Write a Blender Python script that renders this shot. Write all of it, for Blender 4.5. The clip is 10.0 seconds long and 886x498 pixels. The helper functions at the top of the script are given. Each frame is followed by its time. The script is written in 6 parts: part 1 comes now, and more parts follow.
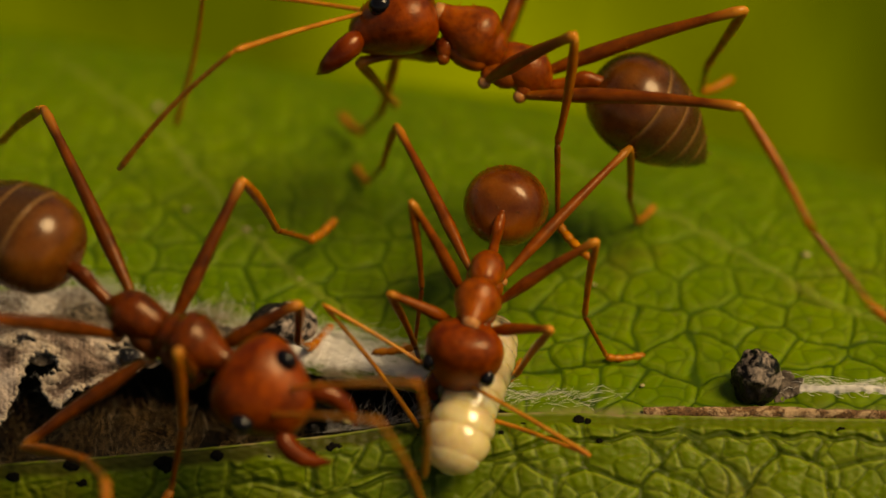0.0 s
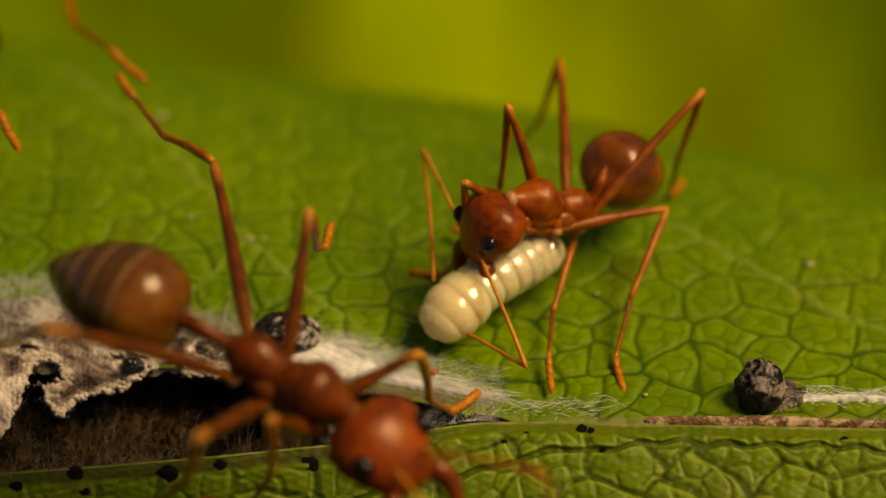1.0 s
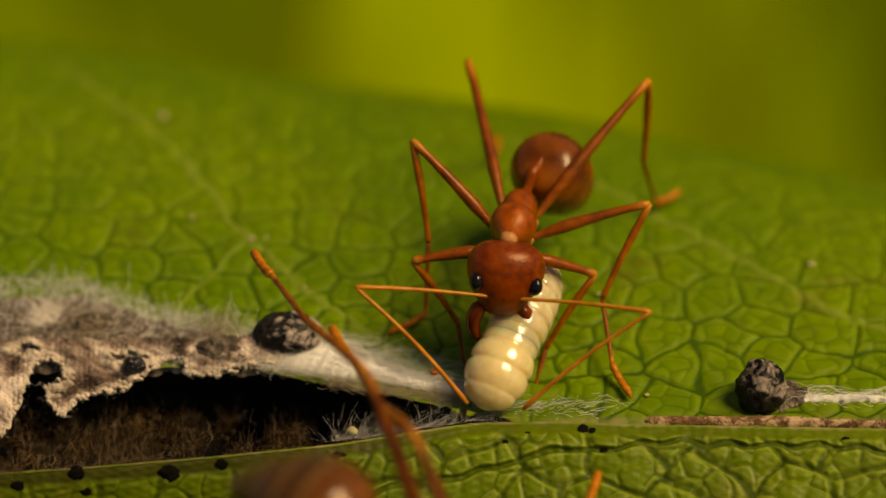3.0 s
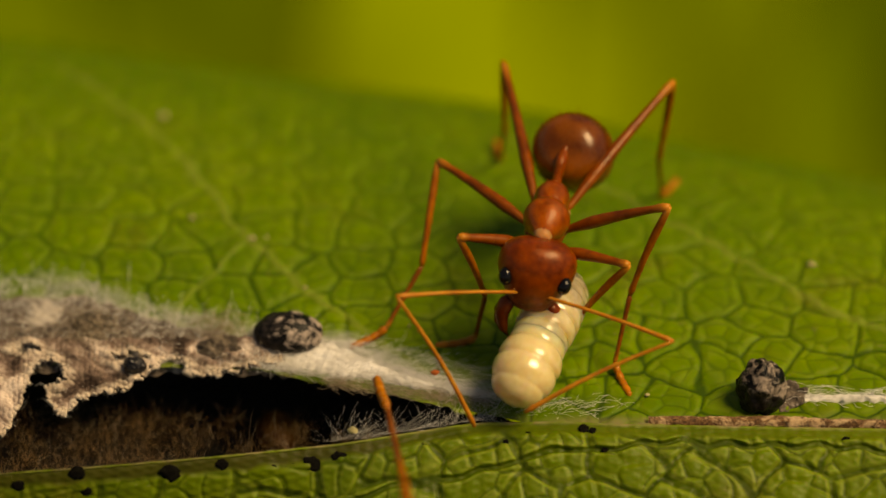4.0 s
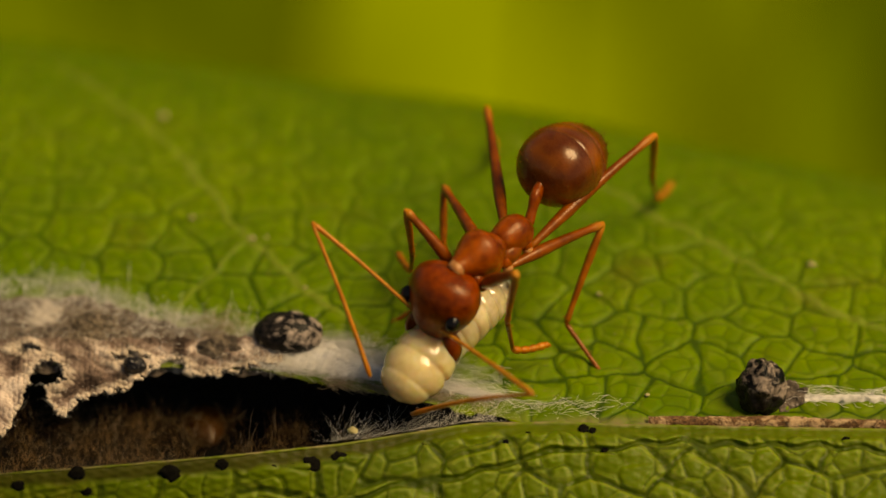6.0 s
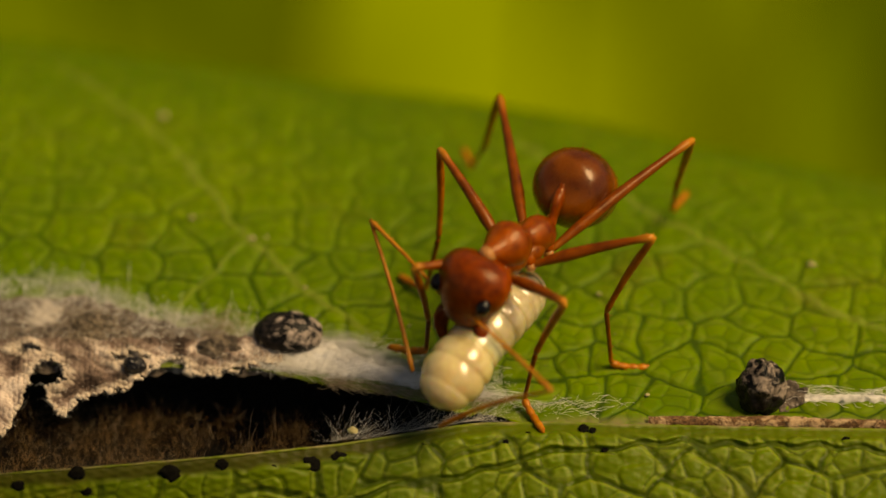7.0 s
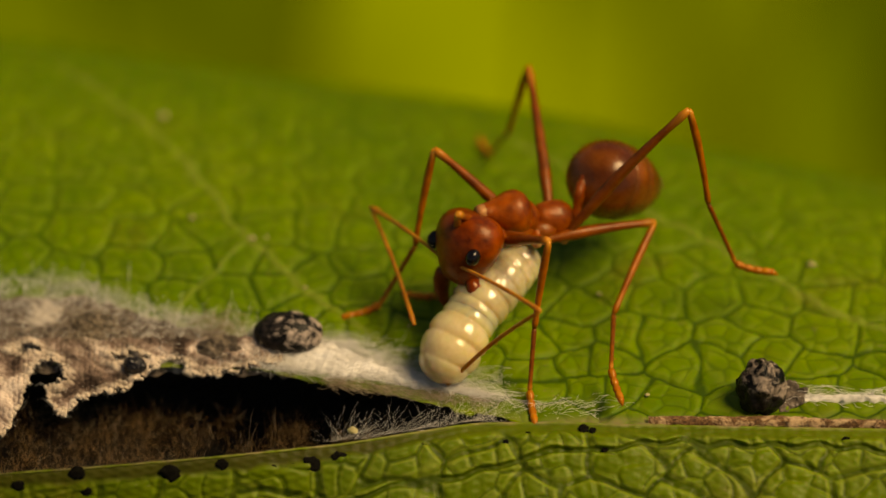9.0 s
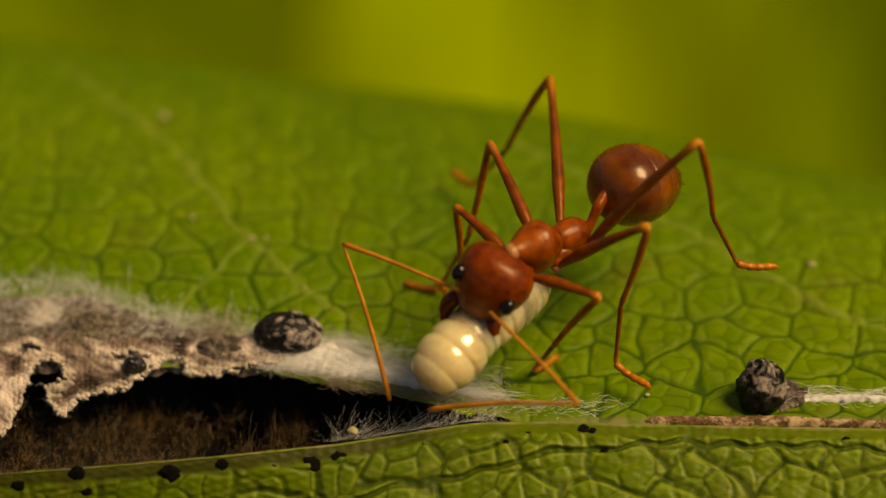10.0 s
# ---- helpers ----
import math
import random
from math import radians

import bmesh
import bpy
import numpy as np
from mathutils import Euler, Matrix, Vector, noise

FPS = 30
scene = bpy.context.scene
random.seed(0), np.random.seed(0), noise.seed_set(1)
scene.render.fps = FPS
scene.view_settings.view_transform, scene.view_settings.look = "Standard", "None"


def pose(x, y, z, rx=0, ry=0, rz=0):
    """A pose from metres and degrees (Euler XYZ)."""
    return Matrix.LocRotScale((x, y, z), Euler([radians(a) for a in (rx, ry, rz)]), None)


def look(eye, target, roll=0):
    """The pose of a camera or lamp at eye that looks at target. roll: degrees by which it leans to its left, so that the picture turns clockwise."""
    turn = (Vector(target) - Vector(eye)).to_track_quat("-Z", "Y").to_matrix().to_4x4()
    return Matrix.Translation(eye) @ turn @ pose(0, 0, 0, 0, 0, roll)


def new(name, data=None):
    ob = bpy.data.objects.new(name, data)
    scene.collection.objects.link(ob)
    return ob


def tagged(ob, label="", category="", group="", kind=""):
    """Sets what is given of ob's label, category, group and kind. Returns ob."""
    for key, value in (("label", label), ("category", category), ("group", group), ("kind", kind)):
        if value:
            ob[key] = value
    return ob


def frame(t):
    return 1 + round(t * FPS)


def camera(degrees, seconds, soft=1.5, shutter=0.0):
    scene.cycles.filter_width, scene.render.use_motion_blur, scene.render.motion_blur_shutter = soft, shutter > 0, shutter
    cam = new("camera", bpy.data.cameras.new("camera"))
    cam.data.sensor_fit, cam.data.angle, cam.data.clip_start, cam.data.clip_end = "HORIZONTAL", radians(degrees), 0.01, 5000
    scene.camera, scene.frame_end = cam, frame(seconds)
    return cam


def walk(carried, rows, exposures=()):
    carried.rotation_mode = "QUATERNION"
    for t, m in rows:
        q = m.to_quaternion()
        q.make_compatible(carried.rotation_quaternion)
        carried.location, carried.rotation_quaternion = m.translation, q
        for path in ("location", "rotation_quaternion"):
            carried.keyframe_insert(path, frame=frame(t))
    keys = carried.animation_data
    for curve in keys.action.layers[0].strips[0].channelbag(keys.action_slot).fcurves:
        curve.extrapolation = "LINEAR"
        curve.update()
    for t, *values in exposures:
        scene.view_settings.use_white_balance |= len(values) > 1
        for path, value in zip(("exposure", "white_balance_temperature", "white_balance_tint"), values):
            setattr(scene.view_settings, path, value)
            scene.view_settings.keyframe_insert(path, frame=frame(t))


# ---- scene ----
# A macro view of red weaver ants on two leaves sewn together with silk. All sizes below are in millimetres.
MM = 0.001
TAU = 2 * math.pi

# ---- camera ----
DIST, DEP = 90.0, radians(40)
EYE = Vector((0, -DIST * math.cos(DEP), DIST * math.sin(DEP)))


def aim(dx, dy):
    """The camera's pose when it aims dx to the right of and dy below the middle of the leaf."""
    target = Vector((dx, -dy * math.sin(DEP), -dy * math.cos(DEP)))
    return look(EYE * MM, target * MM)


cam = camera(12.68, 10.0, soft=1.5, shutter=0.15)
cam.data.dof.use_dof = True
cam.data.dof.focus_distance = 85.6 * MM
cam.data.dof.aperture_fstop = 48.0
walk(cam, [(0.0, aim(0.115, 0.205)), (0.1, aim(0.03, 0.09)), (0.2, aim(0.064, 0.026)), (0.5, aim(0.064, 0.026)),
           (1.0, aim(0.038, 0.0)), (2.0, aim(0.025, 0.0)), (4.0, aim(0.0, 0.0)), (10.0, aim(0.0, 0.0))],
     exposures=((0.0, -0.22, 9700, 10), (0.6, -0.13, 9700, 10), (1.2, -0.06, 9700, 10), (10.0, -0.06, 9700, 10)))

# ---- world and light ----
SUN_ELEV, SUN_AZ = radians(57), radians(102)   # azimuth from +y towards +x
world = bpy.data.worlds.new("sky")
scene.world = world
world.use_nodes = True
sky = world.node_tree.nodes.new("ShaderNodeTexSky")
sky.sky_type = "NISHITA"
sky.sun_disc = False
sky.sun_elevation, sky.sun_rotation = SUN_ELEV, SUN_AZ
world.node_tree.links.new(sky.outputs[0], world.node_tree.nodes["Background"].inputs[0])
world.node_tree.nodes["Background"].inputs[1].default_value = 0.04
sun = new("sun", bpy.data.lights.new("sun", "SUN"))
sun.data.energy, sun.data.angle, sun.data.color = 3.4, radians(28), (1.0, 0.84, 0.60)
sun_dir = Vector((math.sin(SUN_AZ) * math.cos(SUN_ELEV), math.cos(SUN_AZ) * math.cos(SUN_ELEV), math.sin(SUN_ELEV)))
sun.matrix_world = look(sun_dir * 0.5, (0, 0, 0))


# ---- materials ----
class Mat:
    """A node material with a few short-hands."""

    def __init__(self, name):
        self.m = bpy.data.materials.new(name)
        self.m.use_nodes = True
        self.t = self.m.node_tree
        self.b = self.t.nodes["Principled BSDF"]
        self.co = self.n("ShaderNodeTexCoord").outputs["Object"]

    def n(self, kind, **props):
        node = self.t.nodes.new(kind)
        for k, v in props.items():
            setattr(node, k, v)
        return node

    def put(self, sock, value):
        if hasattr(value, "is_output"):
            self.t.links.new(value, sock)
        else:
            sock.default_value = value

    def set(self, **values):
        for k, v in values.items():
            self.put(self.b.inputs[k.replace("_", " ")], v)
        return self

    def noise(self, scale, detail=3.0, rough=0.55, stretch=None, distortion=0.0):
        node = self.n("ShaderNodeTexNoise")
        co = self.co
        if stretch:
            mp = self.n("ShaderNodeMapping")
            mp.inputs["Scale"].default_value = stretch
            self.t.links.new(co, mp.inputs[0])
            co = mp.outputs[0]
        self.t.links.new(co, node.inputs["Vector"])
        node.inputs["Scale"].default_value, node.inputs["Detail"].default_value = scale, detail
        node.inputs["Roughness"].default_value, node.inputs["Distortion"].default_value = rough, distortion
        return node.outputs["Fac"]

    def cells(self, scale, feature="DISTANCE_TO_EDGE"):
        node = self.n("ShaderNodeTexVoronoi", feature=feature)
        self.t.links.new(self.co, node.inputs["Vector"])
        node.inputs["Scale"].default_value = scale
        return node.outputs["Distance"]

    def ramp(self, fac, *stops):
        node = self.n("ShaderNodeValToRGB")
        self.t.links.new(fac, node.inputs[0])
        els = node.color_ramp.elements
        while len(els) < len(stops):
            els.new(0.5)
        for e, (pos, c) in zip(els, stops):
            e.position = pos
            e.color = (*c, 1) if isinstance(c, tuple) else (c, c, c, 1)
        return node.outputs[0]

    def mix(self, fac, a, b, kind="MIX"):
        node = self.n("ShaderNodeMix", data_type="RGBA", blend_type=kind)
        self.put(node.inputs[0], fac)
        self.put(node.inputs[6], (*a, 1) if isinstance(a, tuple) else a)
        self.put(node.inputs[7], (*b, 1) if isinstance(b, tuple) else b)
        return node.outputs[2]

    def attr(self, name):
        return self.n("ShaderNodeAttribute", attribute_name=name).outputs["Fac"]

    def bump(self, height, strength, distance):
        node = self.n("ShaderNodeBump")
        self.t.links.new(height, node.inputs["Height"])
        node.inputs["Strength"].default_value, node.inputs["Distance"].default_value = strength, distance * MM
        self.t.links.new(node.outputs[0], self.b.inputs["Normal"])
        return self


def chitin(name, dark, light, rough, relief, sss=0.0, joint=None):
    """Polished, slightly mottled insect cuticle, paler at the leg joints where joint gives a colour."""
    m = Mat(name)
    big, fine = m.mix(0.35, m.noise(1300, 3), m.noise(5000, 3)), m.noise(16000, 3, 0.7)
    base = m.ramp(big, (0.36, dark), (0.64, light))
    if joint:
        base = m.mix(m.attr("joint"), base, joint)
    m.set(Base_Color=base, Roughness=m.ramp(fine, (0.3, rough * 0.8), (0.7, rough * 1.25)),
          Specular_IOR_Level=0.42, Specular_Tint=(1.0, 0.72, 0.45, 1), Coat_Weight=0.16, Coat_Roughness=0.2, Coat_Tint=(1.0, 0.9, 0.8, 1))
    if sss:
        m.set(Subsurface_Weight=sss, Subsurface_Radius=(1.0, 0.35, 0.1), Subsurface_Scale=0.32 * MM)
    m.bump(m.mix(0.3, fine, big), relief, 0.02)
    return m.m


MAT_RED = chitin("red_cuticle", (0.115, 0.015, 0.001), (0.40, 0.082, 0.006), 0.31, 0.9, 0.24)
MAT_HEAD = chitin("head_cuticle", (0.105, 0.012, 0.001), (0.345, 0.058, 0.004), 0.31, 0.9, 0.22)
MAT_LEG = chitin("leg_cuticle", (0.120, 0.022, 0.002), (0.31, 0.070, 0.005), 0.36, 0.5, 0.12, (0.62, 0.24, 0.03))
MAT_SHIN = chitin("shin_cuticle", (0.21, 0.050, 0.003), (0.48, 0.140, 0.009), 0.36, 0.5, 0.25, (0.66, 0.27, 0.035))
MAT_INSTEP = chitin("instep_cuticle", (0.11, 0.024, 0.003), (0.30, 0.080, 0.006), 0.3, 0.3, 0.15, (0.66, 0.25, 0.03))
MAT_WHIP = chitin("whip_cuticle", (0.38, 0.130, 0.014), (0.66, 0.270, 0.035), 0.36, 0.3, 0.30, (0.62, 0.22, 0.03))
MAT_TOE = chitin("toe_cuticle", (0.32, 0.090, 0.006), (0.70, 0.27, 0.024), 0.34, 0.3, 0.3)
MAT_JAW = chitin("jaw_cuticle", (0.09, 0.011, 0.001), (0.25, 0.040, 0.004), 0.22, 0.2)
# darker red and leg cuticle: the passing ant's shade put into its colour
MAT_RED_SHADED = chitin("shaded_red_cuticle", (0.048, 0.008, 0.001), (0.185, 0.034, 0.003), 0.28, 0.6, 0.18)
MAT_LEG_SHADED = chitin("shaded_leg_cuticle", (0.060, 0.012, 0.001), (0.19, 0.042, 0.003), 0.36, 0.5, 0.1, (0.50, 0.19, 0.03))
MAT_NECK = chitin("pale_joint", (0.40, 0.15, 0.04), (0.60, 0.30, 0.13), 0.4, 0.3, 0.3)


def gaster_material(name, dark, light, deep):
    m = Mat(name)
    band, fine = m.attr("band"), m.noise(9000, 3)
    base = m.ramp(m.noise(900, 2, 0.5), (0.36, dark), (0.66, light))
    base = m.mix(m.ramp(m.noise(4200, 3, 0.6), (0.46, 0.0), (0.7, 0.30)), base, dark)
    base = m.mix(band, base, deep)
    base = m.mix(m.attr("edge"), base, (0.40, 0.20, 0.06))
    m.set(Base_Color=base, Roughness=m.ramp(fine, (0.3, 0.22), (0.7, 0.34)), Specular_IOR_Level=0.4, Specular_Tint=(1.0, 0.8, 0.6, 1), Coat_Weight=0.3, Coat_Roughness=0.12,
          Subsurface_Weight=0.12, Subsurface_Radius=(1.0, 0.4, 0.12), Subsurface_Scale=0.3 * MM)
    m.bump(fine, 0.2, 0.02)
    return m.m


MAT_GASTER = gaster_material("gaster_cuticle", (0.095, 0.019, 0.003), (0.37, 0.098, 0.008), (0.075, 0.018, 0.004))
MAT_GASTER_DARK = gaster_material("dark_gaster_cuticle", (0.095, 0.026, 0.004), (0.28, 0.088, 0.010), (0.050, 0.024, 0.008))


def eye_material():
    m = Mat("compound_eye")
    m.set(Base_Color=(0.006, 0.005, 0.006, 1), Roughness=0.14, Specular_IOR_Level=0.4)
    m.bump(m.cells(28000), 0.25, 0.01)
    return m.m


MAT_EYE = eye_material()


def larva_material():
    """Thin translucent skin over a grainy, cream fat body; the rear end is clearer and shows the dark gut."""
    m = Mat("larva_skin")
    fat = m.ramp(m.mix(0.45, m.noise(1400, 4, 0.6), m.noise(4200, 3)), (0.36, (0.72, 0.56, 0.27)), (0.64, (0.87, 0.72, 0.40)))
    clear = m.ramp(m.noise(2600, 4, 0.65), (0.35, (0.46, 0.38, 0.22)), (0.68, (0.76, 0.66, 0.45)))
    base = m.mix(m.attr("clear"), fat, clear)
    base = m.mix(m.attr("gut"), base, (0.050, 0.042, 0.040))
    m.set(Base_Color=base, Roughness=0.13, Subsurface_Weight=1.0, Subsurface_Radius=(1.0, 0.72, 0.34),
          Subsurface_Scale=0.6 * MM, Coat_Weight=1.0, Coat_Roughness=0.05, Specular_IOR_Level=0.6)
    m.bump(m.mix(0.5, m.noise(2200, 3), m.noise(8000, 2)), 0.12, 0.04)
    return m.m


MAT_LARVA = larva_material()


def leaf_material(name, vein_col, blade_a, blade_b, groove, shine):
    m = Mat(name)
    vein, big = m.attr("vein"), m.noise(160, 4, 0.6)
    mid, fine = m.noise(1500, 4), m.noise(9000, 2)
    blade = m.ramp(big, (0.3, blade_a), (0.7, blade_b))
    blade = m.mix(m.ramp(mid, (0.35, 0.0), (0.75, 0.55)), blade, tuple(c * 0.62 for c in blade_a))
    speck = m.ramp(m.noise(5200, 1), (0.70, 0.0), (0.76, 0.8))
    blade = m.mix(speck, blade, (0.16, 0.20, 0.035))
    stain = m.ramp(m.noise(340, 3, 0.6), (0.60, 0.0), (0.72, 0.5))
    blade = m.mix(stain, blade, (0.11, 0.10, 0.008))
    # pale cell rims: highlights on the bulging cells put into the colour
    col = m.mix(m.attr("rim"), blade, (0.36, 0.42, 0.075))
    # olive margin; shade at its left end is put into this colour
    col = m.mix(m.attr("olive"), col, m.mix(mid, (0.022, 0.026, 0.002), (0.082, 0.088, 0.006)))
    col = m.mix(vein, col, vein_col)
    col = m.mix(m.attr("rib"), col, (0.22, 0.27, 0.045))
    col = m.mix(m.attr("dry"), col, (0.30, 0.24, 0.13))
    m.set(Base_Color=col, Roughness=m.ramp(mid, (0.3, shine), (0.7, shine + 0.2)), Specular_IOR_Level=0.16,
          Subsurface_Weight=0.2, Subsurface_Radius=(0.35, 1.0, 0.08), Subsurface_Scale=0.25 * MM)
    m.bump(m.mix(0.5, mid, fine), groove, 0.03)
    return m.m


MAT_LEAF = leaf_material("leaf_upper", (0.018, 0.052, 0.002), (0.088, 0.180, 0.003), (0.168, 0.262, 0.004), 0.5, 0.45)
MAT_LEAF_LOW = leaf_material("leaf_lower", (0.034, 0.058, 0.002), (0.096, 0.154, 0.005), (0.160, 0.226, 0.008), 0.6, 0.40)


def plain(name, a, b, scale, rough, relief=0.4, depth=0.05):
    m = Mat(name)
    m.set(Base_Color=m.ramp(m.noise(scale, 4, 0.6), (0.3, a), (0.7, b)), Roughness=rough, Specular_IOR_Level=0.1 if rough > 0.85 else 0.4)
    m.bump(m.noise(scale * 5, 3), relief, depth)
    return m.m


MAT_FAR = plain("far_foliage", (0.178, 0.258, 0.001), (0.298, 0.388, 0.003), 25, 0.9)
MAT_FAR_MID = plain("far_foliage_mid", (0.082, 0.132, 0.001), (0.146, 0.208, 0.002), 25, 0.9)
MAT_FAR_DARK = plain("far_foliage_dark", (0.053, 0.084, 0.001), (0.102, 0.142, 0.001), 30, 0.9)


def patchy(name, dark, mid, pale, scale, rough, edge=0.52, relief=1.0, depth=0.1):
    """A dark surface with flaking pale patches and fine grain."""
    m = Mat(name)
    grain, patch = m.noise(scale * 6, 4, 0.65), m.noise(scale, 5, 0.7, distortion=0.6)
    base = m.mix(m.ramp(grain, (0.35, 0.0), (0.7, 1.0)), dark, mid)
    base = m.mix(m.ramp(patch, (edge, 0.0), (edge + 0.1, 1.0)), base, m.mix(grain, mid, pale))
    m.set(Base_Color=base, Roughness=m.ramp(patch, (edge - 0.1, rough), (edge + 0.1, min(1.0, rough + 0.35))))
    m.bump(m.mix(0.35, patch, grain), relief, depth)
    return m.m


def two_toned(name, dark, mid, pale, way, lo, hi):
    """A black husk whose one side is a mottled pinkish grey."""
    m = Mat(name)
    dot = m.n("ShaderNodeVectorMath", operation="DOT_PRODUCT")
    m.t.links.new(m.co, dot.inputs[0])
    dot.inputs[1].default_value = way
    grain, patch = m.noise(9000, 4, 0.65), m.noise(3600, 4, 0.65, distortion=0.5)
    add = m.n("ShaderNodeMath", operation="ADD")
    m.t.links.new(dot.outputs["Value"], add.inputs[0])
    m.t.links.new(patch, add.inputs[1])
    husk = m.mix(m.ramp(grain, (0.4, 0.0), (0.7, 1.0)), dark, mid)
    crust = m.mix(m.ramp(patch, (0.46, 0.0), (0.60, 1.0)), dark, m.mix(grain, mid, pale))
    m.set(Base_Color=m.mix(m.ramp(add.outputs[0], (lo, 0.0), (hi, 1.0)), husk, crust), Roughness=m.ramp(patch, (0.4, 0.30), (0.6, 0.75)), Specular_IOR_Level=0.22)
    m.bump(m.mix(0.4, patch, grain), 0.8, 0.07)
    return m.m


MAT_SEED = two_toned("seed_husk", (0.002, 0.002, 0.002), (0.035, 0.028, 0.026), (0.80, 0.66, 0.58), (800, -350, 250), 0.46, 0.60)
MAT_STUB = two_toned("stub_husk", (0.0015, 0.0015, 0.002), (0.026, 0.022, 0.022), (0.66, 0.53, 0.44), (350, -150, 900), 0.62, 0.84)
MAT_WRAPPED = patchy("wrapped_pellet", (0.012, 0.009, 0.007), (0.075, 0.056, 0.042), (0.36, 0.29, 0.22), 1600, 0.75, 0.46)
MAT_HOLE_LUMP = patchy("dark_pellet", (0.002, 0.002, 0.003), (0.022, 0.019, 0.020), (0.42, 0.34, 0.29), 900, 0.16, 0.53)


def torn_material():
    """Papery silk, stained pinkish brown, with a fluffy cream torn edge."""
    m = Mat("torn_silk")
    grain, patch, fibre = m.noise(7000, 4, 0.65), m.noise(800, 6, 0.72, distortion=0.5), m.noise(2500, 3, 0.6, stretch=(1.0, 0.3, 1.0))
    base = m.ramp(patch, (0.40, (0.035, 0.022, 0.017)), (0.50, (0.21, 0.145, 0.118)), (0.61, (0.74, 0.62, 0.54)))
    base = m.mix(m.ramp(fibre, (0.5, 0.0), (0.72, 0.3)), base, (0.60, 0.48, 0.39))
    base = m.mix(m.ramp(grain, (0.55, 0.0), (0.75, 0.25)), base, (0.05, 0.03, 0.02))
    base = m.mix(m.attr("torn"), base, m.mix(grain, (0.42, 0.30, 0.21), (0.98, 0.88, 0.74)))
    m.set(Base_Color=base, Roughness=0.8, Specular_IOR_Level=0.2)
    m.bump(m.mix(0.5, patch, grain), 1.0, 0.06)
    return m.m


MAT_FLAKE = torn_material()
MAT_FELT_GREY = patchy("grey_felt", (0.045, 0.034, 0.027), (0.21, 0.165, 0.130), (0.82, 0.75, 0.67), 1100, 0.8, 0.53, 1.0, 0.16)
MAT_BARK = patchy("dry_edge", (0.05, 0.022, 0.009), (0.30, 0.15, 0.06), (0.80, 0.60, 0.38), 2600, 0.75, 0.47, 1.0, 0.08)
# near-black albedo: the hollow's shade painted into its floor
MAT_CAVE = patchy("cave_debris_shade", (0.0008, 0.0006, 0.0004), (0.004, 0.0025, 0.0014), (0.022, 0.012, 0.006), 1200, 0.8, 0.58, 1.0, 0.2)
MAT_SILK = plain("silk_felt", (0.72, 0.69, 0.65), (0.97, 0.96, 0.95), 900, 0.75, 0.6, 0.04)
MAT_THREAD = plain("silk_thread", (0.80, 0.77, 0.72), (0.95, 0.94, 0.91), 3000, 0.5)
MAT_THREAD_MID = plain("grey_thread", (0.30, 0.23, 0.15), (0.50, 0.41, 0.29), 3000, 0.55)
MAT_PELLET_PALE = plain("pale_flake", (0.04, 0.036, 0.034), (0.34, 0.29, 0.24), 3000, 0.6, 0.8, 0.05)
MAT_THREAD_DARK = plain("brown_thread", (0.035, 0.017, 0.006), (0.46, 0.27, 0.10), 1500, 0.45)
MAT_SPOT = plain("black_speck", (0.002, 0.002, 0.0015), (0.010, 0.009, 0.006), 6000, 0.9, 0.8, 0.03)
MAT_CRUMB = plain("pale_crumb", (0.34, 0.30, 0.12), (0.52, 0.46, 0.24), 5000, 0.7)
MAT_CRUMB_RED = plain("orange_crumb", (0.55, 0.10, 0.02), (0.62, 0.16, 0.04), 5000, 0.6)


# ---- mesh helpers ----
def part(name, bm, material, parent=None, label="", smooth=True):
    """Links a bmesh, built in millimetres, as one mesh object."""
    me = bpy.data.meshes.new(name)
    for v in bm.verts:
        v.co *= MM
    bm.normal_update()
    bm.to_mesh(me)
    bm.free()
    me.materials.append(material)
    if smooth:
        me.polygons.foreach_set("use_smooth", [True] * len(me.polygons))
    ob = new(name, me)
    if parent:
        ob.parent = parent
    if label:
        tagged(ob, label)
    return ob


def sheet(name, verts, faces, material, attrs=None, parent=None):
    """A mesh from arrays of places in millimetres, with float attributes on its points."""
    me = bpy.data.meshes.new(name)
    me.from_pydata((np.asarray(verts) * MM).tolist(), [], faces)
    for key, values in (attrs or {}).items():
        me.attributes.new(key, "FLOAT", "POINT").data.foreach_set("value", np.asarray(values, dtype=np.float32).ravel())
    me.polygons.foreach_set("use_smooth", [True] * len(me.polygons))
    me.materials.append(material)
    ob = new(name, me)
    if parent:
        ob.parent = parent
    return ob


def rings(bm, stations, n=16, caps=True):
    """Skins closed rings: stations of (centre, axis_u, axis_v)."""
    loops = []
    for c, u, v in stations:
        loops.append([bm.verts.new(Vector(c) + Vector(u) * math.cos(TAU * i / n) + Vector(v) * math.sin(TAU * i / n)) for i in range(n)])
    for a, b in zip(loops, loops[1:]):
        for i in range(n):
            bm.faces.new((a[i], a[(i + 1) % n], b[(i + 1) % n], b[i]))
    if caps:
        bm.faces.new(loops[0][::-1])
        bm.faces.new(loops[-1])
    return loops


def lathe(profile, n=18, k=1.0):
    """A body along y: rows of (y, half_width, half_height, z)."""
    bm = bmesh.new()
    rings(bm, [((0, y * k, z * k), (rx * k, 0, 0), (0, 0, rz * k)) for y, rx, rz, z in profile], n)
    bmesh.ops.recalc_face_normals(bm, faces=bm.faces)
    return bm


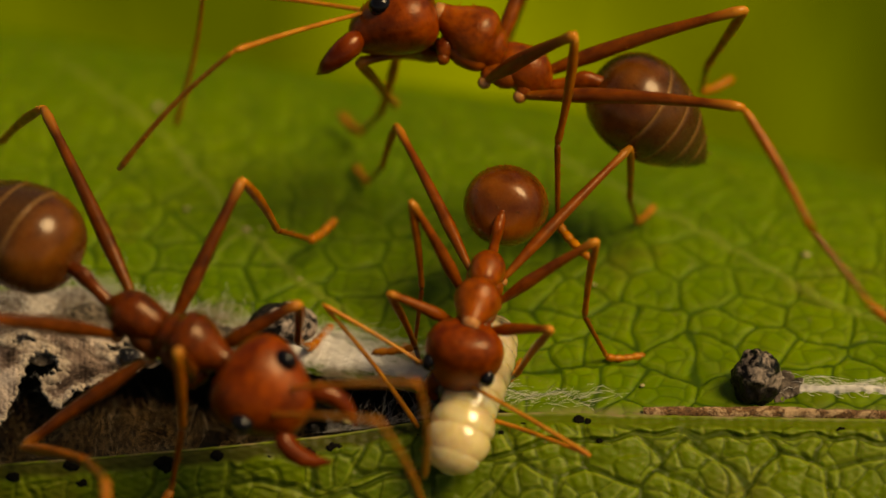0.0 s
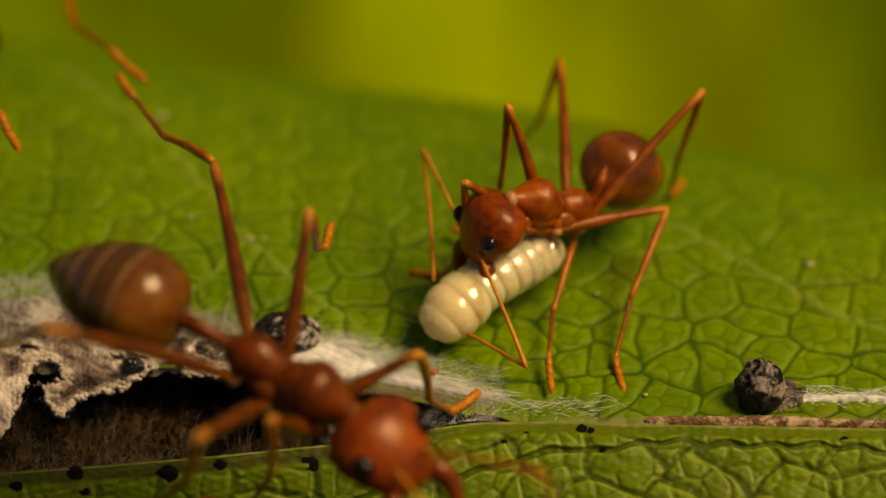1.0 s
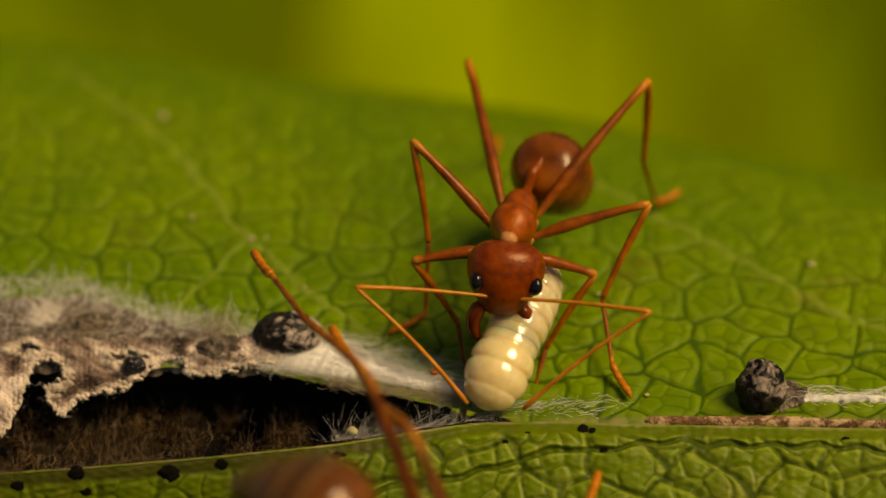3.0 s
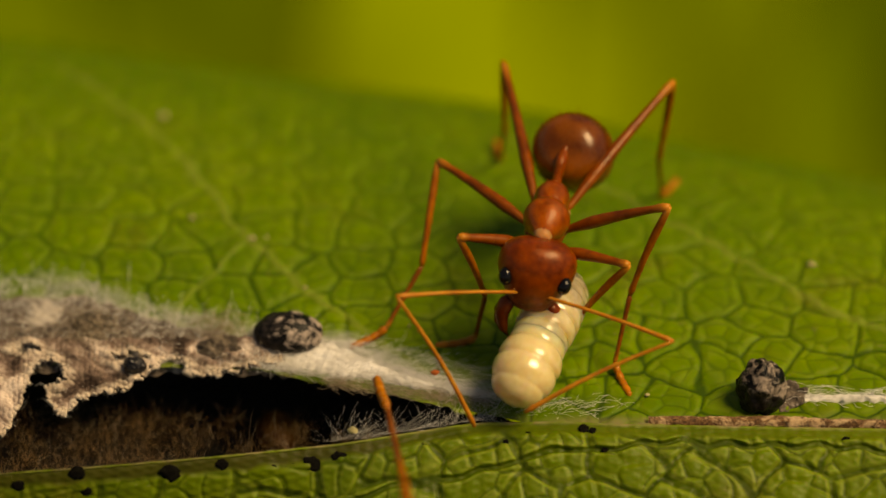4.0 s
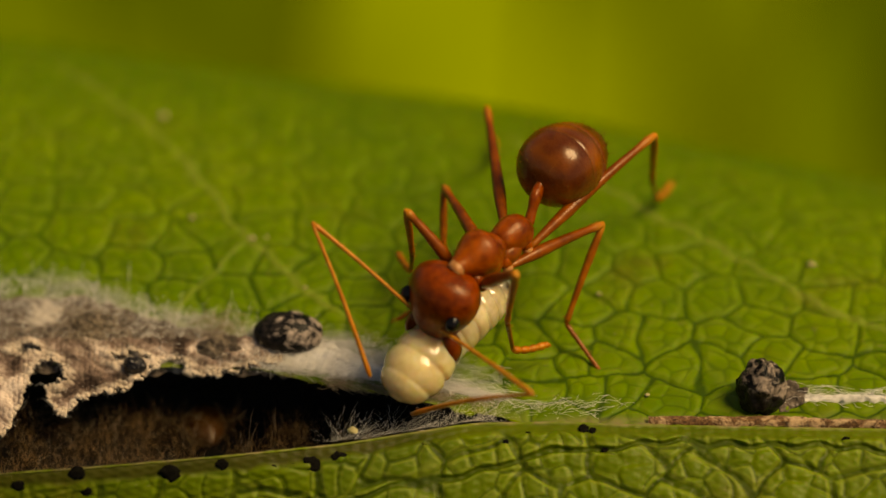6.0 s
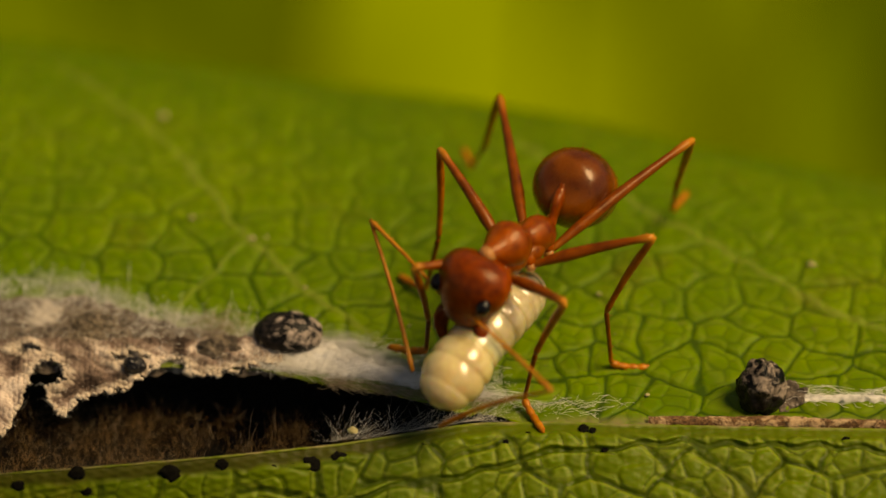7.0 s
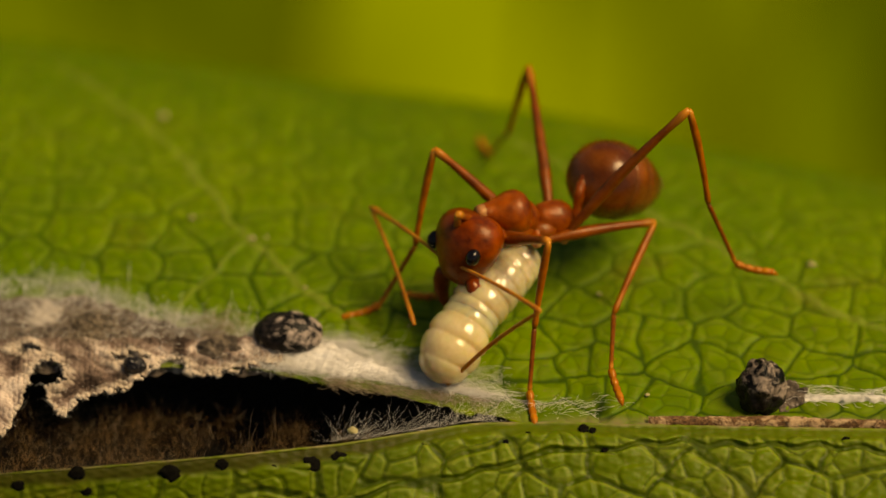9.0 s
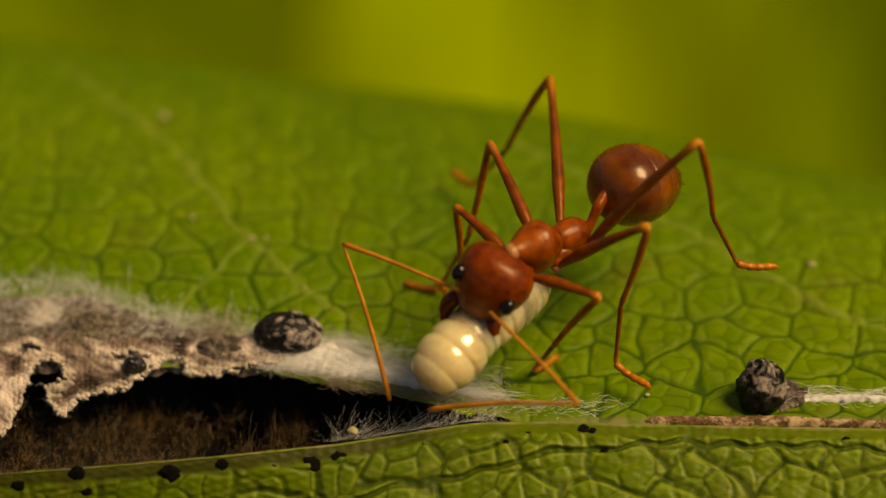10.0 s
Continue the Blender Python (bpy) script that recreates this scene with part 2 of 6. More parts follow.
def smooth_profile(rows, steps=5):
    """Fills in a profile with an even, rounded curve."""
    a = np.array(rows, dtype=float)
    xs = np.linspace(0, len(a) - 1, (len(a) - 1) * steps + 1)
    d = np.gradient(a, axis=0)
    out = []
    for q in xs:
        i = min(int(q), len(a) - 2)
        f = q - i
        h = (2 * f**3 - 3 * f**2 + 1) * a[i] + (f**3 - 2 * f**2 + f) * d[i] + (3 * f**2 - 2 * f**3) * a[i + 1] + (f**3 - f**2) * d[i + 1]
        h[1:3] = np.maximum(h[1:3], 0.004)
        out.append(tuple(h))
    return out


def tube(points, radii, n=8):
    bm = bmesh.new()
    pts = [Vector(p) for p in points]
    st = []
    for i, p in enumerate(pts):
        d = (pts[min(i + 1, len(pts) - 1)] - pts[max(i - 1, 0)]).normalized()
        u = d.cross(Vector((0.12, 0.3, 1.0))).normalized()
        st.append((p, u * radii[i], d.cross(u) * radii[i]))
    rings(bm, st, n)
    bmesh.ops.recalc_face_normals(bm, faces=bm.faces)
    return bm


def blob(centre, r, rnd, rough=0.12, seg=3):
    """A small, uneven lump with half-axes r."""
    bm = bmesh.new()
    bmesh.ops.create_icosphere(bm, subdivisions=seg, radius=1.0)
    s = Vector((rnd.random() * 9, rnd.random() * 9, rnd.random() * 9))
    for v in bm.verts:
        k = 1 + rough * noise.fractal(v.co * 1.6 + s, 0.8, 2.0, 3)
        v.co = Vector((v.co.x * r[0] * k, v.co.y * r[1] * k, v.co.z * r[2] * k)) + Vector(centre)
    return bm


# ---- the leaves ----
def hash_table(seed):
    return np.random.RandomState(seed).rand(64, 64, 2) * 0.78 + 0.11


def cell_edges(x, y, size, seed):
    """Distance, in cells, from the nearest wall of an uneven net, and a number for each cell."""
    table = hash_table(seed)
    gx, gy = x / size, y / size
    ix, iy = np.floor(gx).astype(int), np.floor(gy).astype(int)
    f1, f2, who = np.full(x.shape, 9.0), np.full(x.shape, 9.0), np.zeros(x.shape)
    for dx in (-2, -1, 0, 1, 2):
        for dy in (-2, -1, 0, 1, 2):
            cx, cy = ix + dx, iy + dy
            j = table[cx % 64, cy % 64]
            d = np.hypot(cx + j[..., 0] - gx, cy + j[..., 1] - gy)
            near = d < f1
            f2 = np.where(near, f1, np.minimum(f2, d))
            who = np.where(near, table[cx % 64, cy % 64, 0], who)
            f1 = np.where(near, d, f1)
    return (f2 - f1) / 2, who


def wobble(x, y, seed, size):
    """A smooth wandering of a plane."""
    r = np.random.RandomState(seed)
    out = np.zeros_like(x)
    for _ in range(7):
        a, w, p = r.rand() * TAU, (0.6 + 1.6 * r.rand()) / size, r.rand() * TAU
        out += np.sin((x * math.cos(a) + y * math.sin(a)) * w * TAU + p)
    return out / 7


def line_distance(x, y, pts):
    best = np.full(x.shape, 99.0)
    for (ax, ay), (bx, by) in zip(pts, pts[1:]):
        ex, ey = bx - ax, by - ay
        f = np.clip(((x - ax) * ex + (y - ay) * ey) / (ex * ex + ey * ey), 0, 1)
        best = np.minimum(best, np.hypot(x - ax - f * ex, y - ay - f * ey))
    return best


def step(a, b, x):
    f = np.clip((x - a) / (b - a), 0, 1)
    return f * f * (3 - 2 * f)


def upper_edge(x):
    return np.interp(x, (-16, -9.7, -6, -4.1, -2.75, -1.0, 0.56, 2.0, 3.84, 9.5, 16), (-3.6, -3.8, -4.0, -4.05, -4.37, -4.9, -5.50, -5.93, -5.97, -6.0, -6.1))


def lower_edge(x):
    return np.interp(x, (-16, -9.4, -7, -4.6, -2.2, 0.2, 0.8, 2.6, 3.8, 9.5, 16), (-8.1, -7.5, -7.25, -6.95, -6.6, -6.05, -5.95, -5.92, -6.0, -6.15, -6.3))


def far_ridge(x):
    return np.interp(x, (-30, -10.6, 0, 2.9, 10.2, 30), (3.5, 0.5, -1.9, -2.6, -5.1, -9.5))


RIB_1 = ((-9.5, 8.6), (-7.54, 5.64), (-5.8, 2.87), (-4.4, 0.22), (-2.8, -1.74), (-1.16, -3.45), (0.56, -5.1))
RIB_2 = ((1.6, 5.0), (3.48, 2.87), (4.97, 1.22), (6.57, -0.18), (8.35, -1.93), (9.75, -2.88), (12.0, -4.2))
RIB_3 = ((-4.4, 0.22), (-5.3, -1.2), (-6.0, -2.4))


# the leaf bends away beyond its ridge: slope and fall with the distance behind the ridge
FALL_B = np.linspace(0, 45, 901)
FALL_S = 0.84 * (1 - np.exp(-(FALL_B / 9) ** 2.5)) + 0.004 * np.maximum(FALL_B - 9, 0)
FALL_Z = np.concatenate([[0], np.cumsum((FALL_S[1:] + FALL_S[:-1]) / 2 * 0.05)])


def surface_z(x, y):
    """Height of the upper leaf, without its fine relief."""
    back = np.maximum(y - far_ridge(x), 0)
    z = -np.interp(back, FALL_B, FALL_Z)
    z = z + 0.05 * wobble(x, y, 5, 9.0)
    z = z - 0.12 * step(1.0, 0.0, (y - upper_edge(x)) / 1.1) * step(2.5, -3.0, x)
    return z


def upper_leaf():
    inner = np.linspace(-11.6, 11.6, 740)
    outer = 11.6 + 16 * np.linspace(0, 1, 50)[1:] ** 1.4
    xs = np.concatenate([-outer[::-1], inner, outer])
    ny = 400
    nx = len(xs)
    v = np.linspace(0, 1, ny)
    depth = 8.5 * v + 32.5 * v**3.4
    x = np.repeat(xs[:, None], ny, 1)
    y = upper_edge(x) + depth[None, :] + 0.06 * wobble(x, x * 0, 3, 1.4) * (1 - v)[None, :] ** 8
    wx, wy = x + 0.16 * wobble(x, y, 11, 1.7), y + 0.16 * wobble(x, y, 12, 1.7)
    e1, who = cell_edges(wx, wy, 1.12, 21)
    e2, _ = cell_edges(wx + 3, wy, 0.46, 22)
    groove = step(0.044, 0.010, e1)
    small = step(0.10, 0.0, e2) * step(0.02, 0.16, e1)
    rib = np.zeros_like(x)
    for pts, w in ((RIB_1, 0.15), (RIB_2, 0.17), (RIB_3, 0.09)):
        rib = np.maximum(rib, step(w, w * 0.25, line_distance(wx, wy, pts)))
    z = surface_z(x, y) + (0.040 * step(0.0, 0.10, e1) + 0.030 * step(0.0, 0.4, e1)) * (0.6 + 0.7 * who) + 0.022 * step(0, 0.25, e2) + 0.03 * rib
    dry = step(0.75, 0.0, (y - upper_edge(x)) / 0.55) * (0.35 + 0.65 * step(1.5, 4.0, x)) * (wobble(x, y, 8, 0.9) * 0.9 + 0.55).clip(0, 1)
    verts = np.stack([x, y, z], -1).reshape(-1, 3)
    faces = [(i * ny + j, (i + 1) * ny + j, (i + 1) * ny + j + 1, i * ny + j + 1) for i in range(nx - 1) for j in range(ny - 1)]
    ob = sheet("leaf_blade", verts, faces, MAT_LEAF,
               {"vein": (np.maximum(groove * (0.34 + 0.46 * step(3.0, -2.0, y + 0.2 * x)), small * 0.40) * (1 - rib)), "rim": step(0.06, 0.10, e1) * step(0.19, 0.11, e1) * 0.10 * (1 - rib), "rib": rib * 0.48, "dry": dry})
    return tagged(ob, "broad green leaf blade with a net of dark sunken veins", "leaf", kind="structure")


def low_tilt(x):
    """Steeper to the left to darken the fold there: shade put into its shape."""
    return np.interp(x, (-10, -5, -1, 2), (radians(78), radians(68), radians(46), radians(33)))


LOW_Z = 0.22
LOW_RIB = ((-6.0, 2.6), (-2.2, 1.36), (-1.0, 1.2), (0.55, 1.14), (1.64, 0.9), (2.6, 0.69), (5.0, 0.46), (7.4, 0.48), (10.0, 0.57), (14.0, 0.7))


def lower_point(x, w):
    """A place on the lower leaf, w along it from its upper edge."""
    lip = np.maximum(0.35 - w, 0)
    return (x, lower_edge(x) - w * np.cos(low_tilt(x)) + lip * 0.2, LOW_Z - w * np.sin(low_tilt(x)) - lip**2 * 1.2)


def lower_leaf():
    inner = np.linspace(-11, 11, 700)
    outer = 11 + 7 * np.linspace(0, 1, 30)[1:]
    xs, v = np.concatenate([-outer[::-1], inner, outer]), np.linspace(0, 1, 170)
    nx, ny = len(xs), len(v)
    x = np.repeat(xs[:, None], ny, 1)
    w = np.repeat((3.6 * v + 9.4 * v**5)[None, :], nx, 0)
    wx, wy = x + 0.14 * wobble(x, w, 31, 1.6), w + 0.14 * wobble(x, w, 32, 1.6)
    e1, who = cell_edges(wx, wy * 1.1 + 0.2, 1.42, 41)
    e2, who2 = cell_edges(wx, wy, 0.56, 42)
    wide = 0.12 * step(1.0, -6.0, x)
    margin = step(0.24, 0.40, w - wide + 0.07 * wobble(x, w, 6, 1.2))
    main_d = line_distance(wx, wy, LOW_RIB)
    main = step(0.085, 0.04, main_d) * 0.85
    net = np.maximum(step(0.042, 0.020, e1) * margin, main) * (0.75 + 0.5 * wobble(x, w, 36, 1.1)).clip(0.3, 1)
    # painted highlight along the rims of the cells and the main vein
    rim = np.maximum(step(0.038, 0.050, e1) * step(0.105, 0.075, e1), step(0.08, 0.10, main_d) * step(0.17, 0.13, main_d)) * margin * (1 - main) * (0.55 + 0.45 * wobble(x, w, 37, 0.7))
    small = step(0.075, 0.02, e2) * margin * step(0.03, 0.10, e1) * (who2 > 0.28)
    rim2 = step(0.07, 0.10, e2) * step(0.20, 0.12, e2) * margin * 0.5 * (who2 > 0.28)
    px, py, pz = lower_point(x, w)
    bulge = (0.068 * step(0.015, 0.09, e1) + 0.032 * step(0.0, 0.4, e1) * (0.5 + who) + 0.045 * step(0, 0.20, e2)) * margin * (1 - main) * (0.4 + 0.6 * step(-8, 0, x))
    bulge = bulge + 0.045 * step(0.13, 0.04, w) + 0.02 * wobble(x, w * 2, 38, 0.5)
    tilt = low_tilt(x)
    nrm = np.stack([0 * x, -np.sin(tilt), np.cos(tilt)], -1)
    verts = (np.stack([px, py, pz], -1) + bulge[..., None] * nrm).reshape(-1, 3)
    faces = [(i * ny + j, i * ny + j + 1, (i + 1) * ny + j + 1, (i + 1) * ny + j) for i in range(nx - 1) for j in range(ny - 1)]
    lip = step(0.10, 0.05, w) * (0.6 + 0.6 * wobble(x, w, 39, 0.5)).clip(0, 1)
    dry = step(0.13, 0.02, w) * (wobble(x, w, 9, 1.1) * 1.4 + 0.35).clip(0, 1)
    # olive margin, painted stronger to the left, where shade falls
    olive = (1 - margin) * step(0.05, 0.12, w) * (0.30 + 0.70 * step(2.0, -2.0, x))
    ob = sheet("leaf_fold", verts, faces, MAT_LEAF_LOW, {"vein": np.maximum(net, small * 0.65), "rim": np.maximum(rim, rim2) * (0.16 + 0.32 * step(-8, 1, x)), "rib": lip * 0.6, "dry": dry * 0.8, "olive": olive})
    return tagged(ob, "folded-up green leaf edge with dark veins and highlights painted on its cell rims", "leaf", kind="structure")


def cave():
    """The hollow between the two leaves; its shade is put into the near-black colour."""
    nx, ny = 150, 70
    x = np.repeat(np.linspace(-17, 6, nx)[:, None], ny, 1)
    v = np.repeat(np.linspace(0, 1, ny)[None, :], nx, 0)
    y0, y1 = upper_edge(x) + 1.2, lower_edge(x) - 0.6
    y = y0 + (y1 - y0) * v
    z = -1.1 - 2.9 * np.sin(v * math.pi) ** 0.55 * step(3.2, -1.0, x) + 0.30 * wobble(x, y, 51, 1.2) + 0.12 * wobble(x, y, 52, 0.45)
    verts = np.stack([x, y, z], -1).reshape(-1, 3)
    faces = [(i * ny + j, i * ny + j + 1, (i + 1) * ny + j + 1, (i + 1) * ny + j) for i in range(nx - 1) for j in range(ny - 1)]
    return tagged(sheet("hollow", verts, faces, MAT_CAVE), "hollow of brown debris between the sewn leaves, shade painted near-black", "hollow", kind="structure")


upper_leaf()
lower_leaf()
cave()


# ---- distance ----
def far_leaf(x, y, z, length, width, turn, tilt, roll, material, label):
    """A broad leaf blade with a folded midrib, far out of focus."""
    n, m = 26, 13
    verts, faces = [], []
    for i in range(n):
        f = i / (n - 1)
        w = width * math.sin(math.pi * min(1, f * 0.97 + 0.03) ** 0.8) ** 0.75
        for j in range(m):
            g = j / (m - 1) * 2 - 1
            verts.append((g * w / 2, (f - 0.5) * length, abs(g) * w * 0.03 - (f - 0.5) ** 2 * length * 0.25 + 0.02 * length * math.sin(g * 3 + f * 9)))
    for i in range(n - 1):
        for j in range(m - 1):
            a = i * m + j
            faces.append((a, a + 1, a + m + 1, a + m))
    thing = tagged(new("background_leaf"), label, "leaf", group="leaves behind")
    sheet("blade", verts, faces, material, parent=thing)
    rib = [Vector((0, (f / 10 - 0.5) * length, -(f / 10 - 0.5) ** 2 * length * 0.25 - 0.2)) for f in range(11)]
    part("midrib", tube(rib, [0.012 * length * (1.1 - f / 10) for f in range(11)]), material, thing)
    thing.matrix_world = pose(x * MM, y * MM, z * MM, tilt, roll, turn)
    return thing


def backdrop():
    verts, faces, n = [], [], 40
    for i in range(n):
        for j in range(n):
            x, y = (i / (n - 1) - 0.5) * 900, 30 + j / (n - 1) * 700
            verts.append((x, y, -120 + 18 * noise.noise(Vector((x * 0.02, y * 0.02, 0))) + max(0, y - 420) * 0.9))
    for i in range(n - 1):
        for j in range(n - 1):
            a = i * n + j
            faces.append((a, a + n, a + n + 1, a + 1))
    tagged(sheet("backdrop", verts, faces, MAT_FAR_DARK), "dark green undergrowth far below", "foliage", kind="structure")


backdrop()
# leaves placed, sized and toned to fit the camera's view
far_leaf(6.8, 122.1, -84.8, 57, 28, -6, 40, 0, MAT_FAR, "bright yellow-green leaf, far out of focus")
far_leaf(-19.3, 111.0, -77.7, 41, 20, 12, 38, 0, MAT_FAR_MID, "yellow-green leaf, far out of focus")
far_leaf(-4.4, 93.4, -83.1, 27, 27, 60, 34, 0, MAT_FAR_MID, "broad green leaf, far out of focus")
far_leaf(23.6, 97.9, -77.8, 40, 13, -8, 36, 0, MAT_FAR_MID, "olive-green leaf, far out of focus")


# ---- the ants ----
NECK, PET = Vector((0, 1.15, 0.12)), Vector((0, -1.15, -0.12))
HIPS = {"1": Vector((0.34, 0.72, -0.42)), "2": Vector((0.34, -0.12, -0.45)), "3": Vector((0.32, -0.78, -0.38))}
SOCKET = Vector((0.26, 1.22, 0.30))
LEGS = {"1": (1.74, 3.40), "2": (2.75, 3.92), "3": (4.15, 3.98)}   # femur; shin and instep together
SHIN, INSTEP = 0.60, 0.402                                          # shares of the lower leg
SCAPE, WHIP = 3.00, 3.50
STALK_END = Vector((0, -0.95, 0))


def hairs(bm, profile, rnd, count, k, length):
    """Short pale bristles on a body given by its profile."""
    for _ in range(count):
        i = rnd.randrange(1, len(profile) - 1)
        y, rx, rz, z = profile[i]
        a = rnd.uniform(0.1, math.pi - 0.1)
        p = Vector((rx * math.cos(a), y, z + rz * math.sin(a))) * k
        d = Vector((math.cos(a), rnd.uniform(-0.5, 0.2), math.sin(a))).normalized() * length * k * rnd.uniform(0.6, 1.2)
        u = d.cross(Vector((0, 1, 0.3))).normalized() * 0.007 * k
        w = d.cross(u).normalized() * 0.007 * k
        tip = bm.verts.new(p + d)
        base = [bm.verts.new(p + u), bm.verts.new(p - u * 0.5 + w), bm.verts.new(p - u * 0.5 - w)]
        for q in range(3):
            bm.faces.new((base[q], base[(q + 1) % 3], tip))


HEAD_PROFILE = ((-0.02, 0.18, 0.16, 0.0), (0.05, 0.48, 0.38, 0.02), (0.20, 0.71, 0.55, 0.04), (0.42, 0.83, 0.63, 0.05), (0.68, 0.84, 0.63, 0.05),
                (0.95, 0.76, 0.57, 0.03), (1.2, 0.62, 0.47, -0.01), (1.42, 0.48, 0.35, -0.05), (1.56, 0.34, 0.23, -0.08), (1.62, 0.13, 0.1, -0.1))
FRONT_PROFILE = ((1.24, 0.10, 0.10, 0.14), (1.14, 0.19, 0.19, 0.13), (0.98, 0.26, 0.26, 0.11), (0.80, 0.35, 0.36, 0.10), (0.62, 0.45, 0.46, 0.10), (0.40, 0.51, 0.53, 0.10),
                 (0.20, 0.47, 0.49, 0.08), (0.07, 0.38, 0.39, 0.02), (-0.04, 0.35, 0.36, 0.0), (-0.15, 0.29, 0.29, -0.04), (-0.24, 0.2, 0.2, -0.04))
REAR_PROFILE = ((-0.12, 0.15, 0.2, -0.04), (-0.2, 0.27, 0.3, -0.03), (-0.42, 0.35, 0.38, -0.03), (-0.7, 0.39, 0.43, -0.04),
                (-0.95, 0.33, 0.37, -0.08), (-1.12, 0.2, 0.22, -0.14), (-1.2, 0.1, 0.1, -0.15))
STALK_PROFILE = ((0.06, 0.10, 0.10, 0.0), (-0.1, 0.115, 0.12, 0.0), (-0.35, 0.105, 0.13, 0.02), (-0.58, 0.13, 0.19, 0.05), (-0.76, 0.125, 0.17, 0.04), (-0.92, 0.105, 0.11, 0.0), (-1.04, 0.09, 0.09, 0.0))
GASTER_PROFILE = ((0.06, 0.11, 0.11, 0.0), (0.02, 0.40, 0.38, 0.02), (-0.13, 0.66, 0.64, 0.04), (-0.45, 0.86, 0.83, 0.05), (-0.88, 0.93, 0.89, 0.04),
                  (-1.34, 0.86, 0.81, 0.02), (-1.76, 0.69, 0.64, 0.0), (-2.12, 0.45, 0.41, -0.03), (-2.40, 0.22, 0.19, -0.06), (-2.53, 0.05, 0.05, -0.08))


def gaster_mesh(k, parent, rnd, material, rim):
    """The hind body: five plates, each overlapping the next, with a darker rim."""
    prof = smooth_profile(GASTER_PROFILE, 22)
    cuts = (-0.74, -1.26, -1.70, -2.06)
    rows, band, edge = [], [], []
    for y, rx, rz, z in prof:
        last = min([c for c in cuts if c >= y], default=None)
        off, b = 1.0, 0.0
        if last is not None:
            off = 1 - 0.028 * math.exp(-((last - y) / 0.06) ** 2)
        ahead = [c for c in cuts if c < y]
        if ahead and y - max(ahead) < 0.20:
            b = 0.55 * (1 - (y - max(ahead)) / 0.20)
        b = max(b, 0.75 * min(1, max(0, (-y - 1.25) / 1.1)), min(0.85, 1.35 * rim) if last is not None else 0.0)
        rows.append((y, rx * off, rz * off, z))
        band.append(b)
        edge.append(rim * math.exp(-(((last - y) - 0.03) / 0.034) ** 2) if last is not None else 0.0)
    bm = lathe(rows, 26, k)
    n_body = len(bm.verts)
    hairs(bm, rows, rnd, 50, k, 0.16)
    ob = part("gaster", bm, material, parent, "brown glossy segmented gaster")
    vals = np.zeros(len(ob.data.vertices), dtype=np.float32)
    vals[:n_body] = np.repeat(np.array(band, dtype=np.float32), 26)
    ob.data.attributes.new("band", "FLOAT", "POINT").data.foreach_set("value", vals)
    vals[:n_body] = np.repeat(np.array(edge, dtype=np.float32), 26)
    ob.data.attributes.new("edge", "FLOAT", "POINT").data.foreach_set("value", vals)
    return ob


def leg_piece(name, length, r0, r1, r2, rnd, k, material, parent, bow=0.0, ends=(0.0, 0.0), label=""):
    """A long leg joint along +y, thick in its first third, with fine hairs; ends: how pale its two joints are."""
    f = np.linspace(0, 1, 20)
    rad = np.interp(f, (0, 0.05, 0.3, 0.85, 0.96, 1), (r0 * 0.7, r0, r1, r2, r2 * 1.22, r2 * 0.8)) * k
    bm = tube([(0, q * length * k, bow * length * k * math.sin(q * math.pi)) for q in f], rad, 10)
    prof = [(q * length, r / k, r / k, 0) for q, r in zip(f, rad)]
    n_body = len(bm.verts)
    hairs(bm, prof, rnd, int(10 + 6 * length), k, 0.075)
    ob = part(name, bm, material, parent, label)
    joint = np.repeat(ends[0] * np.clip(1 - f / 0.14, 0, 1) + ends[1] * np.clip(1 - (1 - f) / 0.16, 0, 1), 10)
    vals = np.full(len(ob.data.vertices), 0.5, dtype=np.float32)
    vals[:n_body] = joint
    ob.data.attributes.new("joint", "FLOAT", "POINT").data.foreach_set("value", vals)
    return ob


def toe_piece(k):
    """A foot of four beads that ends in a hooked claw."""
    ys = np.linspace(0, 0.95, 34)
    r = 0.082 * (0.78 + 0.30 * np.abs(np.sin(ys / 0.2 * math.pi)) ** 0.7)
    r[-5:] = np.linspace(0.080, 0.014, 5)
    z = 0.13 * (np.maximum(1 - ys / 0.55, 0) ** 2 - 1) - np.where(ys > 0.8, (ys - 0.8) ** 2 * 3, 0.0)
    return tube([(0, a * k, b * k) for a, b in zip(ys, z)], r * k, 8)


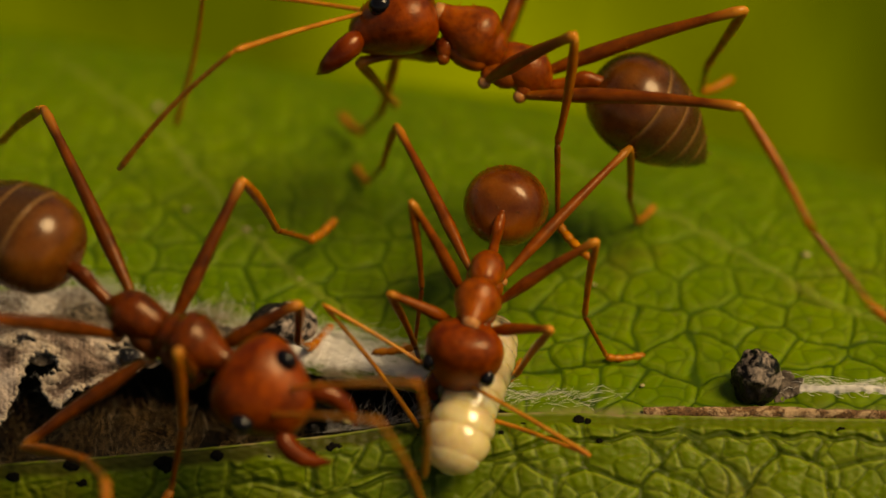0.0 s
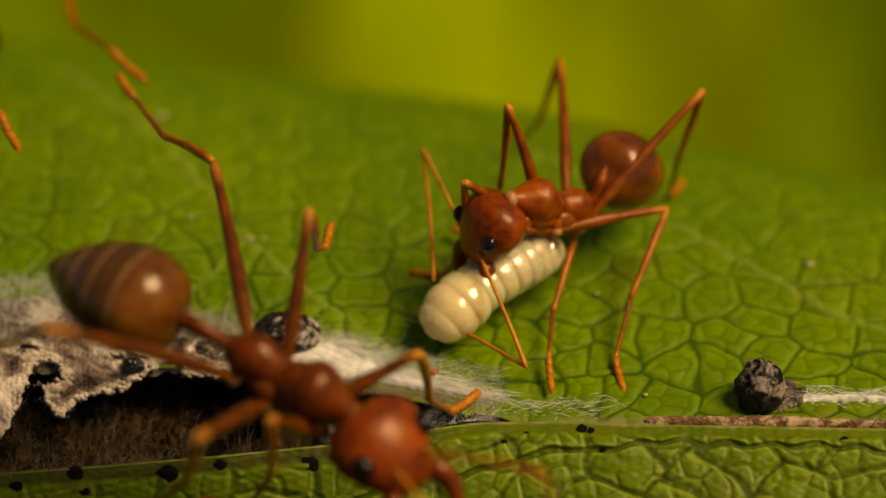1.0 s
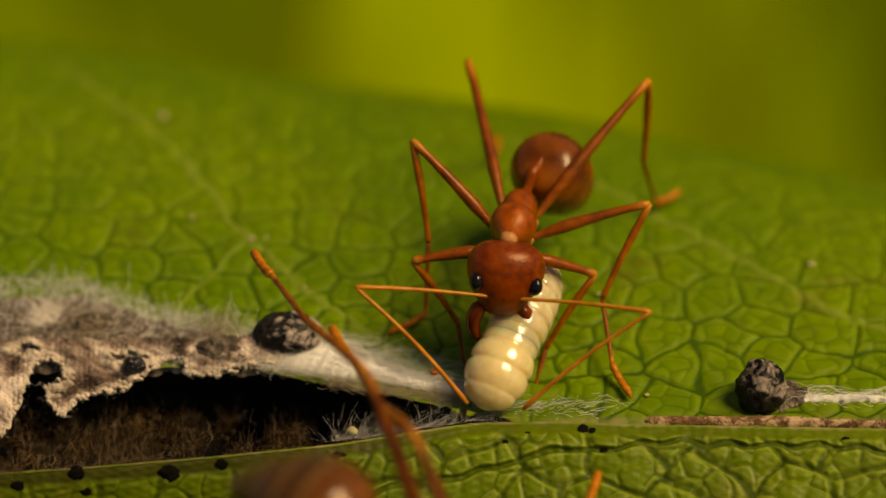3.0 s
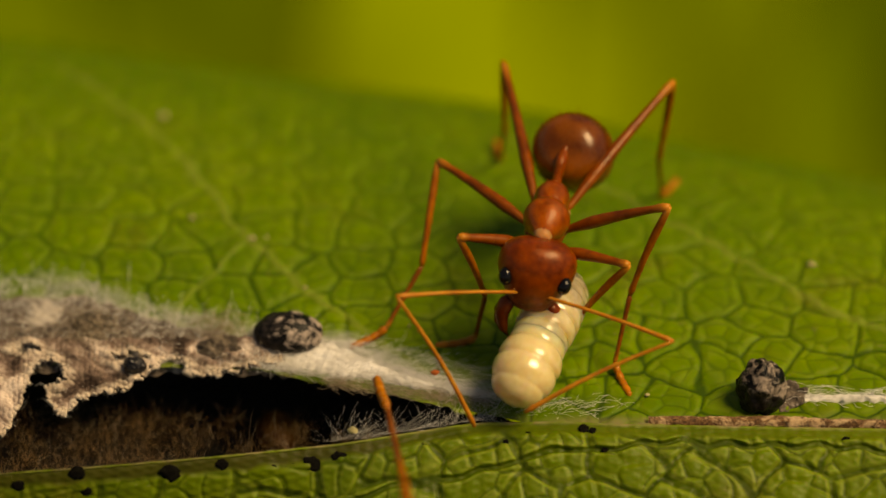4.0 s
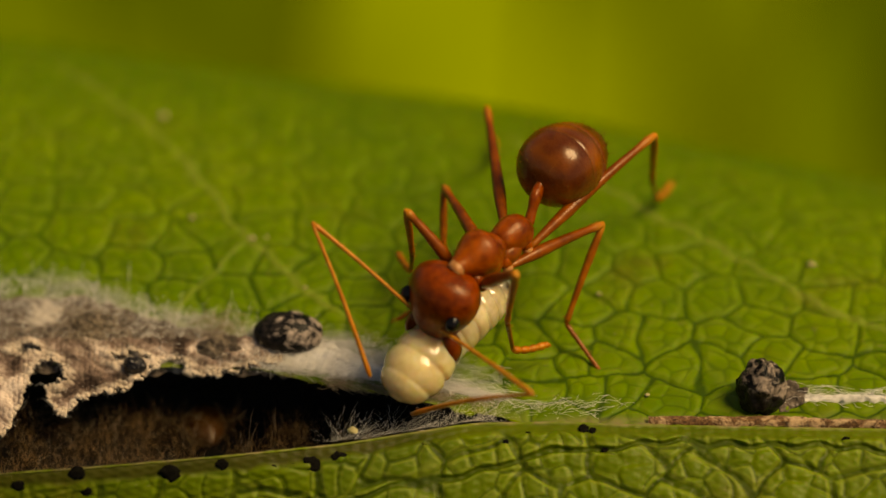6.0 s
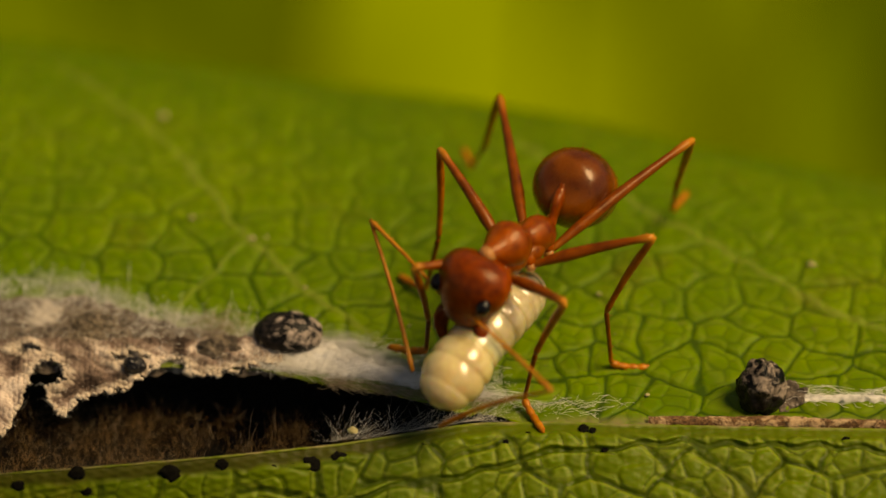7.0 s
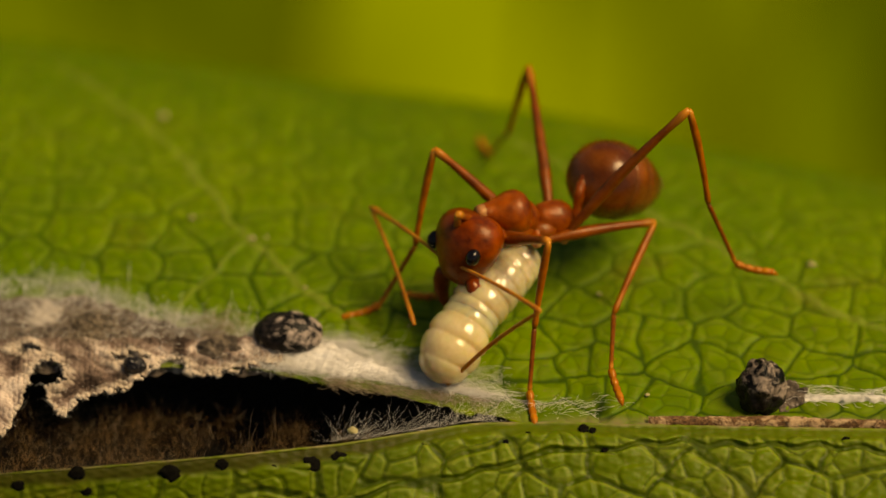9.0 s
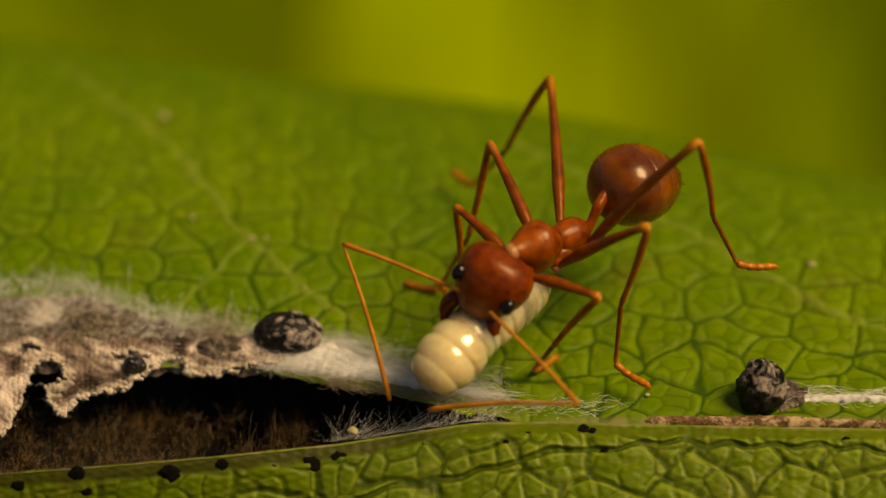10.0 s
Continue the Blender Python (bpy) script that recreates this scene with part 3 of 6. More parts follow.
def weaver_ant(k, label, seed, gaster=MAT_GASTER, rim=0.10, skin=MAT_RED, face=MAT_HEAD, thigh=MAT_LEG):
    """An ant of size k in parts: head (eyes, jaws), thorax, stalk, gaster, feelers, six legs in four joints."""
    rnd = random.Random(seed)
    ant = tagged(new("weaver_ant"), label, "ant", group="weaver ants")
    p = {"ant": ant, "k": k}
    prof = smooth_profile(HEAD_PROFILE)
    bm = lathe(prof, 28, k)
    for v in bm.verts:                                   # a shallow cleft at the back of the head and a flat face
        y = v.co.y / k
        if y < 0.4:
            v.co.y += 0.10 * k * math.exp(-(v.co.x / k / 0.3) ** 2) * (0.4 - y)
    hairs(bm, prof, rnd, 30, k, 0.12)
    head = p["head"] = part("head", bm, face, ant, "red rounded head")
    for s in (-1, 1):
        eye = bmesh.new()
        bmesh.ops.create_uvsphere(eye, u_segments=18, v_segments=12, radius=1.0)
        for v in eye.verts:
            v.co = (Matrix.Rotation(s * 0.5, 3, "Y") @ Vector((v.co.x * 0.16, v.co.y * 0.205, v.co.z * 0.19)) + Vector((s * 0.62, 0.92, 0.36))) * k
        part("eye", eye, MAT_EYE, head, "black bulging compound eye")
        path = [(s * 0.36, 1.36, -0.12), (s * 0.50, 1.52, -0.18), (s * 0.57, 1.72, -0.26), (s * 0.56, 1.92, -0.34), (s * 0.48, 2.10, -0.42), (s * 0.34, 2.28, -0.50)]
        bm = tube([Vector(q) * k for q in path], [0.12 * k, 0.18 * k, 0.18 * k, 0.155 * k, 0.11 * k, 0.015 * k], 12)
        for v in bm.verts:
            v.co.z = -0.25 * k + (v.co.z + 0.25 * k) * 1.25
        part("mandible", bm, MAT_JAW, head, "dark red curved mandible")
        sock = bmesh.new()
        bmesh.ops.create_icosphere(sock, subdivisions=2, radius=0.085 * k)
        for v in sock.verts:
            v.co += Vector((s * SOCKET.x, SOCKET.y, SOCKET.z)) * k
        part("feeler_socket", sock, skin, head)
    bm = lathe([(1.52, 0.1, 0.03, 0.10), (1.46, 0.2, 0.10, 0.11), (1.32, 0.24, 0.12, 0.16), (1.14, 0.2, 0.1, 0.25), (1.02, 0.08, 0.05, 0.34)], 14, k)
    part("clypeus", bm, skin, head)
    bm = lathe([(1.26, 0.17, 0.16, 0.13), (1.2, 0.18, 0.17, 0.13), (1.12, 0.21, 0.2, 0.13), (1.05, 0.18, 0.17, 0.13)], 14, k)
    part("neck", bm, MAT_NECK, ant, "pale neck membrane")
    prof = smooth_profile(FRONT_PROFILE)
    bm = lathe(prof, 24, k)
    hairs(bm, prof, rnd, 24, k, 0.12)
    part("front_thorax", bm, skin, ant)
    prof = smooth_profile(REAR_PROFILE)
    bm = lathe(prof, 22, k)
    hairs(bm, prof, rnd, 20, k, 0.12)
    part("rear_thorax", bm, skin, ant)
    for s in (-1, 1):
        for cy, r in ((0.36, (0.20, 0.40, 0.22)), (-0.32, (0.19, 0.32, 0.22))):
            plate = blob(Vector((s * 0.24, cy, -0.24)) * k, [q * k for q in r], rnd, 0.08, 3)
            part("side_plate", plate, thigh, ant)
    p["stalk"] = part("stalk", lathe(smooth_profile(STALK_PROFILE), 16, k), skin, ant)
    p["gaster"] = gaster_mesh(k, ant, rnd, gaster, rim)
    for side, s in (("L", -1), ("R", 1)):
        for num, hip in HIPS.items():
            h = Vector((s * hip.x, hip.y, hip.z)) * k
            root = Vector((s * hip.x * 0.45, hip.y + (0.10 if num == "1" else -0.02), hip.z * 0.35)) * k
            bm = tube([root, root.lerp(h, 0.35), root.lerp(h, 0.75), h, h + (h - root).normalized() * 0.08 * k],
                      [0.10 * k, 0.17 * k, 0.15 * k, 0.10 * k, 0.06 * k], 12)
            part("coxa", bm, skin, ant)
            bead = bmesh.new()
            bmesh.ops.create_icosphere(bead, subdivisions=2, radius=0.125 * k)
            for v in bead.verts:
                v.co += h + (h - root).normalized() * 0.02 * k
            part("trochanter", bead, MAT_NECK if num != "1" else thigh, ant, "pale orange hip joint" if num != "1" else "")
            a, b = LEGS[num]
            p[side + num] = (leg_piece("femur", a, 0.080, 0.145, 0.085, rnd, k, thigh, ant, 0.02, (0.3, 1.0)),
                             leg_piece("tibia", SHIN * b, 0.075, 0.092, 0.062, rnd, k, MAT_SHIN, ant, 0.02, (1.0, 0.0), "amber-brown shin"),
                             leg_piece("instep", INSTEP * b, 0.058, 0.052, 0.046, rnd, k, MAT_INSTEP, ant, 0.0, (0.0, 0.9), "dark slender instep"),
                             part("foot", toe_piece(k), MAT_TOE, ant, "orange foot with claws"))
        p["a" + side] = (leg_piece("feeler_shaft", SCAPE, 0.040, 0.040, 0.050, rnd, k, MAT_WHIP, ant, 0.015, (0.4, 0.9), "slender amber feeler shaft"),
                         leg_piece("feeler_whip", WHIP, 0.040, 0.044, 0.052, rnd, k, MAT_WHIP, ant, 0.03, (0.6, 0.4), "orange feeler whip"))
    return p


def larva():
    """A plump, softly ringed grub, bent like a bean and pinched where the jaws hold it."""
    n, m, seg = 170, 32, 13.2
    along = (0.0, 0.02, 0.06, 0.13, 0.25, 0.42, 0.52, 0.58, 0.64, 0.72, 0.82, 0.90, 0.955, 0.985, 1.0)
    thick = (0.03, 0.28, 0.46, 0.58, 0.66, 0.68, 0.66, 0.62, 0.66, 0.72, 0.71, 0.62, 0.48, 0.30, 0.03)
    st, gut, clear, at = [], [], [], []
    for i in range(n + 1):
        f = 0.5 - 0.5 * math.cos(math.pi * i / n) * (0.35 + 0.65 * abs(math.cos(math.pi * i / n))) if i not in (0, n) else i / n
        r = float(np.mean([np.interp(f + d, along, thick) for d in (-0.012, 0.0, 0.012)]))
        wave = abs(math.sin((f - 0.26 * f * f) * seg * math.pi))
        fade = 1 - 0.6 * math.exp(-((f - 1) / 0.10) ** 2)
        ring = 1 - fade * (1 - wave) ** 2.2
        bend = (f - 0.5) * 0.75
        c = Vector((0, math.sin(bend) * LARVA / 0.75, (math.cos(bend) - 1) * LARVA / 0.75))
        up = Vector((0, math.sin(bend), math.cos(bend)))
        st.append((c, Vector((1, 0, 0)) * r * (0.90 + 0.10 * ring), up * r * (0.945 + 0.055 * ring) * 0.92))
        at.append(f)
        for q in range(m):
            s = math.sin(TAU * q / m)
            blotch = 0.5 + 0.9 * noise.noise(Vector((f * 22, q * 0.45, 4)))
            gut.append(min(1, math.exp(-((f - 0.11) / 0.07) ** 2) * max(0, s) ** 1.2 * max(0, blotch) * (0.45 + 0.55 * wave) * 1.8))
            clear.append(max(0.0, min(1.0, (0.62 - f) * 3.2)) * 0.85)
    grub = tagged(new("ant_larva"), "plump cream-white ringed larva held in an ant's jaws", "larva")
    waist = next(i for i, f in enumerate(at) if f > 0.575)
    for name, lo, hi, label in (("rear_body", 0, waist + 1, "clear greyish rear of the larva"), ("front_body", waist, n + 1, "cream front of the larva")):
        bm = bmesh.new()
        rings(bm, st[lo:hi], m)
        bmesh.ops.recalc_face_normals(bm, faces=bm.faces)
        ob = part(name, bm, MAT_LARVA, grub, label)
        for key, vals in (("gut", gut), ("clear", clear)):
            ob.data.attributes.new(key, "FLOAT", "POINT").data.foreach_set("value", np.array(vals[lo * m:hi * m], dtype=np.float32))
    return grub


LARVA = 3.9


def hidden_gaster():
    """The hind body of an ant that works inside the hollow."""
    thing = tagged(new("ant_gaster"), "amber glossy ant gaster half hidden in the dark hollow", "ant")
    # the darker gaster colour stands in for the dimness of the hollow
    gaster_mesh(0.5, thing, random.Random(9), MAT_GASTER_DARK, 0.2).location = (STALK_END * 0.5 + Vector((0, 0.1, -0.3))) * MM
    part("stalk", lathe(smooth_profile(STALK_PROFILE), 16, 0.5), MAT_RED, thing)
    return thing


# ---- things on the leaves ----
def glide(rows, t):
    """The values at t on a smooth curve through rows of (seconds, values...), with no overshoot."""
    a = np.array(rows, dtype=float)
    x, y = a[:, 0], a[:, 1:]
    if t <= x[0]:
        return y[0]
    if t >= x[-1]:
        return y[-1]
    i = int(np.searchsorted(x, t, side="right")) - 1
    h = np.diff(x)
    d = np.diff(y, axis=0) / h[:, None]
    m = np.zeros_like(y)
    m[0], m[-1] = d[0], d[-1]
    for q in range(1, len(x) - 1):
        same = d[q - 1] * d[q] > 0
        w1, w2 = 2 * h[q] + h[q - 1], h[q] + 2 * h[q - 1]
        with np.errstate(divide="ignore", invalid="ignore"):
            m[q] = np.where(same, (w1 + w2) / (w1 / d[q - 1] + w2 / d[q]), 0)
    m = np.nan_to_num(m)
    f = (t - x[i]) / h[i]
    return ((2 * f**3 - 3 * f**2 + 1) * y[i] + (f**3 - 2 * f**2 + f) * h[i] * m[i]
            + (3 * f**2 - 2 * f**3) * y[i + 1] + (f**3 - f**2) * h[i] * m[i + 1])


def turned(yaw, pitch, roll):
    return (Matrix.Rotation(yaw, 4, "Z") @ Matrix.Rotation(pitch, 4, "X") @ Matrix.Rotation(roll, 4, "Y"))


def placed(m):
    """A pose in millimetres as a pose in metres."""
    out = m.copy()
    out.translation = m.translation * MM
    return out


def limb(a, b, up):
    """The pose of a limb that lies from a towards b along its own y."""
    y = (b - a).normalized()
    x = y.cross(up)
    x = x.normalized() if x.length > 1e-4 else y.orthogonal().normalized()
    z = x.cross(y)
    return Matrix(((x.x, y.x, z.x, a.x), (x.y, y.y, z.y, a.y), (x.z, y.z, z.z, a.z), (0, 0, 0, 1)))


def bent_knee(hip, foot, a, b, hint):
    """Where a joint lies between two ends, nearest to hint."""
    d = foot - hip
    far = max(min(d.length, 0.995 * (a + b)), abs(a - b) * 1.01 + 1e-3)
    e = d.normalized()
    x = (a * a - b * b + far * far) / (2 * far)
    r = math.sqrt(max(a * a - x * x, 0))
    side = hint - hip
    side -= e * side.dot(e)
    return hip + e * x + side.normalized() * r


def move_ant(p, body, legs, feelers, until=10.0):
    """Keys an ant. body: seconds, place, yaw, pitch, roll, the head's three turns, the stalk's two, the gaster's two. legs and feelers: two places each, by name."""
    ant, k = p["ant"], p["k"]
    keys = {}
    times = [round(i * 0.1, 1) for i in range(int(until * 10) + 1)]
    if until < 10:
        times.append(10.0)
    for t in times:
        v = glide(body, t)
        base = Matrix.Translation(v[:3]) @ turned(v[3], v[4], v[5])
        inv = base.inverted()
        head = Matrix.Translation(NECK * k) @ turned(v[6], v[7], v[8])
        tail = Matrix.Translation(PET * k) @ turned(v[9], v[10], 0)
        rear = Matrix.Translation(tail @ (STALK_END * k)) @ turned(v[-2], v[-1], 0)
        up = base.to_3x3() @ Vector((0, 0, 1))
        poses = [(ant, base), (p["head"], head), (p["stalk"], tail), (p["gaster"], rear)]
        for name, rows in legs.items():
            q = glide(rows, t)
            foot, hint = Vector(q[:3]), Vector(q[3:6])
            h = HIPS[name[1]]
            hip = base @ (Vector((h.x * (-1 if name[0] == "L" else 1), h.y, h.z)) * k)
            a, b = LEGS[name[1]][0] * k, LEGS[name[1]][1] * k
            knee = hip + (hint - hip).normalized() * a
            end = knee + (foot - knee).normalized() * max(0.88 * b, min(b, (foot - knee).length))
            out = end - hip
            out.z = 0
            down = (end - knee).normalized()
            toe = end + (out.normalized() * 0.8 + Vector((down.x, down.y, 0)) * 0.5 + Vector((0, 0, -0.06))).normalized()
            ankle = bent_knee(knee, end, SHIN * b, INSTEP * b, knee.lerp(end, 0.6) - out.normalized() - Vector((0, 0, 0.4)))
            for ob, m in zip(p[name], (limb(hip, knee, up), limb(knee, ankle, up), limb(ankle, end, up), limb(end, toe, Vector((0, 0, 1))))):
                poses.append((ob, inv @ m))
        for name, rows in feelers.items():
            q = glide(rows, t)
            s = Vector((SOCKET.x * (-1 if name[1] == "L" else 1), SOCKET.y, SOCKET.z)) * k
            a = base @ head @ s
            b = a + (Vector(q[:3]) - a).normalized() * SCAPE * k
            c = Vector(q[3:6])
            for ob, m in zip(p[name], (limb(a, b, up), limb(b, c, up))):
                poses.append((ob, inv @ m))
        for ob, m in poses:
            keys.setdefault(ob, []).append((t, placed(m)))
    for ob, rows in keys.items():
        walk(ob, rows)


def move_larva(grub, rows):
    """Keys the larva. rows: seconds, its middle, and the ways of its long axis and of its back."""
    keys = []
    for i in range(101):
        v = glide(rows, i * 0.1)
        mid, axis, up = Vector(v[:3]), Vector(v[3:6]), Vector(v[6:9])
        m = limb(mid, mid + axis, up)
        keys.append((i * 0.1, placed(m)))
    walk(grub, keys)


# ---- silk, pellets and crumbs ----
def ground_z(x, y):
    return float(surface_z(np.array([x]), np.array([y]))[0])


def fibres(name, count, start, reach, radius, material, seed, curl=0.25, pts=6, label="", droop=0.0, parent=None):
    """Many thin threads: start(rnd) gives a place and reach(rnd, place) the way to its end. One object of stuff."""
    rnd = random.Random(seed)
    verts, faces = [], []
    for _ in range(count):
        a = Vector(start(rnd))
        d = Vector(reach(rnd, a))
        if d.length < 1e-4:
            continue
        u = d.normalized().orthogonal().normalized()
        w = d.normalized().cross(u)
        ph, am = rnd.random() * TAU, curl * d.length * rnd.uniform(0.3, 1.0)
        ph2, fr = rnd.random() * TAU, rnd.uniform(2.0, 5.5)
        r = radius * rnd.uniform(0.6, 1.3)
        base = len(verts)
        for i in range(pts):
            f = i / (pts - 1)
            c = a + d * f + u * am * (math.sin(f * fr + ph) - math.sin(ph)) + w * am * (math.sin(f * fr * 1.3 + ph2) - math.sin(ph2))
            c.z -= droop * 4 * f * (1 - f)
            for q in range(3):
                verts.append(c + (u * math.cos(TAU * q / 3) + w * math.sin(TAU * q / 3)) * r)
        for i in range(pts - 1):
            for q in range(3):
                b0, b1 = base + i * 3 + q, base + i * 3 + (q + 1) % 3
                faces.append((b0, b1, b1 + 3, b0 + 3))
    if parent:
        return tagged(sheet(name, verts, faces, material, parent=parent), label)
    return tagged(sheet(name, verts, faces, material), label, "silk", kind="stuff")


def silk_strip(name, top, bottom, height, seed, material, label, ragged=0.14, n=120, m=26):
    """A felted patch of silk that lies on the leaf between two lines."""
    f = np.linspace(0, 1, n)
    tx, ty = (np.interp(f, np.linspace(0, 1, len(top)), [p[i] for p in top]) for i in (0, 1))
    bx, by = (np.interp(f, np.linspace(0, 1, len(bottom)), [p[i] for p in bottom]) for i in (0, 1))
    g = np.linspace(0, 1, m)[None, :]
    rag_t = ragged * (wobble(f * 9, f * 0, seed, 1.3) + wobble(f * 9, f * 0, seed + 1, 0.7))
    rag_b = ragged * (wobble(f * 9, f * 0, seed + 2, 1.1) + wobble(f * 9, f * 0, seed + 3, 0.6))
    x = tx[:, None] * (1 - g) + bx[:, None] * g
    y = (ty + rag_t)[:, None] * (1 - g) + (by + rag_b)[:, None] * g
    bump = 0.5 * wobble(x, y, seed + 4, 0.5) + 0.35 * wobble(x, y, seed + 5, 0.18)
    z = surface_z(x, y) + 0.05 + height * np.sin(np.pi * np.clip(g * 0.92 + 0.04, 0, 1)) ** 0.6 * (0.75 + 0.6 * bump) * np.sin(np.pi * np.clip(f * 0.96 + 0.02, 0, 1))[:, None] ** 0.4
    z = z - 0.05 * (g < 0.01) - 0.2 * (g > 0.97)
    verts = np.stack([x, y, z], -1).reshape(-1, 3)
    faces = [(i * m + j, i * m + j + 1, (i + 1) * m + j + 1, (i + 1) * m + j) for i in range(n - 1) for j in range(m - 1)]
    return tagged(sheet(name, verts, faces, material), label, "silk", kind="stuff")


def torn_sheet(cx, cy, cz, half_u, half_v, lean, slope, seed, material, label, ragged=0.35):
    """A torn scrap of papery silk with thickness, a ragged outline and curled rims."""
    rnd = random.Random(seed)
    s = rnd.random() * 50
    n, m = 56, 9
    bm = bmesh.new()
    layers, torn = [], []
    for side in (0, 1):
        grid = []
        for j in range(m):
            q = j / (m - 1)
            row = []
            for i in range(n):
                a = TAU * i / n
                c, si = math.cos(a), math.sin(a)
                k = 1 + ragged * (noise.noise(Vector((c * 1.3 + s, si * 1.3, 0))) * 1.2 + 0.55 * noise.noise(Vector((c * 4 + s, si * 4, 3))))
                u, v = c * half_u * k * q, si * half_v * k * q
                u, v = u * math.cos(lean) - v * math.sin(lean), u * math.sin(lean) + v * math.cos(lean)
                h = 0.10 * noise.noise(Vector((u * 2 + s, v * 2, 1))) + 0.05 * noise.noise(Vector((u * 7 + s, v * 7, 2))) + 0.10 * max(0, q - 0.8) * 5 * noise.noise(Vector((c * 2, si * 2, s)))
                h += 0.06 * max(0.0, math.sin((q - 0.72) / 0.28 * math.pi)) if q > 0.72 else 0.0
                h -= side * (0.05 + 0.05 * (q > 0.9))
                row.append(bm.verts.new((cx + u, cy + v * math.cos(slope) - h * math.sin(slope), cz + v * math.sin(slope) + h * math.cos(slope))))
                torn.append(max(0.0, min(1.0, (q - 0.72 + 0.25 * noise.noise(Vector((c * 5, si * 5, s + 9)))) * 4)))
                if j == 0:
                    break
            grid.append(row)
        layers.append(grid)
        for j in range(m - 1):
            for i in range(n):
                a1, b1 = grid[j + 1][i], grid[j + 1][(i + 1) % n]
                face = (grid[0][0], a1, b1) if j == 0 else (grid[j][i], a1, b1, grid[j][(i + 1) % n])
                bm.faces.new(face if side == 0 else face[::-1])
    for i in range(n):
        bm.faces.new((layers[0][-1][(i + 1) % n], layers[0][-1][i], layers[1][-1][i], layers[1][-1][(i + 1) % n]))
    bmesh.ops.recalc_face_normals(bm, faces=bm.faces)
    ob = part("silk_collar", bm, material)
    ob.data.attributes.new("torn", "FLOAT", "POINT").data.foreach_set("value", np.array(torn, dtype=np.float32))
    return tagged(ob, label, "silk scrap")


def frass_pellet(x, y, z, r, turn, seed, label, material, rough=0.08, flakes=2):
    """A dark pellet of the given material, with small loose flakes."""
    rnd = random.Random(seed)
    thing = tagged(new("dark_pellet"), label, "pellet", group="dark pellets")
    bm = blob((0, 0, 0), r, rnd, rough, 5)
    for v in bm.verts:
        k = noise.fractal(v.co * 3.2 + Vector((seed, 0, 0)), 0.8, 2.1, 4)
        v.co += v.co.normalized() * 0.35 * rough * k
    part("pellet_body", bm, material, thing)
    for _ in range(flakes):
        a, b = rnd.uniform(-1.2, 0.6), rnd.uniform(0.1, 1.2)
        d = Vector((math.cos(a) * math.cos(b), math.sin(a) * math.cos(b), math.sin(b)))
        c = Vector((d.x * r[0], d.y * r[1], d.z * r[2])) * 0.97
        part("pale_flake", blob(c, (0.10 * rnd.uniform(0.6, 1.4), 0.07, 0.04), rnd, 0.7, 3), MAT_PELLET_PALE, thing)
    thing.matrix_world = pose(x * MM, y * MM, z * MM, 0, 0, turn)
    return thing


def crumb(x, y, z, r, seed, material, label):
    ob = part("crumb", blob((0, 0, 0), (r, r * 0.8, r * 0.6), random.Random(seed), 0.4, 2), material)
    ob.location = Vector((x, y, z + r * 0.4)) * MM
    return tagged(ob, label, "crumb", group="crumbs")


def speck(x, w, r, seed):
    """A black fungal speck on the lower leaf."""
    px, py, pz = (float(q) for q in lower_point(np.array(float(x)), np.array(float(w))))
    tilt = float(low_tilt(x))
    ob = part("black_speck", blob((0, 0, 0), (r * 1.2, r, r * 0.16), random.Random(seed), 0.35, 3), MAT_SPOT)
    ob.matrix_world = pose(px * MM, (py - 0.05 * math.sin(tilt)) * MM, (pz + 0.05 * math.cos(tilt)) * MM, math.degrees(tilt), 0, 0)
    return tagged(ob, "small black speck on the folded leaf edge", "speck", group="black specks")


FELT_TOP = ((-14.0, -1.3), (-9.9, -1.75), (-8.0, -1.7), (-6.0, -2.6), (-4.15, -3.15), (-3.4, -3.4))
FELT_LOW = ((-14.0, -3.8), (-9.6, -3.85), (-7.5, -4.0), (-5.9, -4.0), (-4.1, -4.05), (-3.4, -4.1))
PAD_TOP = ((-4.3, -3.3), (-3.3, -3.3), (-2.4, -3.3), (-1.45, -3.95), (-0.4, -4.5), (0.75, -5.0))
PAD_LOW = ((-4.3, -3.9), (-3.75, -3.93), (-2.75, -4.16), (-1.5, -4.40), (0.0, -4.84), (0.75, -5.08))
silk_strip("silk_felt", FELT_TOP, FELT_LOW, 0.17, 61, MAT_FELT_GREY, "grey-brown matted silk felt along the leaf's edge", 0.16, 260, 40)
silk_strip("silk_pad", PAD_TOP, PAD_LOW, 0.17, 71, MAT_SILK, "white matted silk pad holding the leaf edge", 0.13, 300, 44)
silk_strip("silk_line", ((7.3, -4.95), (8.5, -5.02), (9.6, -5.05), (14, -5.0)), ((7.3, -5.25), (8.5, -5.22), (9.6, -5.25), (14, -5.2)), 0.13, 81, MAT_SILK,
           "thin white line of silk along the leaf's edge", 0.05, 90, 10)


def between(top, low, rnd, lo=0.0, hi=1.0):
    f, g = rnd.random(), rnd.uniform(lo, hi)
    q = f * (len(top) - 1)
    i = min(int(q), len(top) - 2)
    a = Vector(top[i]).lerp(Vector(top[i + 1]), q - i)
    b = Vector(low[i]).lerp(Vector(low[i + 1]), q - i)
    c = a.lerp(b, g)
    return c.x, c.y


def on_felt(top, low, lo, hi, lift):
    def start(rnd):
        x, y = between(top, low, rnd, lo, hi)
        return x, y, ground_z(x, y) + lift * rnd.uniform(0.4, 1.2)
    return start


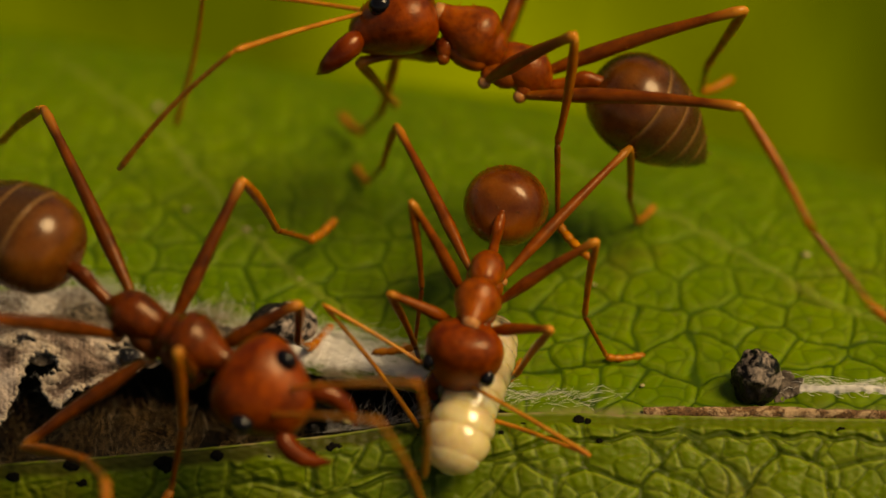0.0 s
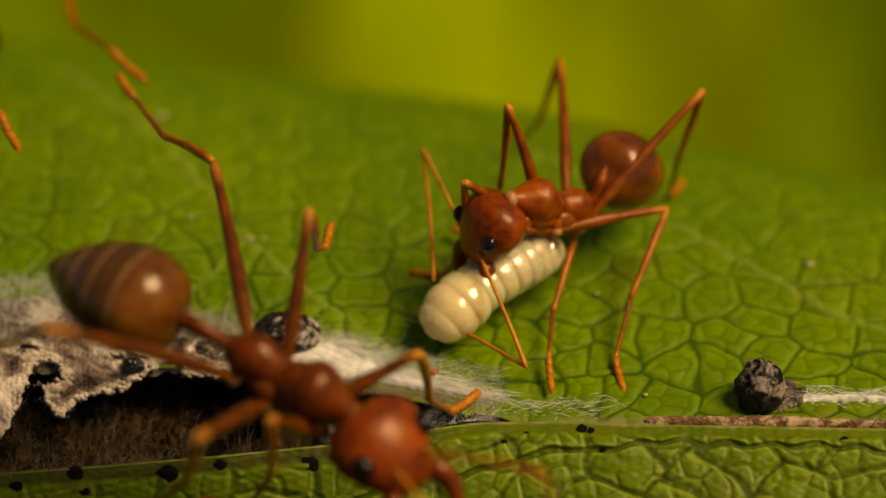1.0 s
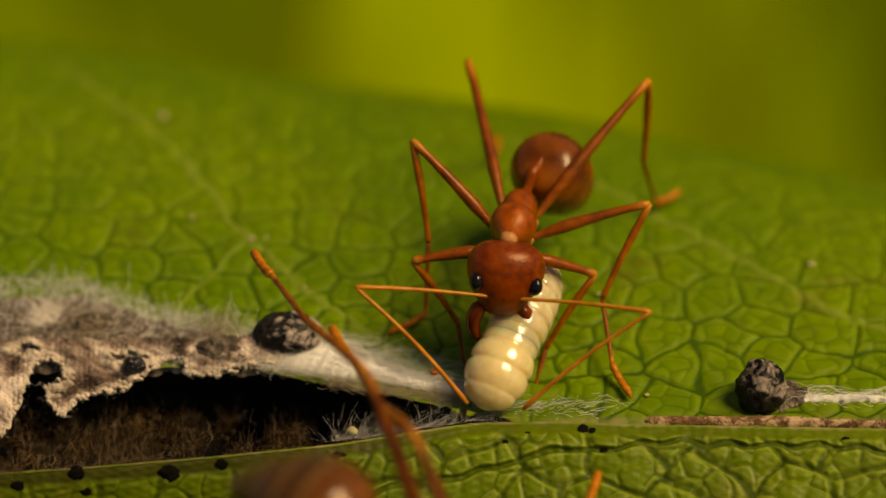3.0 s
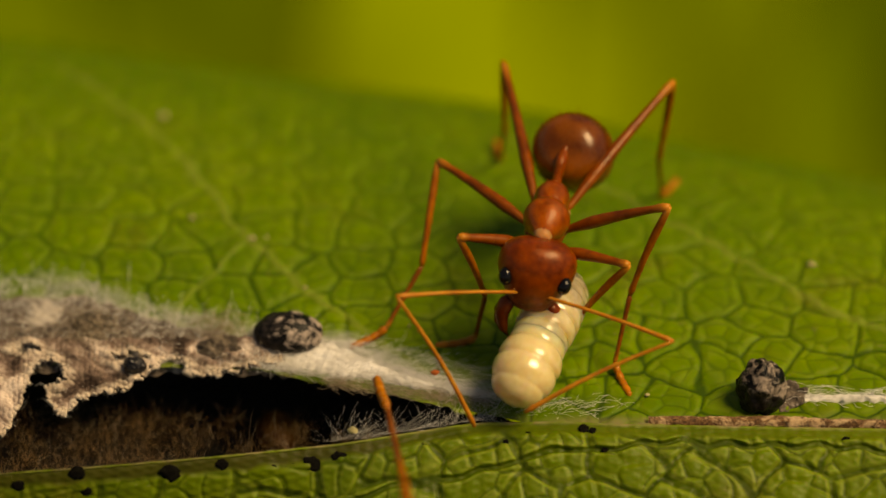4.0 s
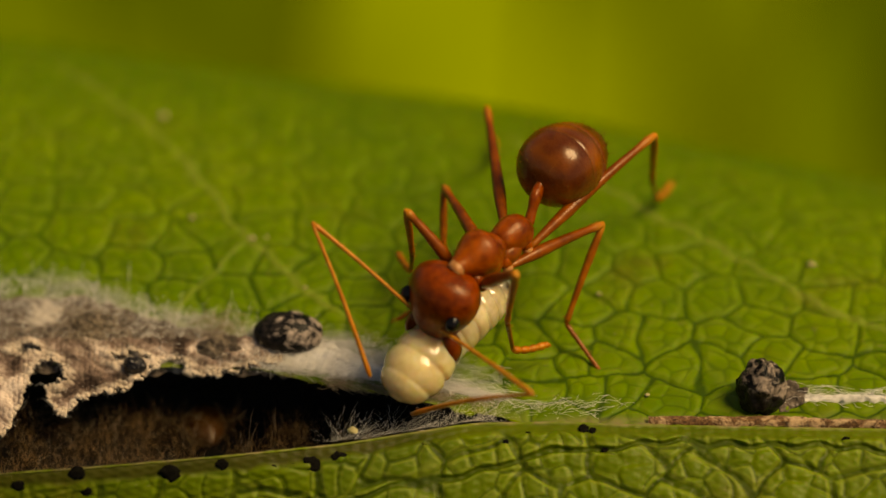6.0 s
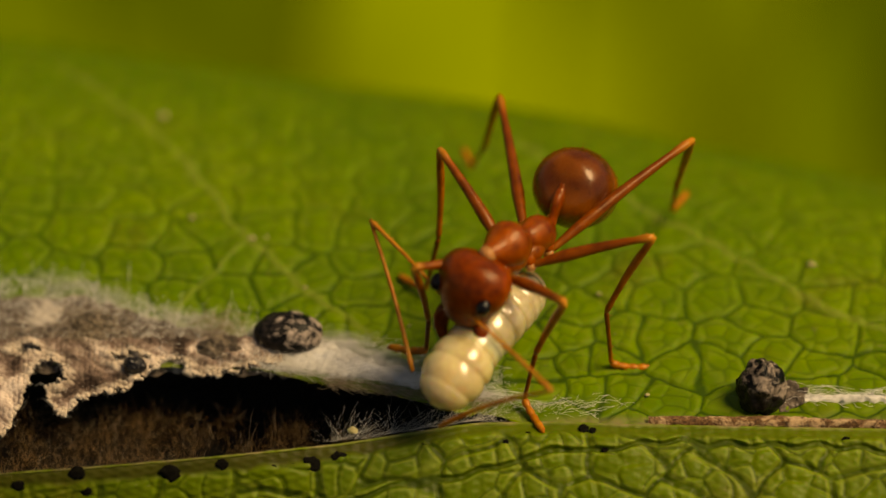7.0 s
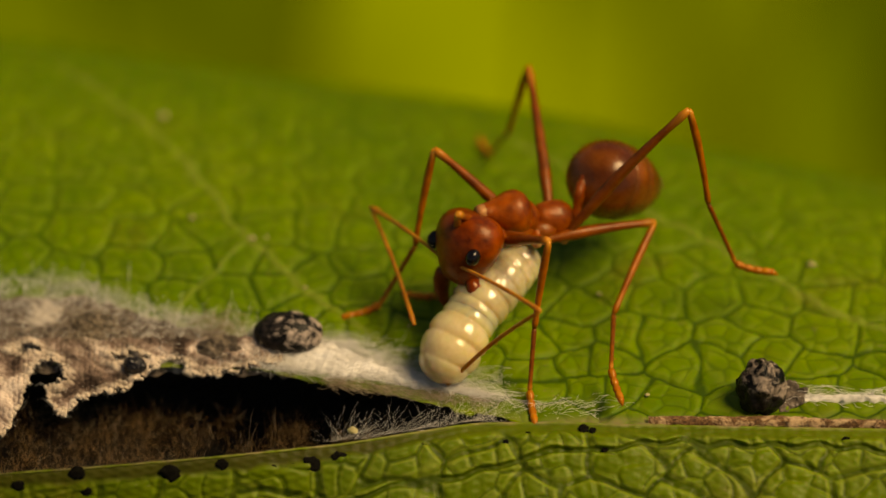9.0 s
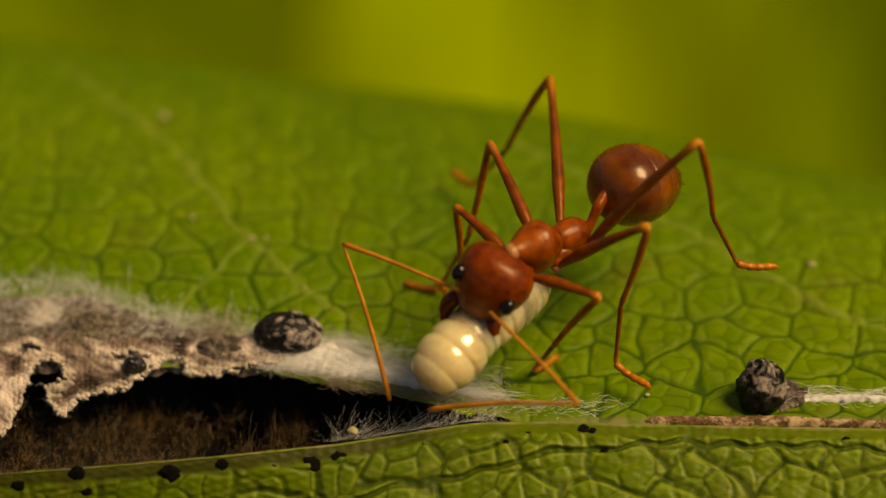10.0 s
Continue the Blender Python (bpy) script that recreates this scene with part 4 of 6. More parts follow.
fibres("silk_fringe", 6500, on_felt(FELT_TOP, FELT_LOW, -0.28, 0.45, 0.10), lambda r, a: (r.gauss(0, 0.07), r.gauss(0.08, 0.16), r.gauss(0.0, 0.02)),
       0.0028, MAT_THREAD, 5, 0.12, 5, "pale silk fringe on the green leaf")
fibres("silk_nap", 2600, on_felt(FELT_TOP, FELT_LOW, 0.1, 0.95, 0.20), lambda r, a: (r.gauss(0, 0.16), r.gauss(0.0, 0.14), r.gauss(0.0, 0.03)),
       0.0032, MAT_THREAD, 6, 0.25, 5, "matted pale silk threads")
fibres("silk_threads", 2600, on_felt(PAD_TOP, PAD_LOW, -0.15, 1.15, 0.17), lambda r, a: (r.gauss(0.50, 0.30), r.gauss(-0.17, 0.06), r.gauss(0.0, 0.02)),
       0.0026, MAT_THREAD, 7, 0.06, 5, "white silk threads on the pad")
fibres("silk_streaks", 520, on_felt(FELT_TOP[:5], FELT_LOW[:5], -0.12, 0.5, 0.22), lambda r, a: (r.gauss(0.02, 0.09), r.gauss(0.18, 0.34), r.gauss(0.03, 0.04)),
       0.0034, MAT_THREAD, 18, 0.07, 6, "long white silk strands over the felt")
fibres("brown_nap", 900, on_felt(((-2.7, -4.25), (0.9, -5.12)), ((-2.5, -4.55), (0.9, -5.35)), 0, 1, 0.10), lambda r, a: (r.gauss(0.18, 0.2), r.gauss(-0.05, 0.06), r.gauss(0, 0.02)),
       0.0034, MAT_THREAD_MID, 20, 0.2, 5, "brownish silk threads on the leaf's edge")
fibres("silk_veil", 1500, on_felt(((-3.0, -2.7), (1.2, -4.2)), ((-3.0, -3.6), (1.2, -5.4)), 0, 1, 0.10), lambda r, a: (r.gauss(0.25, 0.2), r.gauss(-0.05, 0.14), 0),
       0.0018, MAT_THREAD, 8, 0.15, 5, "thin silk veil on the leaf")
fibres("silk_patch", 130, lambda r: (r.uniform(1.2, 3.3), r.uniform(-5.62, -5.15), 0.06), lambda r, a: (r.gauss(0.35, 0.3), r.gauss(0.02, 0.1), r.gauss(0.02, 0.04)),
       0.0034, MAT_THREAD, 9, 0.2, 5, "dry pale silk threads by the seam")
fibres("silk_line_threads", 300, lambda r: (r.uniform(7.2, 12), r.gauss(-5.1, 0.07), 0.16), lambda r, a: (r.gauss(0.2, 0.4), r.gauss(0.0, 0.08), r.gauss(0.0, 0.05)),
       0.005, MAT_THREAD, 10, 0.2, 5, "white silk threads along the leaf's edge")


def hollow_place(rnd):
    """A place in the web under the opening, in clumps with black gaps between."""
    while True:
        x, g = rnd.uniform(-11.5, 0.4), rnd.uniform(0.0, 1.0)
        if noise.noise(Vector((x * 1.3, g * 3.5, 2))) > 0.04 - 0.35 * max(0.0, g - 0.6) - (0.25 if x < -6 else 0.0):
            break
    y = (float(upper_edge(x)) + 0.3) * (1 - g) + (float(lower_edge(x)) + 0.05) * g
    return x, y, -1.65 + 1.4 * g * rnd.uniform(0.3, 1.0)


fibres("brown_threads", 5200, hollow_place, lambda r, a: (r.gauss(0.02, 0.16), r.gauss(0.10, 0.24), r.gauss(0.05, 0.2)),
       0.0015, MAT_THREAD_DARK, 11, 0.13, 6, "tangle of fine brown threads in the hollow")
fibres("grey_threads", 420, hollow_place, lambda r, a: (r.gauss(0.05, 0.25), r.gauss(0.15, 0.4), r.gauss(0.15, 0.25)),
       0.0019, MAT_THREAD_MID, 12, 0.08, 6, "loose grey silk threads in the hollow")


def fan_start(rnd):
    x = 1.1 - 3.6 * rnd.random() ** 1.25
    return x, float(lower_edge(x)) + 0.06, 0.16


fibres("silk_stays", 330, fan_start, lambda r, a: (r.gauss(0.25, 0.30), abs(r.gauss(0.45, 0.35)), r.gauss(-0.05, 0.12)),
       0.0010, MAT_THREAD, 13, 0.04, 5, "straight silk stays that pull the leaves together")

RAG_X = (-11.6, -9.9, -9.49, -9.2, -9.04, -8.93, -8.72, -8.62, -8.34, -8.15, -7.9, -7.26, -6.81, -6.36, -6.15, -5.68, -5.5, -4.9, -4.39, -4.0, -3.5)
RAG_Y = (-6.3, -6.6, -6.62, -5.7, -4.94, -4.35, -4.3, -5.2, -5.9, -5.88, -5.4, -5.14, -4.94, -4.3, -4.2, -4.3, -4.58, -4.5, -4.35, -4.2, -4.15)


def membrane():
    """The papery silk sheet that hangs torn over the hollow: a ragged lower edge, holes and a fluffy rim."""
    xs, ys = np.arange(-11.5, -3.5, 0.030), np.arange(-3.25, -6.8, -0.034)
    x, y = np.meshgrid(xs, ys, indexing="ij")
    rough = 0.16 * wobble(x, y, 101, 0.5) + 0.12 * wobble(x, y, 102, 0.2) + 0.04 * wobble(x, y, 103, 0.09)
    left = (y - np.interp(x, RAG_X, RAG_Y)) * 0.7
    for cx, cy, rx, ry in ((-8.6, -4.45, 0.33, 0.42), (-6.85, -3.95, 0.24, 0.16), (-9.1, -3.6, 0.16, 0.10), (-5.9, -4.3, 0.3, 0.3), (-10.6, -4.6, 0.4, 0.15)):
        left = np.minimum(left, (np.hypot((x - cx) / rx, (y - cy) / ry) - 1) * min(rx, ry))
    left = left + rough * step(-3.3, -3.7, y)
    fluff = step(0.30, 0.04, left) * (0.70 + 0.7 * wobble(x, y, 104, 0.25)).clip(0, 1)
    py = 0.706 * y + 0.294 * -3.6
    pz = 0.16 - 0.35 * (-3.6 - py) + 0.10 * wobble(x, y, 105, 0.8) + 0.05 * wobble(x, y, 106, 0.22) + 0.025 * wobble(x, y, 107, 0.09) + 0.07 * fluff
    keep = left > 0
    n, m = x.shape
    gx, gy = np.gradient(left, 0.030, -0.034)
    pull = np.where((left < 0.034) & keep, left, 0.0) / np.maximum(gx**2 + gy**2, 0.25)   # draws the rim onto the torn line
    x, py = x - pull * gx, py - 0.706 * pull * gy
    index = -np.ones(n * m, dtype=int)
    quads = [(i * m + j, i * m + j + 1, (i + 1) * m + j + 1, (i + 1) * m + j) for i in range(n - 1) for j in range(m - 1)
             if keep[i, j] and keep[i, j + 1] and keep[i + 1, j] and keep[i + 1, j + 1]]
    used = sorted({q for face in quads for q in face})
    index[used] = np.arange(len(used))
    verts = np.stack([x, py, pz], -1).reshape(-1, 3)[used]
    torn = tagged(new("torn_silk"), "torn pinkish-tan sheet of papery silk hanging over the hollow", "silk sheet")
    ob = sheet("paper_sheet", verts, [tuple(int(index[q]) for q in face) for face in quads], MAT_FLAKE, {"torn": fluff.reshape(-1)[used]}, parent=torn)
    thick = ob.modifiers.new("thickness", "SOLIDIFY")
    thick.thickness, thick.offset = 0.07 * MM, 0.0
    edge = [tuple(verts[index[q]]) for q in used if fluff.reshape(-1)[q] > 0.55]
    fibres("rim_fluff", 1500, lambda r: r.choice(edge), lambda r, a: (r.gauss(0, 0.11), r.gauss(0.02, 0.04), r.gauss(0.02, 0.02)),
           0.0016, MAT_THREAD, 16, 0.5, 7, "fluffy cream fibres on the torn rim", parent=torn)


membrane()
frass_pellet(-3.38, -3.28, 0.36, (0.76, 0.52, 0.44), -4, 3, "smooth black seed husk, mottled grey, on white silk", MAT_SEED, 0.05, 0)
frass_pellet(6.85, -5.22, 0.46, (0.52, 0.50, 0.74), 12, 7, "black mottled husk standing on the sewn edge", MAT_STUB, 0.12, 2)
frass_pellet(-7.7, -2.75, 0.14, (0.46, 0.36, 0.24), 0, 11, "grey-brown pellet wrapped in matted silk", MAT_WRAPPED, 0.2, 1)
frass_pellet(-4.9, -3.5, 0.12, (0.50, 0.30, 0.24), 10, 13, "grey-brown pellet wrapped in matted silk", MAT_WRAPPED, 0.2, 1)
# added black lump that imitates the dark of a small hole in the silk
frass_pellet(-6.7, -4.1, 0.15, (0.24, 0.20, 0.18), 0, 17, "small black lump standing in for a dark hole in the torn silk", MAT_HOLE_LUMP, 0.15, 0)
fibres("wrapping_threads", 500, lambda r: (r.choice((-7.7, -4.9)) + r.gauss(0, 0.3), r.gauss(-3.1, 0.3), 0.38), lambda r, a: (r.gauss(0, 0.3), r.gauss(0.0, 0.25), r.gauss(-0.06, 0.05)),
       0.003, MAT_THREAD_MID, 15, 0.15, 5, "thin silk threads over the wrapped pellets")
torn_sheet(7.42, -5.2, 0.22, 0.46, 0.32, 0.5, 0.6, 15, MAT_FELT_GREY, "pale silk collar beside a pellet", 0.4)

for i, (x, w, r) in enumerate(((-2.21, 0.37, 0.14), (-4.68, 0.26, 0.11), (-7.74, 0.2, 0.15), (-7.55, 0.64, 0.10), (-8.98, 0.4, 0.12), (1.85, 0.57, 0.11),
                               (3.01, 0.21, 0.09), (-2.81, 0.44, 0.17), (-3.19, 0.46, 0.06), (-0.43, 0.41, 0.07), (3.45, 0.65, 0.06), (1.81, 0.34, 0.06),
                               (1.34, 0.5, 0.05), (8.6, 0.33, 0.07), (7.52, 0.32, 0.05), (3.2, 0.24, 0.06), (-5.78, 0.36, 0.18), (-3.6, 0.42, 0.05))):
    speck(x, w, r, i + 1)
for i, (x, y, r) in enumerate(((8.28, -0.51, 0.13), (-4.32, 0.24, 0.12), (3.47, -1.64, 0.07), (-6.61, 5.2, 0.16), (-5.71, 1.02, 0.09), (-3.07, -1.45, 0.07),
                               (-0.74, -2.69, 0.05), (4.41, -5.01, 0.08), (-4.0, 0.3, 0.07))):
    crumb(x, y, ground_z(x, y) + 0.06, r * 0.75, i, MAT_CRUMB, "tiny pale crumb on the green leaf")
crumb(-0.17, -4.47, ground_z(-0.17, -4.47) + 0.24, 0.085, 40, MAT_CRUMB_RED, "tiny orange crumb on the white silk")
crumb(-1.92, -6.25, 0.14, 0.12, 41, MAT_CRUMB, "tiny pale crumb on the leaf's rim")


rim = silk_strip("dry_rim", ((4.4, -5.80), (6, -5.80), (7.3, -5.80), (8.2, -5.90), (9.5, -5.92), (14, -6.04)), ((4.4, -5.92), (6, -5.97), (7.3, -6.0), (8.2, -6.02), (9.5, -6.06), (14, -6.18)), 0.035, 91,
                 MAT_BARK, "brown crumbling dry rim of the leaf", 0.03, 240, 12)
rim.location.z = 0.13 * MM
tagged(rim, category="leaf rim")


carrier = weaver_ant(1.0, "red-brown weaver ant carrying a pale larva in its jaws", 1)
grub = larva()
passer = weaver_ant(1.25, "large dark weaver ant, shade painted into its cuticle, walking over the silk seam", 2, MAT_GASTER_DARK, 0.6, MAT_RED_SHADED, MAT_HEAD, MAT_LEG_SHADED)
worker = hidden_gaster()
leaver = weaver_ant(1.25, "large red weaver ant walking away over the leaf", 3, MAT_GASTER_DARK, 0.5)


def motions():
    move_ant(carrier, body=[
        (0, 0.915, -4.891, 2.705, 2.928, -0.069, -0.098, -0.127, -1.211, -0.072, -0.038, -0.793, 0.025, 0.588),
        (0.2, 0.929, -5.272, 2.895, 2.878, -0.064, -0.081, -0.299, -1.134, -0.08, 0.123, -0.911, 0.112, 0.564),
        (0.4, 0.965, -4.855, 3.175, 2.761, 0.058, 0.043, -0.31, -1.011, -0.095, 0.283, -1.029, 0.2, 0.54),
        (0.5, 1.225, -3.843, 3.312, 2.584, 0.199, 0.059, -0.182, -1.002, -0.024, 0.364, -1.088, 0.243, 0.528),
        (0.6, 1.565, -2.463, 2.894, 2.386, 0.371, 0.069, -0.012, -1.106, 0.121, 0.471, -1.102, 0.279, 0.481),
        (0.8, 2.14, -1.392, 2.472, 2.25, 0.458, 0.033, -0.053, -1.231, 0.045, 0.686, -1.129, 0.351, 0.389),
        (1, 2.405, -1.326, 2.374, 2.067, 0.381, 0.042, -0.06, -1.245, -0.07, 0.901, -1.156, 0.422, 0.296),
        (1.3, 2.506, -2.648, 2.987, 2.153, 0.253, -0.051, -0.072, -1.105, -0.154, 0.597, -1.026, 0.311, 0.422),
        (1.5, 2.418, -3.135, 3.034, 2.505, 0.129, -0.131, -0.092, -0.989, -0.236, 0.394, -0.938, 0.236, 0.506),
        (1.8, 2.118, -3.069, 2.928, 2.895, 0.089, -0.147, -0.038, -1.129, -0.23, -0.038, -0.927, 0.012, 0.519),
        (2, 1.848, -2.947, 2.741, 2.991, 0.069, -0.058, -0.156, -1.097, -0.336, -0.326, -0.919, -0.138, 0.527),
        (2.2, 1.312, -3.238, 3.153, 2.918, 0.114, -0.02, 0.116, -1.134, -0.195, -0.381, -0.898, -0.27, 0.635),
        (2.5, 1.242, -3.98, 3.297, 3.033, 0.052, -0.009, 0.132, -1.036, -0.082, -0.464, -0.868, -0.467, 0.796),
        (2.7, 1.409, -2.356, 2.732, 3.039, 0.23, -0.098, 0.225, -1.121, 0.039, -0.413, -0.863, -0.435, 0.768),
        (3.8, 2.008, -2.458, 3.106, 2.681, 0.09, -0.076, 0.146, -0.985, -0.043, -0.135, -0.832, -0.263, 0.613),
        (4, 2.276, -2.392, 2.994, 2.993, 0.141, -0.108, 0.019, -1.08, -0.035, -0.084, -0.826, -0.232, 0.585),
        (4.2, 2.595, -2.838, 3.184, 3.382, 0.092, -0.206, -0.084, -1.011, -0.099, -0.192, -0.87, -0.352, 0.585),
        (4.5, 2.501, -2.882, 3.031, 3.441, 0.011, -0.236, -0.049, -1.064, -0.196, -0.354, -0.936, -0.532, 0.584),
        (5, 1.81, -2.924, 2.925, 3.314, 0.061, -0.027, 0.195, -1.009, -0.104, -0.361, -0.915, -0.439, 0.777),
        (5.3, 1.762, -2.068, 3.46, 3.097, 0.289, -0.044, -0.018, -1.087, -0.037, 0.084, -0.691, -0.057, 0.308),
        (5.5, 2.03, -1.193, 3.101, 2.441, 0.467, 0.051, -0.01, -1.257, -0.025, 0.381, -0.542, 0.197, -0.004),
        (5.7, 1.368, -2.4, 3.182, 2.347, 0.178, -0.019, -0.149, -1.153, -0.198, 0.377, -0.609, 0.193, 0.059),
        (6.8, 0.69, -6.293, 3.493, 2.622, -0.257, -0.014, -0.074, -1.012, -0.056, 0.354, -0.983, 0.173, 0.401),
        (7, 1.597, -3.96, 3.497, 2.467, 0.222, -0.031, -0.022, -1.202, 0.01, 0.35, -1.051, 0.169, 0.463),
        (7.2, 2.295, -2.307, 2.972, 1.968, 0.211, 0.141, 0.043, -1.107, -0.019, 0.584, -1.038, 0.316, 0.459),
        (7.5, 2.544, -2.122, 2.522, 1.758, 0.133, 0.118, 0.259, -1.028, -0.045, 0.936, -1.019, 0.537, 0.452),
        (7.8, 2.475, -2.419, 2.708, 2.016, 0.249, -0.036, 0.377, -1.117, -0.046, 0.465, -0.904, 0.21, 0.383),
        (8, 1.721, -3.613, 3.158, 2.298, 0.075, -0.039, 0.086, -1.031, -0.193, 0.152, -0.827, -0.007, 0.337),
        (8.2, 1.029, -4.169, 3.123, 2.508, -0.075, 0.015, 0.061, -0.957, -0.146, 0.13, -0.584, 0.092, 0.615),
        (8.5, 0.64, -5.408, 2.828, 2.609, -0.425, 0.041, -0.098, -0.879, -0.2, 0.098, -0.219, 0.241, 1.031),
        (8.7, 0.67, -4.881, 2.773, 2.438, -0.319, 0.138, 0.029, -0.933, -0.163, 0.401, -0.641, 0.273, 0.688),
        (8.9, 1.337, -3.311, 3.082, 2.107, 0.126, 0.285, 0.228, -1.142, -0.08, 0.704, -1.063, 0.306, 0.344),
        (9, 1.856, -1.862, 2.46, 1.929, 0.262, 0.308, 0.288, -1.21, -0.006, 0.855, -1.274, 0.322, 0.172),
        (9.5, 2.948, -2.03, 2.504, 1.786, 0.233, -0.008, 0.036, -0.998, -0.114, 1.22, -0.964, 0.12, 0.317),
        (10, 2.255, -3.82, 3.383, 2.284, 0.199, -0.196, 0.205, -1.044, -0.162, 0.507, -0.913, 0.049, 0.146)],
        legs={
            "L1": [(0, 1.537, -4.899, 0.181, 2.384, -6.453, 2.972), (0.2, 1.543, -5.84, 0.197, 2.131, -6.833, 3.434), (0.4, 1.586, -5.806, 0.213, 2.083, -6.74, 3.588), (0.5, 1.645, -5.744, 0.221, 2.1, -6.071, 3.497), (0.6, 1.69, -5.718, 0.278, 2.172, -4.448, 2.555), (0.8, 2.347, -3.937, 0.39, 2.737, -2.078, 2.219), (1, 2.324, -4.247, 0.503, 2.985, -1.075, 1.351), (1.3, 2.255, -4.26, 0.376, 3.179, -3.653, 2.704), (1.5, 2.21, -4.207, 0.291, 3.54, -4.789, 3.336), (1.8, 1.622, -3.904, 0.26, 3.632, -4.815, 2.823), (2, 1.308, -3.887, 0.239, 3.521, -4.602, 2.675), (2.2, 1.635, -3.771, 0.227, 3.104, -4.747, 2.997), (2.5, 2.358, -4.513, 0.21, 3.028, -5.467, 3.328), (2.7, 2.298, -4.68, 0.215, 3.269, -2.955, 1.604), (3.8, 1.901, -4.18, 0.242, 3.394, -3.589, 2.843), (4, 1.907, -4.164, 0.247, 3.981, -3.993, 2.896), (4.2, 2.342, -4.334, 0.25, 4.519, -4.498, 3.182), (4.5, 2.476, -4.497, 0.255, 4.285, -4.464, 3.094), (5, 2.406, -4.134, 0.247, 3.73, -4.075, 3.345), (5.3, 2.123, -3.78, 0.21, 3.537, -3.817, 3.217), (5.5, 1.7, -2.981, 0.185, 2.936, -3.337, 3.258), (5.7, 1.489, -3.419, 0.206, 2.209, -4.303, 3.694), (6.8, 1.649, -5.721, 0.324, 0.974, -8.746, 5.294), (7, 1.744, -5.422, 0.346, 2.552, -6.005, 3.572), (7.2, 1.987, -5.154, 0.331, 2.352, -5.108, 4.058), (7.5, 2.104, -5.111, 0.309, 2.965, -3.595, 3.199), (7.8, 2.111, -4.933, 0.301, 2.873, -4.21, 3.252), (8, 1.783, -4.391, 0.296, 2.507, -5.526, 3.39), (8.2, 1.371, -4.339, 0.279, 2.094, -6.143, 3.156), (8.5, 1.53, -5.392, 0.253, 1.734, -6.866, 3.268), (8.7, 1.58, -5.23, 0.259, 1.487, -6.381, 3.508), (8.9, 1.726, -5.159, 0.264, 2.062, -5.116, 3.712), (9, 1.866, -5.078, 0.267, 2.259, -3.66, 3.293), (9.5, 2.063, -4.563, 0.251, 3.328, -1.593, 1.276), (10, 1.973, -4.424, 0.294, 3.297, -5.429, 3.23)],
            "R1": [(0, -0.39, -4.376, 0.202, -1.039, -5.606, 3.245), (0.2, -0.392, -4.754, 0.342, -1.012, -5.76, 3.482), (0.4, -0.47, -4.282, 0.482, -1.13, -5.457, 3.599), (0.5, -0.449, -3.661, 0.552, -0.967, -4.97, 3.636), (0.6, -0.384, -2.554, 0.497, -0.472, -3.558, 3.736), (0.8, -0.059, -1.472, 0.386, 0.244, -2.349, 3.641), (1, 0.142, -1.164, 0.274, 0.484, -1.959, 3.535), (1.3, 0.263, -1.041, 0.246, 0.63, -1.644, 3.433), (1.5, 0.154, -0.958, 0.227, 0.344, -2.467, 3.232), (1.8, 0.22, -3.74, 0.224, 0.281, -4.334, 3.425), (2, 0.268, -3.148, 0.221, 0.082, -4.145, 3.434), (2.2, 0.067, -4.274, 0.253, -0.535, -4.916, 3.476), (2.5, 0.227, -4.841, 0.3, -0.644, -5.406, 3.513), (2.7, 0.278, -4.749, 0.284, -0.592, -3.064, 1.909), (3.8, 0.631, -2.581, 0.192, 0.068, -4.104, 4.722), (4, 0.703, -3.234, 0.175, 0.327, -3.709, 3.445), (4.2, 1.131, -4.434, 0.324, 1.048, -3.809, 2.772), (4.5, 1.139, -4.495, 0.548, 1.355, -4.49, 3.936), (5, 1.087, -4.892, 0.177, 0.495, -4.775, 3.398), (5.3, 1.155, -4.046, 0.219, 0.062, -3.987, 3.409), (5.5, 0.916, -2.701, 0.247, -0.239, -2.457, 3.407), (5.7, -0.737, -1.336, 0.293, -0.926, -2.404, 3.943), (6.8, -0.394, -3.781, 0.544, -1.201, -8.449, 5.192), (7, -0.362, -4.113, 0.589, -0.621, -5.148, 3.811), (7.2, -0.037, -1.423, 0.457, 0.548, -4.008, 4.815), (7.5, 0.094, -1.595, 0.257, 0.685, -1.983, 3.556), (7.8, 0.862, -0.713, 0.233, 0.372, -1.988, 3.172), (8, 1, -1.339, 0.216, -0.345, -2.669, 2.99), (8.2, 0.026, -3.196, 0.229, -1.006, -4.007, 3.142), (8.5, -0.305, -3.917, 0.247, -1.519, -5.968, 2.629), (8.7, -0.523, -3.892, 0.247, -1.277, -5.642, 2.951), (8.9, -0.377, -2.741, 0.248, -0.859, -4.16, 3.194), (9, -0.052, -1.866, 0.248, 0.305, -2.923, 3.431), (9.5, 0.466, -1.212, 0.285, 0.921, -1.968, 3.543), (10, 0.269, -1.978, 0.211, 0.262, -2.731, 3.494)],
